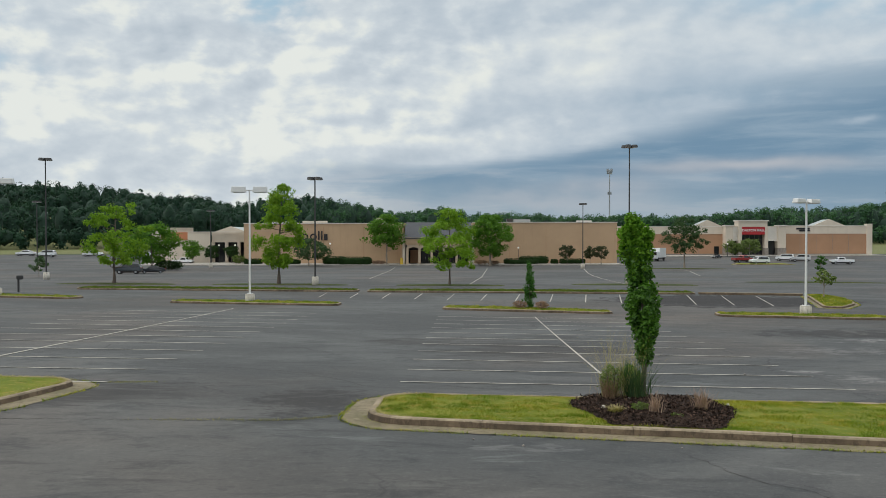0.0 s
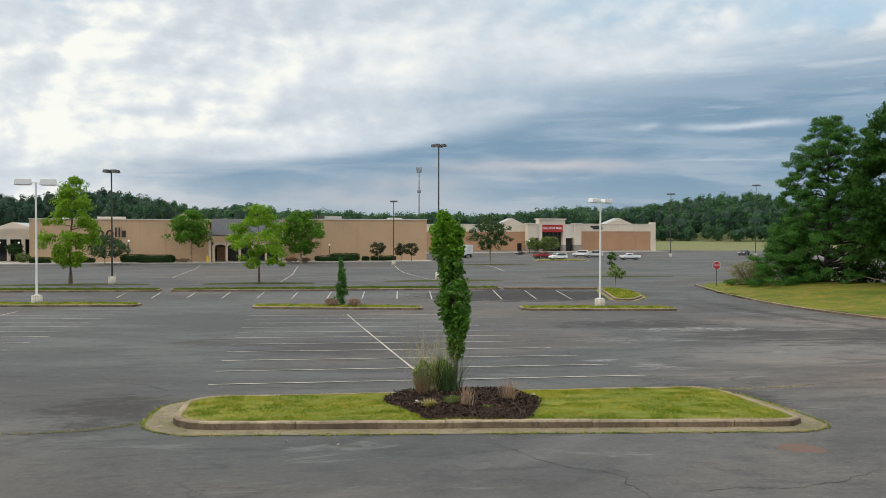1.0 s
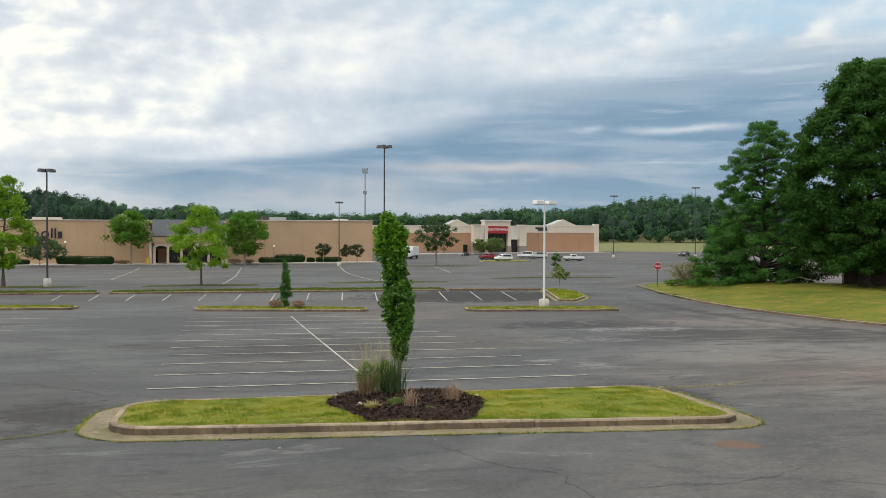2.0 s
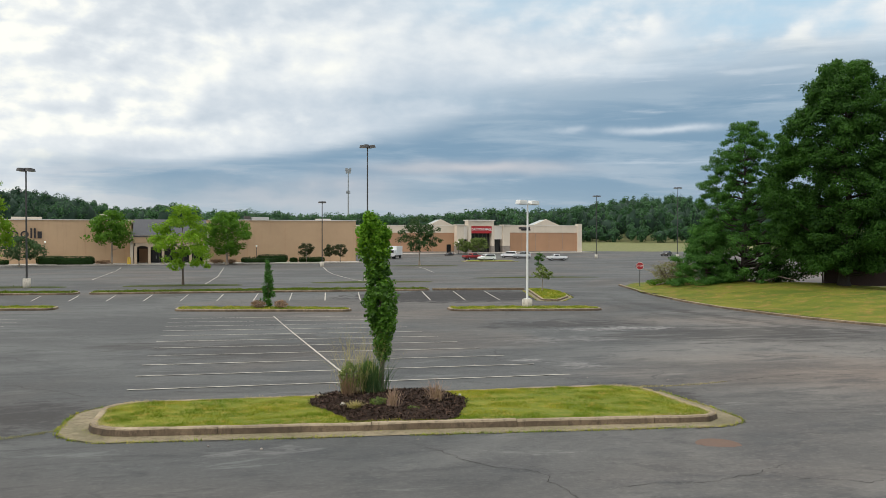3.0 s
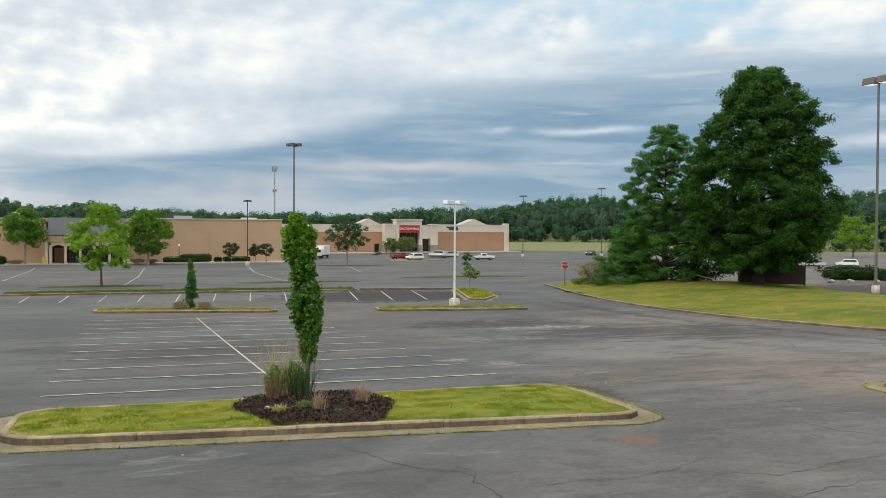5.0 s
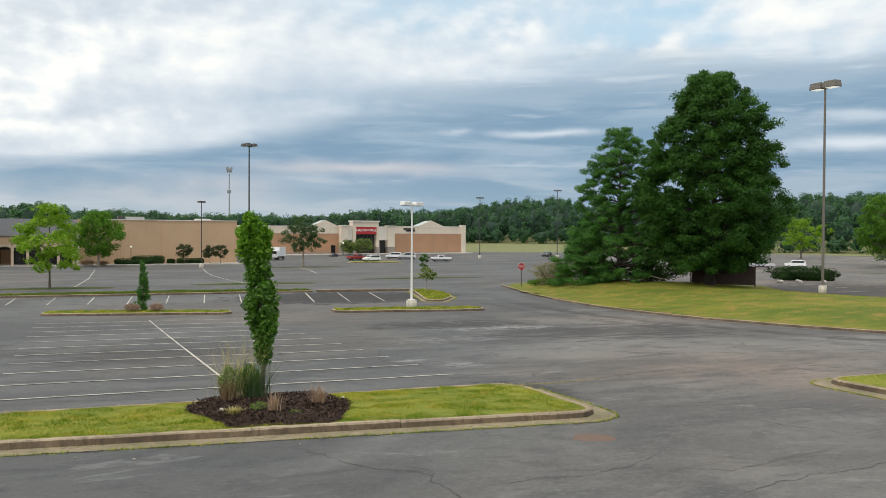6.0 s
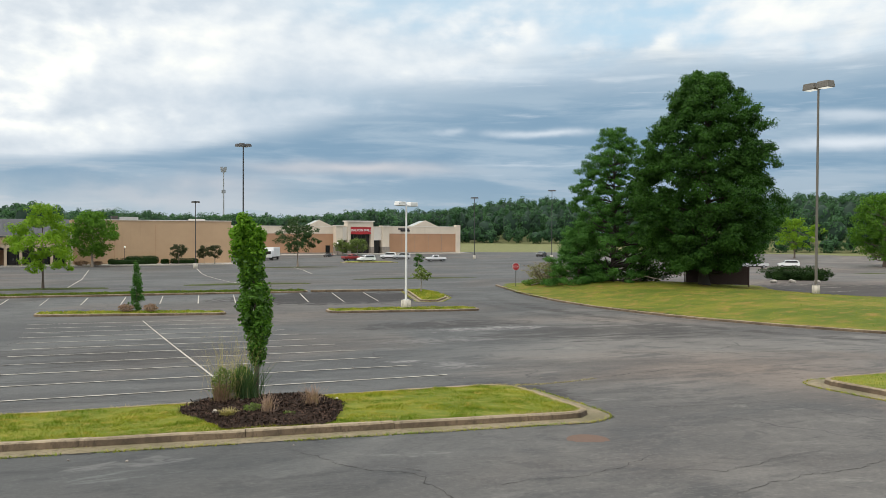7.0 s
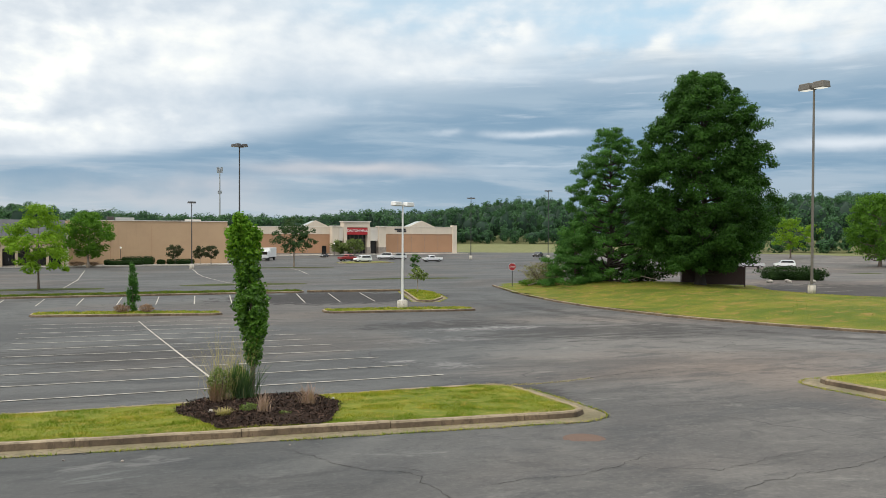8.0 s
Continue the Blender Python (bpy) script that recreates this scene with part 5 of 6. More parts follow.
mall_part("parapet_cap", 36.2, 73.4, 212.8, 213.5, 6.95, 7.08, PALE)
mall_part("parapet_cap", 88.4, 110.4, 212.8, 213.5, 7.15, 7.28, PALE)
mall_part("plinth", 36.2, 73.4, 212.85, 213.0, Z1 - 0.4, 0.0, STONE)
mall_part("plinth", 88.4, 110.4, 212.85, 213.0, Z1 - 0.4, 0.0, STONE)
gable(mall, 82, 213, Z1, 65.6, 73.2, 69.3, 7.0, 8.75, 212.9, 217, CREAM, SKYLIGHT)
gable(mall, 82, 213, Z1, 96.4, 105.0, 100.7, 7.2, 8.95, 212.9, 217, CREAM, SKYLIGHT)
for x in (93.2, 97.4, 101.6, 105.8, 58, 62.5, 67):
    mall_part("wall_joint", x, x + 0.05, 212.96, 213.0, Z1, 5.0, STONE)
# entrance
for x0, x1 in ((73.2, 75.2), (86.7, 88.7)):
    pier = mall_part("pier", x0, x1, 210.8, 213.2, Z1 - 0.3, 7.1, CREAM, bevel=0.05)
    mall_part("pier_cap", x0 - 0.15, x1 + 0.15, 210.6, 213.2, 7.1, 7.35, PALE, parent=pier)
    mall_part("pier_base", x0 - 0.06, x1 + 0.06, 210.7, 213.2, Z1 - 0.3, 1.5, STONE, "rough stone base", parent=pier)
for x0, x1, d0, d1 in ((75.2, 77.0, 75.3, 76.9), (84.0, 86.7, 84.6, 86.5)):
    mall_part("flank_wall", x0, x1, 211.6, 212.0, 3.3, 6.95, PALE, "pale panel over a side doorway")
    mall_part("side_entry", d0, d1, 212.6, 212.7, Z1, 3.3, DARK, "dark side doorway")
    mall_part("parapet_cap", x0, x1, 211.5, 212.2, 6.95, 7.1, CREAM)
tower = mall_part("entrance_tower", 76.6, 84.0, 211.0, 214.0, 6.95, 8.35, CREAM, "cream entrance tower")
mall_part("cornice", 76.3, 84.3, 210.7, 214.2, 8.35, 8.62, PALE, parent=tower)
for x0, x1 in ((76.6, 77.45), (83.35, 84.2)):
    jamb = mall_part("jamb", x0, x1, 211.0, 214.0, Z1 - 0.3, 6.95, CREAM)
    mall_part("jamb_base", x0 - 0.06, x1 + 0.06, 210.9, 214.0, Z1 - 0.3, 1.5, STONE, parent=jamb)
sign = mall_part("sign_panel", 77.45, 83.35, 210.95, 211.3, 4.95, 6.85, RED, "red sign panel with white capitals")
words = bpy.data.curves.new("sign_letters", "FONT")
words.body, words.size, words.align_x, words.align_y, words.extrude = "DALTON MALL", 0.86, "CENTER", "CENTER", 0.03
words.offset = 0.012
letters = new("sign_letters", words)
letters.matrix_basis = pose(80.4 - 82, 210.9 - 213, 6.0 - Z1, 90)
letters.data.materials.append(WHITE)
letters.parent = sign
doors = mall_part("entrance_glazing", 77.45, 83.35, 212.6, 212.75, Z1, 4.95, DARK, "tall dark glazed entrance")
for x in (77.6, 78.8, 80.0, 81.2, 82.4, 83.2):
    mall_part("mullion", x, x + 0.09, 212.5, 212.62, Z1, 4.95, FRAME, parent=doors)
for z in (2.1, 3.6):
    mall_part("transom", 77.45, 83.35, 212.5, 212.62, z, z + 0.1, FRAME, parent=doors)
for x, z, w in ((93.9, 6.25, 3.4), (93.6, 5.75, 1.3), (95.0, 5.75, 1.5)):
    mall_part("sign_bar", x - w / 2, x + w / 2, 212.75, 212.9, z, z + 0.42, BLACKSIGN, "dark lettering bar")
mall_part("service_door", 71.0, 72.2, 212.85, 212.95, Z1, 1.9, DARK, "dark service door")

# west wing of the mall
wing = thing("mall_wing", -48, 172, 0, "cream mall wing with a gabled entrance and orange fascia", "building", z=-1.0)


def wing_part(name, x0, x1, y0, y1, z0, z1, mat, label="", parent=None):
    return part(name, block((x0 + x1) / 2 + 48, (y0 + y1) / 2 - 172, z0 + 1.0, x1 - x0, y1 - y0, z1 - z0), mat, parent or wing, label)


wing_part("wall", -60.5, -51.9, 174, 174.4, -1.4, 6.3, CREAM)
wing_part("fascia", -58.5, -52.6, 173.7, 174.0, 3.9, 5.5, ORANGE, "orange-brown sign fascia")
wing_part("parapet_cap", -60.5, -51.9, 173.8, 174.5, 6.3, 6.45, CREAM)
wing_part("wall", -52.4, -47.6, 172, 172.4, -1.4, 5.5, CREAM)
wing_part("wall", -47.6, -39.4, 173.0, 173.4, 3.4, 5.5, CREAM)
wing_part("entrance_glazing", -47.4, -40, 174.6, 174.7, -1.3, 3.4, DARK, "dark glazed entrance")
for x in (-47.4, -44.6, -42.0, -39.9):
    wing_part("column", x - 0.3, x + 0.3, 173.0, 173.6, -1.4, 3.4, CREAM)
wing_part("roof", -60, -39.6, 174.4, 200, 5.0, 5.2, ROOF)
wing_part("parapet_cap", -52.4, -39.6, 171.9, 172.5, 5.5, 5.62, PALE)
gable(wing, -48, 172, -1.0, -47.2, -40.2, -43.7, 5.55, 6.75, 173, 186, CREAM, SKYLIGHT)
wing_part("wall", -60.5, -60.1, 174.4, 200, -1.4, 6.3, PALE)

# sidewalks along the fronts
for name, x0, x1, y0, y1, lift in (("sidewalk", -60, 36, 160.2, 174, 0.16), ("sidewalk", 36.5, 112, 206.0, 214, 0.16)):
    bm = bmesh.new()
    steps = 40
    for i in range(steps):
        a, b = x0 + (x1 - x0) * i / steps, x0 + (x1 - x0) * (i + 1) / steps - 0.03
        za = min(ground(a, y0), ground(a, y1))
        box(bm, (a + b) / 2, (y0 + y1) / 2, za - 0.4, b - a, y1 - y0, 0.4 + lift + 0.03)
    tagged(part(name, bm, WALK, None), "pale concrete sidewalk along the building front", "sidewalk", kind="structure")


# ---------------------------------------------------------------- lamps
def head_box(bm, x, y, z, w, d, h):
    """A shoebox lantern, narrower at its top."""
    made = bmesh.ops.create_cube(bm, size=1, matrix=Matrix.Translation((x, y, z)) @ Matrix.Diagonal((w, d, h, 1)))["verts"]
    for v in made:
        if v.co.z > z:
            v.co.x, v.co.y = x + (v.co.x - x) * 0.88, y + (v.co.y - y) * 0.88
    bmesh.ops.bevel(bm, geom=list({e for v in made for e in v.link_edges}), offset=0.03, segments=2, affect="EDGES", profile=0.5)
    return bm


LENS = plain("frosted_lamp_lens", (0.72, 0.72, 0.68), 0.25, spread=0.04)
LIT_LENS = plain("glowing_lamp_lens", (0.80, 0.80, 0.76), 0.25, spread=0.04)
g = LIT_LENS.node_tree.nodes["Principled BSDF"].inputs
g["Emission Color"].default_value, g["Emission Strength"].default_value = (1, 0.97, 0.9, 1), 0.6


def round_base(r, h):
    bm = bmesh.new()
    tube(bm, (0, 0, -0.2), (0, 0, h - 0.05), r, r * 0.97, 20)
    tube(bm, (0, 0, h - 0.05), (0, 0, h), r * 0.97, r * 0.88, 20)
    return bm


def twin_lamp(x, y, height, turn, mat, label, group, base=(0.36, 0.52), head=(0.95, 0.42, 0.27), reach=0.72, z=None, radius=0.08, tilt=0.0):
    lamp = thing("street_lamp", x, y, turn, label, "street lamp", group, z=z)
    part("concrete_base", round_base(*base), BASE, lamp, "round pale concrete footing", True)
    bm = bmesh.new()
    tube(bm, (0, 0, base[1] - 0.02), (0, 0, height - 0.05), radius, radius * 0.72, 12)
    box(bm, 0, 0, base[1], 0.34, 0.34, 0.03)
    part("pole", bm, mat, lamp, smooth=False)
    for a in range(4):
        bx, by = 0.13 * (1 if a % 2 else -1), 0.13 * (1 if a > 1 else -1)
        part("bolt", tube(bmesh.new(), (bx, by, base[1]), (bx, by, base[1] + 0.08), 0.018, 0.018, 6), GALV, lamp)
    part("crossarm", tube(bmesh.new(), (-reach * 0.6, 0, height - 0.08), (reach * 0.6, 0, height - 0.08), 0.035, 0.035, 8), mat, lamp)
    for side in (-1, 1):
        lantern = part("lantern", head_box(bmesh.new(), side * reach, 0, height - 0.02, head[0], head[1], head[2]), mat, lamp)
        part("lens", block(side * reach, 0, height - 0.02 - head[2] / 2 - 0.03, head[0] * 0.75, head[1] * 0.75, 0.03, 0.01), LIT_LENS if mat is POLE_BRONZE else LENS, lantern, "glowing lamp lens" if mat is POLE_BRONZE else "frosted lamp lens")
    return lamp


SHORT = "white twin lamps of the near lot"
twin_lamp(23.2, 51.9, 7.15, 32, POLE_WHITE, "white twin-headed lamp on a round concrete base", SHORT, z=ground(23.2, 51.9) + 0.17)
twin_lamp(-13.9, 60.6, 8.2, 5, POLE_WHITE, "white twin-headed lamp on a round concrete base", SHORT, z=ground(-13.9, 60.6) + 0.17, head=(1.1, 0.45, 0.42), reach=0.78)
twin_lamp(-34.9, 65.2, 9.0, 5, POLE_WHITE, "white twin-headed lamp on a round concrete base", SHORT, z=ground(-34.9, 65.2) + 0.17, head=(1.1, 0.45, 0.42), reach=0.78)
BRONZE = "tall bronze lamps of the east lot"
twin_lamp(54.3, 44.1, 15.9, -93, POLE_BRONZE, "tall bronze lamp with two square heads", BRONZE, base=(0.30, 0.55), head=(1.1, 0.8, 0.5), reach=0.66,
          z=ground(54.3, 44.1) + 0.5, radius=0.11)
twin_lamp(89.6, 61.4, 16.2, 20, POLE_BRONZE, "tall bronze lamp with two square heads", BRONZE, base=(0.30, 0.55), head=(1.1, 0.8, 0.5), reach=0.66, radius=0.13)


def cluster_lamp(x, y, height, turn, mat=None, wide=0.8):
    mat = mat or POLE_DARK
    lamp = thing("parking_lamp", x, y, turn, "tall slim dark pole with a ring of four flat lamp heads", "street lamp", "tall lamps of the far lot")
    part("concrete_base", round_base(0.36, 0.9), BASE, lamp, "round pale concrete footing", True)
    bm = bmesh.new()
    tube(bm, (0, 0, 0.88), (0, 0, height - 0.2), 0.095, 0.065, 12)
    tube(bm, (0, 0, height - 0.22), (0, 0, height), 0.16, 0.16, 12)
    part("pole", bm, mat, lamp)
    for k in range(4):
        a = math.pi / 2 * k + 0.5
        head = bmesh.new()
        bmesh.ops.create_cone(head, segments=16, radius1=0.36, radius2=0.28, depth=0.26, cap_ends=True,
                              matrix=Matrix.Translation((wide * 0.68 * math.cos(a), wide * 0.68 * math.sin(a), height - 0.16)))
        tube(head, (0, 0, height - 0.14), (wide * 0.6 * math.cos(a), wide * 0.6 * math.sin(a), height - 0.14), 0.04, 0.04, 6)
        lantern = part("lantern", head, mat, lamp)
        part("lens", tube(bmesh.new(), (wide * 0.68 * math.cos(a), wide * 0.68 * math.sin(a), height - 0.315), (wide * 0.68 * math.cos(a), wide * 0.68 * math.sin(a), height - 0.285), 0.28, 0.28, 12), LENS, lantern)
    return lamp


for x, y, h, w in ((20.1, 87.1, 14.75, 0.8), (-12.95, 86.2, 11.3, 0.8), (-47.9, 100.7, 14.8, 0.85), (-66.3, 136.3, 11.6, 0.6), (25.2, 144.7, 11.5, 0.72),
                   (94.5, 172.5, 14.7, 0.9), (112.8, 167.0, 16.6, 1.0), (-41.5, 150.0, 10.5, 0.6), (132.0, 178.0, 16.0, 0.9)):
    cluster_lamp(x, y, h, 20 + 7 * h, wide=w)

GLOBE = bpy.data.materials.new("lit_globe")
GLOBE.use_nodes = True
g = GLOBE.node_tree.nodes["Principled BSDF"].inputs
g["Base Color"].default_value, g["Emission Color"].default_value, g["Emission Strength"].default_value = (0.85, 0.83, 0.78, 1), (1, 0.90, 0.74, 1), 0.35
for x, y, h in ((15.6, 162.8, 3.4), (31.7, 161.5, 3.3), (37.5, 160.5, 3.3), (-21.5, 162.5, 4.2), (-45.2, 169.5, 3.8), (-41.9, 169.5, 3.8), (71, 203, 3.2)):
    lamp = thing("globe_lamp", x, y, 0, "short dark post lamp with a white globe", "post lamp", "globe lamps along the walk", z=ground(x, y) + 0.15)
    bm = bmesh.new()
    tube(bm, (0, 0, 0), (0, 0, 0.5), 0.11, 0.07, 10)
    tube(bm, (0, 0, 0.5), (0, 0, h - 0.35), 0.06, 0.05, 10)
    part("post", bm, POLE_DARK, lamp)
    bm = bmesh.new()
    bmesh.ops.create_uvsphere(bm, u_segments=14, v_segments=8, radius=0.19, matrix=Matrix.Translation((0, 0, h - 0.15)))
    part("globe", bm, GLOBE, lamp, "white glowing globe", True)


# ---------------------------------------------------------------- stop sign
post = thing("stop_sign", 43.2, 70.1, -27, "red octagonal stop sign on a dark post beside the kerb", "road sign", z=ground(43.2, 70.1) + 0.12)
SIGNRED = plain("red_sign_sheet", (0.33, 0.018, 0.026), 0.35, spread=0.05)
part("post", tube(bmesh.new(), (0, 0.04, -0.1), (0, 0.04, 2.2), 0.035, 0.035, 8), POLE_DARK, post)
for r, y, mat, name in ((0.385, 0.0, WHITE, "border"), (0.36, -0.012, SIGNRED, "plate")):
    bm = bmesh.new()
    bmesh.ops.create_cone(bm, segments=8, radius1=r, radius2=r, depth=0.016, cap_ends=True, matrix=pose(0, y, 1.98, 90, 0, 0) @ Matrix.Rotation(math.pi / 8, 4, "Z"))
    plate = part(name, bm, mat, post, "white rim" if name == "border" else "red octagonal plate")
words = bpy.data.curves.new("stop_letters", "FONT")
words.body, words.size, words.align_x, words.align_y, words.extrude = "STOP", 0.235, "CENTER", "CENTER", 0.004
ob = new("stop_letters", words)
ob.data.materials.append(WHITE)
ob.matrix_basis = pose(0, -0.026, 1.98, 90)
ob.parent = plate


# ---------------------------------------------------------------- bed planting
bed = tagged(new("mulch_bed"), "dark bark mulch bed round the columnar tree", "mulch bed", kind="structure")
fill(MULCH_BED, 0.182, 0.12, MULCH, "mulch", bed)
rng = random.Random(5)
verts, faces = [], []
while len(faces) < 7000:
    x, y = rng.uniform(2.7, 7.2), rng.uniform(15.9, 20.4)
    if inside(MULCH_BED, x + rng.uniform(-0.08, 0.08), y + rng.uniform(-0.08, 0.08)):
        z = crown_height(MULCH_BED, x, y, 0.186, 0.12) + rng.uniform(-0.01, 0.03)
        u = Vector((rng.gauss(0, 1), rng.gauss(0, 1), rng.gauss(0, 0.5))).normalized()
        w = u.cross(Vector((rng.gauss(0, 0.4), rng.gauss(0, 0.4), 1))).normalized()
        l, b = rng.uniform(0.018, 0.055), rng.uniform(0.007, 0.018)
        k, c = len(verts), Vector((x, y, z))
        verts += [c - u * l - w * b, c + u * l - w * b * 0.7, c + u * l * 0.9 + w * b, c - u * l * 0.8 + w * b]
        faces.append((k, k + 1, k + 2, k + 3))
tagged(part("bark_chips", quick("bark_chips", verts, faces, MULCH), MULCH, bed), kind="stuff")


def tuft(name, x, y, height, spread, count, mat, seed, label, category, thick=0.012, lift=0.2, droop=0.35, group=""):
    """Blades or twigs that fan out from one root."""
    rng = random.Random(seed)
    home = thing(name, x, y, 0, label, category, group, z=ground(x, y) + lift)
    verts, faces = [], []
    for _ in range(count):
        a, out, h = rng.uniform(0, 6.283), rng.uniform(0.05, 1) ** 0.7 * spread, height * rng.uniform(0.55, 1.05)
        bx, by = rng.gauss(0, spread * 0.22), rng.gauss(0, spread * 0.22)
        dx, dy = math.cos(a), math.sin(a)
        k = len(verts)
        for f, w in ((0, 1.0), (0.5, 0.8), (1, 0.15)):
            px, py = bx + dx * out * f ** 1.6, by + dy * out * f ** 1.6
            pz = h * (f - droop * max(0, f - 0.5) * out / spread)
            verts += [(px - dy * thick * w, py + dx * thick * w, pz), (px + dy * thick * w, py - dx * thick * w, pz)]
        faces += [(k, k + 1, k + 3, k + 2), (k + 2, k + 3, k + 5, k + 4)]
    part("foliage", quick("foliage", verts, faces, mat), mat, home)
    return home


def shrub(name, x, y, w, d, h, count, leaf, mat, seed, label, category="shrub", group="", lift=0.0, stems=7, turn=0.0):
    rng = np.random.default_rng(seed)
    home = thing(name, x, y, turn, label, category, group, z=ground(x, y) + lift)
    verts, faces = [], []
    for k in range(stems):
        a = rng.uniform(0, 6.28)
        v, f = limb([(0.1 * w * math.cos(a), 0.1 * d * math.sin(a), -0.03), (0.25 * w * math.cos(a), 0.25 * d * math.sin(a), h * 0.45), (0.36 * w * math.cos(a), 0.36 * d * math.sin(a), h * 0.8)],
                    [0.02 * h + 0.006, 0.014 * h + 0.004, 0.004], 5)
        faces += [tuple(i + len(verts) for i in fc) for fc in f]
        verts += v
    part("stems", mesh("stems", verts, faces, BARK), BARK, home)
    p = rng.normal(size=(count, 3))
    p /= np.linalg.norm(p, axis=1, keepdims=True)
    p *= rng.uniform(0.3, 1.05, (count, 1)) ** 0.5
    lump = np.array([noise.noise((q[0] * 2.2, q[1] * 2.2, q[2] * 2.2 + seed)) for q in p])
    p *= (0.9 + 0.35 * lump)[:, None]
    p = p * np.array([w / 2, d / 2, h / 2]) + np.array([0, 0, h * 0.52])
    p = p[p[:, 2] > 0.02]
    v, f = leaf_quads(p, leaf, rng, 0.35)
    part("foliage", quick("foliage", v, f, mat), mat, home)
    return home


tuft("ornamental_grass", 4.30, 19.5, 1.7, 1.1, 170, LEAF_STRAW, 3, "dry straw-coloured ornamental grass with feathery seed heads", "grass clump", 0.003, 0.22, 0.1)
shrub("leafy_shrub", 4.62, 19.6, 0.60, 0.55, 0.80, 1700, 0.065, LEAF_MID, 4, "upright dark green leafy shrub beside the tree", lift=0.2)
tuft("spiky_clump", 4.66, 19.35, 0.98, 0.62, 300, LEAF_GREY, 6, "spiky grey-green grass clump in the mulch", "grass clump", 0.008, 0.22, 0.2)
shrub("leafy_shrub", 4.12, 19.3, 0.62, 0.55, 0.85, 1500, 0.055, LEAF_OLIVE, 7, "olive shrub with browning lower leaves in mulch", lift=0.2)
tuft("dry_shrub", 4.05, 19.2, 0.55, 0.35, 260, LEAF_DRY, 8, "bare brown twiggy clump at the shrub's foot", "dry shrub", 0.006, 0.22, 0.1)
tuft("dry_shrub", 4.64, 17.35, 0.46, 0.26, 110, LEAF_TWIG, 9, "bare pinkish-brown twiggy shrub before the tree", "dry shrub", 0.006, 0.24, 0.1)
tuft("dry_shrub", 5.78, 17.85, 0.50, 0.36, 130, LEAF_TWIG, 10, "bare pinkish-brown twiggy shrub in the mulch", "dry shrub", 0.006, 0.24, 0.1)
tuft("weed", 3.8, 17.4, 0.16, 0.28, 160, LEAF_STRAW, 11, "low straw-coloured weed in the mulch", "weed", 0.008, 0.25, 0.3)
shrub("weed", 4.36, 17.55, 0.42, 0.35, 0.22, 200, 0.06, LEAF_OLIVE, 12, "small green weed in the mulch", "weed", lift=0.24, stems=3)
shrub("weed", 5.0, 17.0, 0.3, 0.3, 0.10, 90, 0.04, LEAF_OLIVE, 13, "small green weed at the bed's edge", "weed", lift=0.22, stems=3)


def rock(x, y, size, lift, seed, label, mat):
    rng = random.Random(seed)
    bm = bmesh.new()
    bmesh.ops.create_icosphere(bm, subdivisions=2, radius=size)
    for v in bm.verts:
        v.co *= 0.75 + 0.4 * noise.noise(v.co / size + Vector((seed, 0, 0)))
        v.co.z *= 0.7
    ob = part("rock", bm, mat, None, label, True)
    ob.matrix_basis = pose(x, y, ground(x, y) + lift + size * 0.25)
    return tagged(ob, label, "rock")


rock(3.66, 18.0, 0.085, 0.22, 2, "small pale rock in the mulch", WALK)
rock(4.45, 19.05, 0.075, 0.24, 4, "small pale rock before the shrubs", WALK)
rock(6.62, 18.6, 0.05, 0.22, 5, "small pale rock in the mulch", WALK)
for k, (x, y) in enumerate(((4.55, 15.1), (0.7, 15.6), (1.6, 15.1), (11.8, 21.9), (13.9, 20.9), (9.6, 25.6))):
    rock(x, y, 0.024 + 0.008 * (k % 3), 0.0, 20 + k, "loose pebble on the asphalt", STONE)

# mid island planting
tree("small_cypress", 6.1, 55.3, 3.15, 0.05, 0.42, oval, 130, 40, 0.09, LEAF_CEDAR, BARK, 31, "small narrow dark green cypress on a grass island", clump=0.16, trunk=0.05,
     shell=0.2, z=ground(6.1, 55.3) + 0.16, squash=1.4, limbs=8)
for x, y in ((5.45, 55.0), (6.85, 54.7)):
    shrub("brown_shrub", x, y, 1.0, 0.8, 0.55, 700, 0.09, LEAF_DRY, int(x * 10), "low rounded rust-brown shrub beside the cypress", group="brown shrubs", lift=0.17)
tree("sapling", 31.2, 66.6, 2.5, 0.9, 1.1, layered, 16, 20, 0.25, LEAF_OLIVE, PALEBARK, 33, "small wide sapling on the end island", "sapling", clump=0.35, trunk=0.045, z=ground(31.2, 66.6) + 0.25)
tree("sapling", 49.4, 106.5, 3.0, 0.8, 0.75, oval, 22, 40, 0.2, LEAF_DARK, PALEBARK, 34, "small dark sapling in the far lot", "sapling", clump=0.35, trunk=0.05)
tree("sapling", -53.8, 111.0, 2.9, 0.9, 1.2, dome, 26, 36, 0.22, LEAF_GREY, PALEBARK, 35, "thin grey-green sapling in the west lot", "sapling", clump=0.4, trunk=0.05)

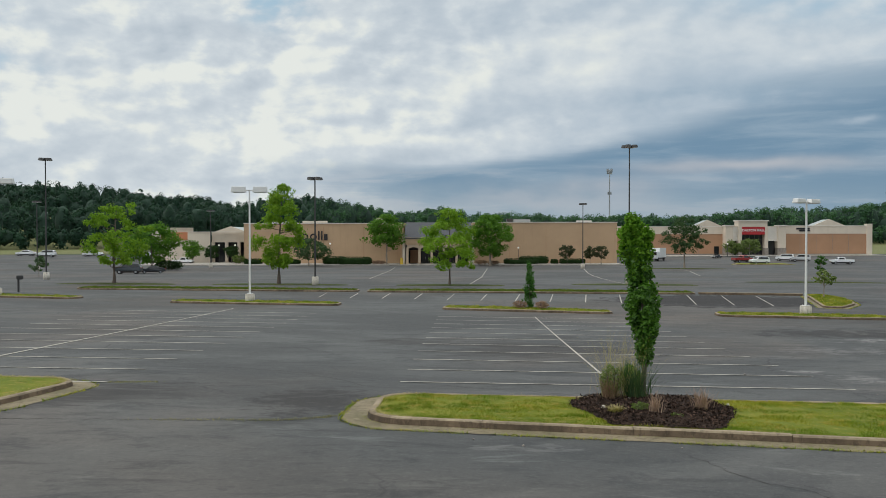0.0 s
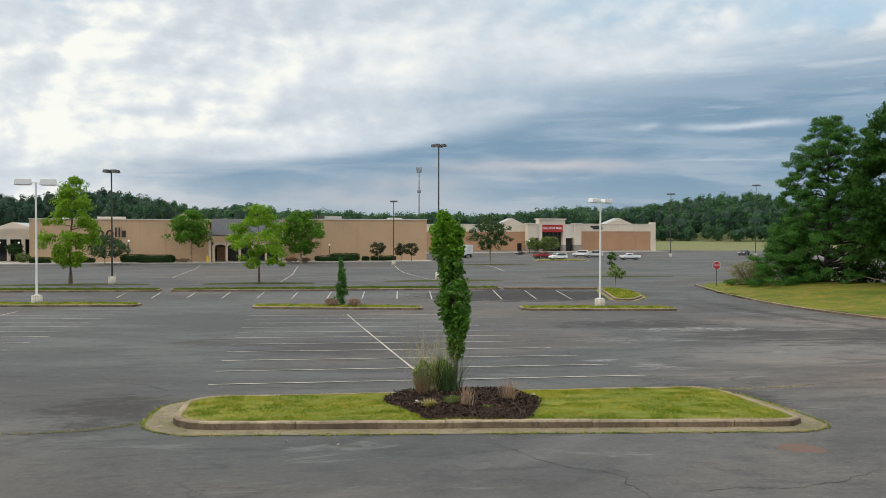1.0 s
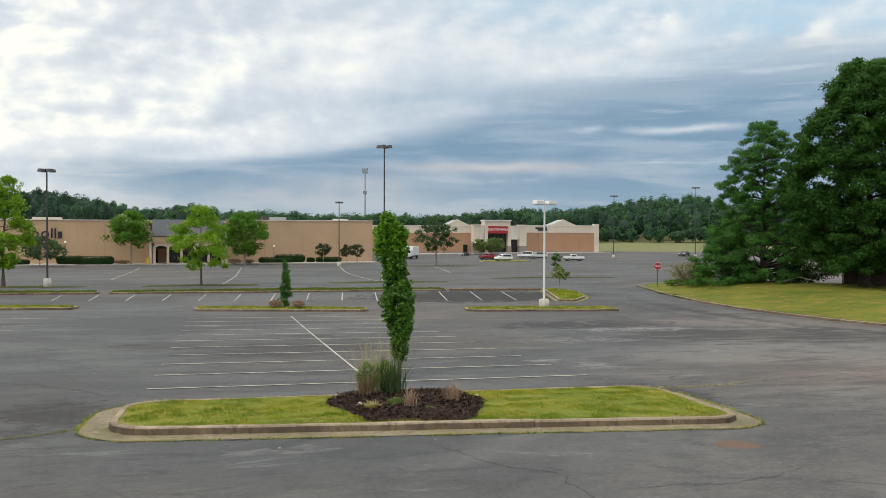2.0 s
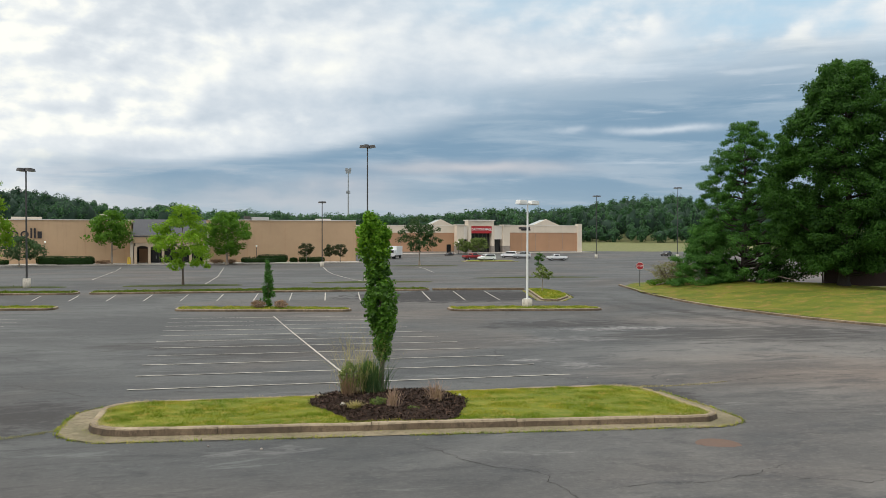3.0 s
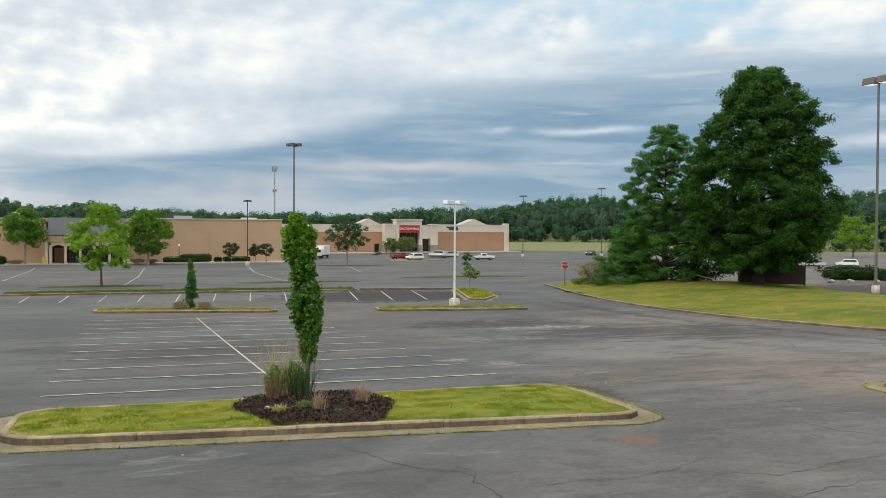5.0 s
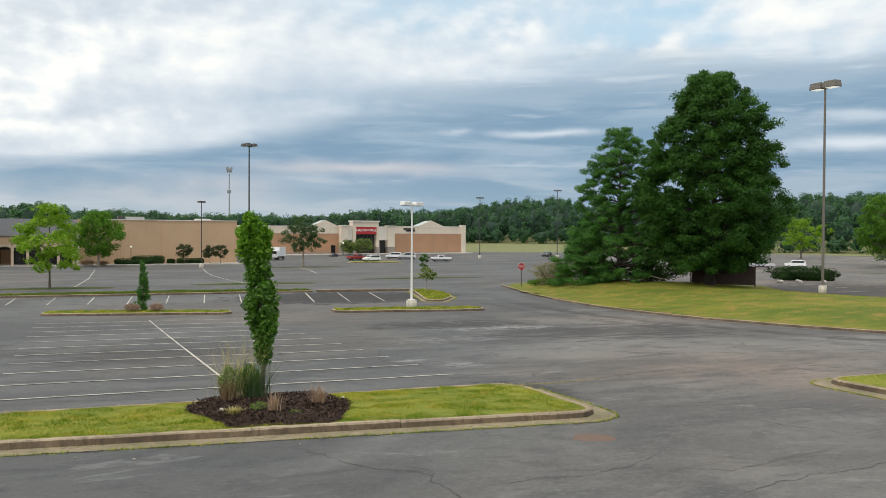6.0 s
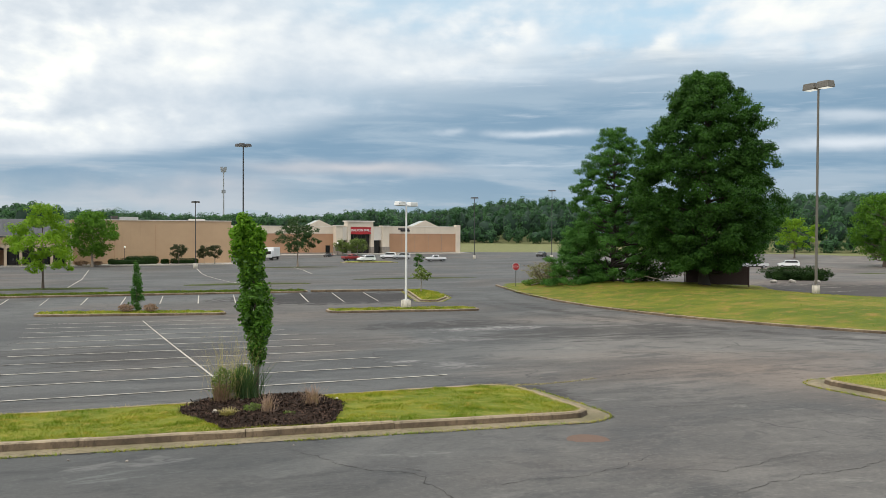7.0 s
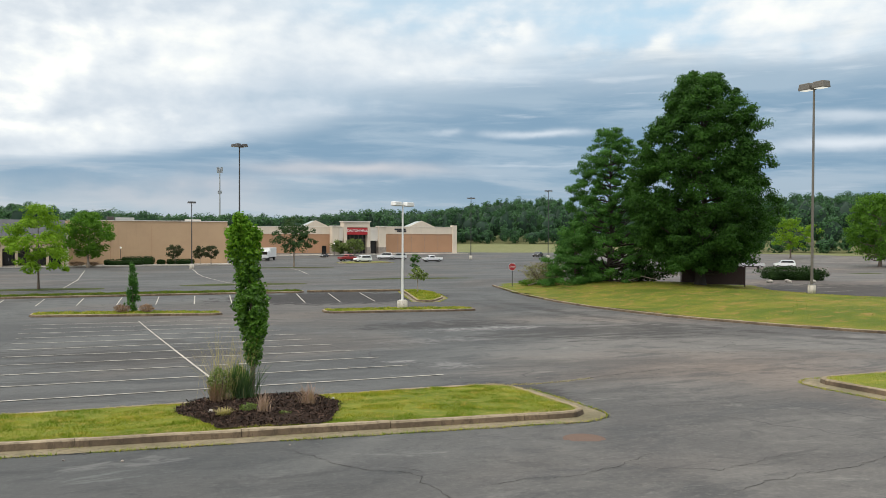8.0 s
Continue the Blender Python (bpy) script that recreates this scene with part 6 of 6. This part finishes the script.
# store front planting
for x0, x1, y, h in ((-22.9, -18.4, 162.6, 1.5), (-19.8, -13.2, 160.9, 1.45), (-33, -27.5, 163.0, 0.9), (12.8, 19.6, 162.9, 1.05), (16.0, 21.7, 164.4, 1.5), (22.3, 23.6, 164.3, 0.8), (24.0, 29.0, 164.3, 0.95), (-38.5, -35.0, 163.0, 1.0)):
    home = thing("hedge", (x0 + x1) / 2, y, 0, "clipped dark green hedge along the store wall", "hedge", "hedges along the store", z=ground((x0 + x1) / 2, y) + 0.17)
    w = x1 - x0
    part("hedge_mass", block(0, 0, 0, w - 0.4, 1.0, h - 0.2, 0.35), LEAF_HEDGE, home)
    r2 = np.random.default_rng(int(abs(x0 * 10)))
    pts = r2.uniform(-1, 1, (1500, 3))
    pts /= (np.abs(pts) ** 4.5).sum(axis=1, keepdims=True) ** (1 / 4.5)
    pts = pts * np.array([w / 2, 0.62, h / 2]) + np.array([0, 0, h / 2])
    pts += r2.normal(size=pts.shape) * 0.05
    v, f = leaf_quads(pts[pts[:, 2] > 0.05], 0.22, r2, 0.3)
    part("foliage", quick("foliage", v, f, LEAF_HEDGE), LEAF_HEDGE, home)
for x, y, h, w in ((25.1, 162.0, 4.1, 3.0), (29.6, 161.0, 3.9, 3.2), (31.6, 161.2, 3.9, 3.0)):
    tree("crape_myrtle", x, y, h, 1.5, w / 2, dome, 40, 30, 0.3, LEAF_CRAPE, PALEBARK, int(x), "small dark bronze-green flowering tree by the wall", group="small trees by the wall", clump=0.5, trunk=0.06)
for x, y, w, h in ((-11.8, 161.6, 3.4, 0.8), (8.0, 160.2, 3.0, 0.9), (10.6, 160.0, 2.4, 0.8)):
    shrub("reddish_shrub", x, y, w, 1.2, h, 700, 0.2, LEAF_DRY, int(abs(x) * 7), "low reddish-brown planting before the store", group="reddish planting", lift=0.16)
for x, y, w, h in ((-46.6, 169.3, 3.6, 2.8), (-42.6, 169.3, 3.6, 2.6)):
    tree("wing_tree", x, y, h + 1.2, 1.4, w / 2, dome, 40, 30, 0.35, LEAF_HEDGE, BARK, int(-x), "small dark round-headed tree at the wing entrance", group="trees at the wing entrance", clump=0.7)
shrub("clipped_shrub", -45.6, 139.0, 5.4, 2.2, 1.7, 1800, 0.28, LEAF_HEDGE, 53, "dark clipped shrub beneath the broad tree", lift=0.0)
shrub("clipped_shrub", -40.2, 165.5, 3.0, 2.0, 1.9, 1200, 0.25, LEAF_OLIVE, 51, "rounded olive shrub by the store corner", lift=0.1)
tree("wing_tree", -50.3, 168.5, 4.9, 1.5, 2.1, dome, 50, 30, 0.4, LEAF_MID, BARK, 52, "small green tree before the pale wing wall", clump=0.8)
for x, y, h, w in ((73.0, 205.0, 4.2, 3.8), (76.6, 203.5, 4.6, 5.6)):
    tree("entrance_tree", x, y, h, 1.0, w / 2, dome, 70, 34, 0.34, LEAF_OLIVE, PALEBARK, int(x), "low spreading pale green tree at the mall entrance", group="trees at the mall entrance", clump=0.8)

# east lot planting
tree("lot_tree", 151.0, 107.0, 14.5, 1.8, 7.0, dome, 260, 60, 0.42, LEAF_MID, BARK, 61, "broad green tree at the edge of the east lot", clump=1.15, limbs=50, ragged=1.3)
tree("lot_tree", 160.0, 104.0, 13.0, 2.0, 6.0, dome, 220, 60, 0.42, LEAF_MID, BARK, 64, "broad green tree at the edge of the east lot", clump=1.15, limbs=24, ragged=1.2)
tree("lot_tree", 168.0, 143.0, 10.4, 2.6, 4.8, dome, 110, 40, 0.42, LEAF_FRESH, BARK, 62, "open-crowned bright green tree in the east lot", clump=0.95, limbs=40, ragged=1.4)
home = thing("hedge", 75.3, 63.9, -38, "loose dark green hedge beside the east lot", "hedge", z=ground(75.3, 63.9))
part("hedge_mass", block(0.2, 0, 0, 5.4, 1.4, 1.0, 0.35), LEAF_HEDGE, home)
r2 = np.random.default_rng(8)
pts = r2.normal(size=(5000, 3))
pts /= (np.abs(pts) ** 3).sum(axis=1, keepdims=True) ** (1 / 3)
pts *= (0.9 + 0.5 * np.array([noise.noise((q[0] * 3.1, q[1] * 2.0, q[2] * 2.0)) for q in pts]))[:, None]
pts = pts * np.array([3.3, 1.0, 0.72]) + np.array([0.2, 0, 0.70]) + r2.normal(size=pts.shape) * 0.08
v, f = leaf_quads(pts[pts[:, 2] > 0.03], 0.2, r2, 0.3)
part("foliage", quick("foliage", v, f, LEAF_HEDGE), LEAF_HEDGE, home)
for x, y in ((70.5, 60.2), (72.6, 58.9), (68.2, 60.5)):
    rock(x, y, 0.45, 0.0, int(x), "pale boulder before the hedge", WALK)
# dark shrub added to stand for brush and the shade below the trees
shrub("dark_undergrowth", 51.6, 60.6, 6.5, 2.6, 1.9, 2600, 0.2, LEAF_HEDGE, 74, "dark undergrowth standing for brush and shade between the two large trees", lift=0.45, stems=12, turn=-42)
# fallen branches and brush at the tip of the bank
shrub("brush_pile", 45.8, 67.9, 6.2, 3.2, 2.5, 2600, 0.15, LEAF_FADED, 71, "heap of cut branches with fading leaves on the bank", "brush pile", lift=0.15, stems=26)
shrub("brush_pile", 45.0, 69.0, 3.6, 2.0, 0.75, 1500, 0.16, LEAF_MID, 72, "low heap of leafy cuttings on the bank", "brush pile", lift=0.12, stems=14)
shrub("young_shrub", 47.3, 70.4, 1.3, 1.1, 2.2, 300, 0.18, LEAF_FRESH, 73, "pale green young shrub on the bank tip", lift=0.1)
for x0, y0, x1, y1, rise in ((44.0, 68.5, 47.5, 66.5, 0.35), (45.0, 67.0, 48.6, 66.8, 0.35), (49.5, 60.4, 51.3, 58.2, 0.35), (50.0, 61.0, 51.8, 59.6, 0.35),
                             (47.4, 67.0, 43.6, 69.4, 1.55), (47.6, 66.4, 44.2, 68.4, 1.9), (47.0, 67.4, 44.0, 70.2, 1.05), (47.8, 66.8, 44.9, 68.0, 2.3), (47.2, 66.6, 43.9, 68.9, 0.75)):
    log = thing("fallen_branch", x0, y0, 0, "bare pale fallen branch on the bank", "branch", "fallen branches", z=ground(x0, y0) + bank_height(x0, y0) - 0.05)
    a, b, c = Vector((0, 0, 0.1)), Vector(((x1 - x0) * 0.5, (y1 - y0) * 0.5, 0.65 if rise < 0.4 else rise * 0.72)), Vector((x1 - x0, y1 - y0, rise))
    v, f = limb([a, b, c], [0.07, 0.055, 0.02], 6)
    part("wood", mesh("wood", v, f, PALEBARK), PALEBARK, log)
    if rise > 0.4:
        for k in range(5):
            p = b.lerp(c, 0.15 + 0.17 * k)
            v, f = limb([p, p + Vector((-0.35, 0.2 * (-1) ** k, 0.22 - 0.1 * (k % 3))), p + Vector((-0.75, 0.35 * (-1) ** k, 0.3 - 0.2 * (k % 3)))], [0.022, 0.014, 0.006], 5)
            part("twig", mesh("twig", v, f, PALEBARK), PALEBARK, log)
# timber enclosure behind the maple
FENCE = plain("red_brown_boards", (0.05, 0.028, 0.025), 0.75, spread=0.3)
screen = thing("screen_fence", 54.9, 56.6, math.degrees(math.atan2(-4.6, 5.9)), "dark red-brown board screen behind the maple", "fence", z=ground(54.9, 56.6) + 0.35)
for k in range(52):
    x = -4.9 + 0.17 * k
    if x < -1.6 or 0.1 < x < 0.45:
        continue
    part("board", block(x, 0, 0.05, 0.168, 0.03, 1.62 + 0.02 * math.sin(k * 3.1)), FENCE, screen)
for x in (-1.65, 0.05, 0.5, 3.9):
    part("post", block(x, 0.09, -0.3, 0.1, 0.1, 2.1, 0.01), FENCE, screen)
for z in (0.35, 1.35):
    part("rail", block(-0.8, 0.06, z, 1.7, 0.05, 0.09), FENCE, screen)
    part("rail", block(2.2, 0.06, z, 3.4, 0.05, 0.09), FENCE, screen)


# ---------------------------------------------------------------- cars
TYRE = plain("tyre_rubber", (0.018, 0.018, 0.019), 0.85)
RIM = plain("alloy_rim", (0.45, 0.45, 0.46), 0.35, 0.8)
TAIL = plain("red_lamp_plastic", (0.35, 0.02, 0.02), 0.3)
HEADLAMP = plain("clear_lamp_plastic", (0.75, 0.76, 0.78), 0.2)
CAR_GLASS = glass_material("car_glass", (0.015, 0.018, 0.02), 0.05)


def car_paint(name, tone):
    m = plain(name, tone, 0.32, 0.0, 0.04, 2.0, 200.0, 0.0)
    m.node_tree.nodes["Principled BSDF"].inputs["Coat Weight"].default_value = 0.6
    return m


PAINTS = {"white": car_paint("white_car_paint", (0.78, 0.79, 0.80)), "silver": car_paint("silver_car_paint", (0.50, 0.51, 0.52)),
          "red": car_paint("red_car_paint", (0.30, 0.022, 0.02)), "black": car_paint("black_car_paint", (0.018, 0.02, 0.024)), "green": car_paint("dark_car_paint", (0.03, 0.04, 0.045))}
# side outlines: length and height as shares; then the window band
CARS = {
    "suv": ((4.55, 1.9, 1.88), ((0, .30), (0, .52), (.03, .60), (.22, .66), (.35, .96), (.45, 1.0), (.85, .99), (.93, .92), (.99, .62), (1, .30)),
            ((.265, .68), (.365, .93), (.86, .93), (.92, .68))),
    "sedan": ((4.7, 1.82, 1.46), ((0, .30), (0, .48), (.03, .58), (.26, .66), (.40, .95), (.50, 1.0), (.68, .98), (.84, .70), (.97, .66), (1, .50), (1, .30)),
              ((.315, .68), (.42, .93), (.67, .93), (.79, .70))),
    "pickup": ((5.5, 1.95, 1.80), ((0, .32), (0, .55), (.02, .62), (.24, .66), (.33, .95), (.38, 1.0), (.55, 1.0), (.60, .92), (.61, .66), (.99, .66), (1, .32)),
               ((.275, .68), (.345, .93), (.555, .93), (.575, .68))),
}


def car(style, tone, x, y, turn, label, category="car", scale=1.0):
    (length, width, height), side, band_points = CARS[style]
    length, width, height = length * scale, width * scale, height * scale
    home = thing("parked_" + ("pickup" if style == "pickup" else "car"), x, y, turn, label, category, "parked vehicles")
    paint = PAINTS[tone]

    def half(z):
        return width / 2 * (1 - 0.20 * max(0.0, z / height - 0.62) / 0.38)

    verts, faces, count = [], [], len(side)
    for s in (-1, 1):
        verts += [(length * (u - 0.5), s * half(height * w), height * w) for u, w in side]
    faces = [tuple(range(count)), tuple(range(count, 2 * count))[::-1]]
    faces += [(i, count + i, count + (i + 1) % count, (i + 1) % count) for i in range(count)]
    bm = bmesh.new()
    for v in verts:
        bm.verts.new(v)
    bm.verts.ensure_lookup_table()
    for f in faces:
        bm.faces.new([bm.verts[i] for i in f])
    bmesh.ops.recalc_face_normals(bm, faces=bm.faces)
    bmesh.ops.bevel(bm, geom=list(bm.edges), offset=0.035, segments=2, affect="EDGES", profile=0.6)
    body = part("body", bm, paint, home, smooth=False)
    for s in (-1, 1):
        pts = [(length * (u - 0.5), s * (half(height * w) + 0.012), height * w) for u, w in band_points]
        inner = [(a, b - s * 0.03, c) for a, b, c in pts]
        f = [(0, 1, 2, 3), (4, 5, 6, 7)] + [(i, (i + 1) % 4, 4 + (i + 1) % 4, 4 + i) for i in range(4)]
        part("side_window", mesh("side_window", pts + inner, f, CAR_GLASS), CAR_GLASS, home, "dark side glass")
        part("mirror", block(length * (band_points[0][0] + 0.02 - 0.5), s * (width / 2 + 0.08), height * 0.68, 0.12, 0.18, 0.13, 0.03), paint, home)
    for k0, name in ((next(i for i in range(count - 1) if side[i][1] < 0.7 <= side[i + 1][1] or (side[i][1] <= 0.7 and side[i + 1][1] > 0.9)), "windscreen"),
                     (next(i for i in range(count - 1, 0, -1) if side[i][1] < 0.75 <= side[i - 1][1]) - 1, "rear_window")):
        (u0, w0), (u1, w1) = side[k0], side[k0 + 1]
        nx, nz = (w1 - w0) * height, -(u1 - u0) * length
        l = math.hypot(nx, nz) or 1
        nx, nz = -nx / l * 0.012, -nz / l * 0.012
        pts = []
        for f in (0.12, 0.88):
            u, w = u0 + (u1 - u0) * f, w0 + (w1 - w0) * f
            for s in (-0.86, 0.86):
                pts.append((length * (u - 0.5) + nx, s * half(height * w), height * w + nz))
        part(name, mesh(name, pts, [(0, 1, 3, 2)], CAR_GLASS), CAR_GLASS, home)
    for u in (0.18, 0.80):
        for s in (-1, 1):
            r = 0.185 * height + 0.02
            c = Vector((length * (u - 0.5), s * (width / 2 - 0.10), r))
            bm = bmesh.new()
            tube(bm, c - Vector((0, 0.13 * s, 0)), c + Vector((0, 0.12 * s, 0)), r, r, 20)
            bmesh.ops.bevel(bm, geom=[e for e in bm.edges if abs(e.verts[0].co.y - e.verts[1].co.y) < 1e-4], offset=0.03, segments=2, affect="EDGES", profile=0.5)
            wheel = part("tyre", bm, TYRE, home)
            part("rim", tube(bmesh.new(), c + Vector((0, 0.08 * s, 0)), c + Vector((0, 0.135 * s, 0)), r * 0.62, r * 0.55, 12), RIM, wheel)
    for s in (-1, 1):
        part("headlamp", block(-length * 0.495, s * width * 0.37, height * 0.47, 0.10, 0.36, 0.14, 0.03), HEADLAMP, home, "clear headlamp")
        part("tail_lamp", block(length * 0.492, s * width * 0.42, height * 0.50, 0.08, 0.2, 0.22, 0.03), TAIL, home, "red tail lamp")
    part("bumper", block(-length * 0.5, 0, height * 0.24, 0.14, width * 0.9, 0.22, 0.05), FRAME, home)
    part("bumper", block(length * 0.5, 0, height * 0.24, 0.14, width * 0.9, 0.22, 0.05), FRAME, home)
    part("underbody", block(0, 0, 0.2, length * 0.86, width * 0.8, 0.28), FRAME, home)
    return home


car("pickup", "red", 64.3, 174.5, 196, "dark red pickup parked before the mall", "pickup", 0.84)
car("suv", "white", 63.9, 164.4, 12, "white compact SUV parked near the mall", scale=0.84)
car("suv", "white", 75.4, 179.5, -30, "white SUV parked near the mall", scale=0.85)
car("suv", "silver", 77.6, 176.6, -22, "silver SUV parked beside a white one", scale=0.85)
car("pickup", "white", 80.3, 164.2, -8, "white pickup truck parked in the open lot", "pickup", 0.8)
car("sedan", "black", 117.4, 178.5, 40, "dark car parked by the far lamp", scale=0.9)
car("sedan", "black", 66.0, 195.9, 30, "small dark vehicle on the mall drive", scale=0.55)
car("suv", "green", -46.2, 122.9, 8, "dark green-black SUV parked in the west lot", scale=0.82)
car("sedan", "black", -43.4, 125.0, 20, "black car parked beside the dark SUV", scale=0.78)
car("pickup", "white", -52.0, 167.5, 178, "white pickup truck before the mall wing", "pickup", 0.76)
car("suv", "white", -95.3, 200.5, 10, "white SUV far across the west lot", scale=0.95)
car("sedan", "white", -87.0, 207.5, 0, "white car far across the west lot")
car("sedan", "black", -77.5, 204.0, 4, "black car far across the west lot")
car("sedan", "white", -71.0, 199.5, 4, "white car far across the west lot")
car("sedan", "white", -106.0, 212.0, 4, "white car far across the west lot")
car("suv", "white", 126.8, 109.2, -42, "white SUV parked in the east lot", scale=0.82)
car("sedan", "silver", 120.6, 111.5, -36, "silver car parked beside the white SUV")
# box van behind the slim tree
van = thing("box_van", 48.6, 184.0, 58, "white box van parked between the store and the mall", "van", "parked vehicles")
part("cargo_box", block(0.9, 0, 0.75, 4.6, 2.2, 2.1, 0.06), PAINTS["white"], van)
part("cab", block(-2.2, 0, 0.5, 1.6, 2.0, 1.7, 0.2), PAINTS["white"], van)
part("windscreen", block(-2.95, 0, 1.35, 0.2, 1.7, 0.65, 0.04), CAR_GLASS, van)
for u in (-2.1, 2.0):
    for s in (-1, 1):
        part("tyre", tube(bmesh.new(), (u, s * 0.75, 0.42), (u, s * 1.02, 0.42), 0.42, 0.42, 18), TYRE, van)
part("chassis", block(0, 0, 0.4, 5.6, 0.9, 0.3), FRAME, van)


# ---------------------------------------------------------------- small things
tower = thing("mast", 96.8, 470, 0, "slim grey lattice mast with antennas behind the mall", "mast", z=-2)
bm = bmesh.new()
tube(bm, (0, 0, 0), (0, 0, 43.6), 0.55, 0.3, 10)
part("shaft", bm, GALV, tower)
for z, w in ((42.6, 1.5), (41.2, 1.3), (29.5, 0.9)):
    for k in range(6):
        a = k * math.pi / 3
        part("antenna", block(w * math.cos(a), w * math.sin(a), z, 0.45, 0.25, 1.7), GALV, tower)
mailbox = thing("post_box", -37.2, 73.0, 20, "dark box on a post at the lot's edge", "post box")
part("post", block(0, 0, -0.1, 0.16, 0.16, 1.35, 0.02), POLE_DARK, mailbox)
part("box", block(0.12, 0, 1.1, 0.55, 0.35, 0.38, 0.08), POLE_DARK, mailbox)
pot = thing("yellow_bollard", -7.4, 161.5, 0, "yellow painted bollard by the store entrance", "bollard", z=ground(-7.4, 161.5) + 0.17)
part("post", tube(bmesh.new(), (0, 0, 0), (0, 0, 1.25), 0.32, 0.28, 14), plain("yellow_paint", (0.62, 0.42, 0.05), 0.5), pot)
cover = thing("manhole_cover", 9.9, 13.15, 0, "rusty round manhole cover set in the asphalt", "manhole cover")
RUST = plain("rusty_iron", (0.135, 0.085, 0.062), 0.8, 0.2, 0.35, 8, 60, 0.5, 0.01)
part("frame", tube(bmesh.new(), (0, 0, -0.04), (0, 0, 0.004), 0.42, 0.42, 28), RUST, cover)
part("lid", tube(bmesh.new(), (0, 0, -0.02), (0, 0, 0.008), 0.34, 0.34, 28), RUST, cover)
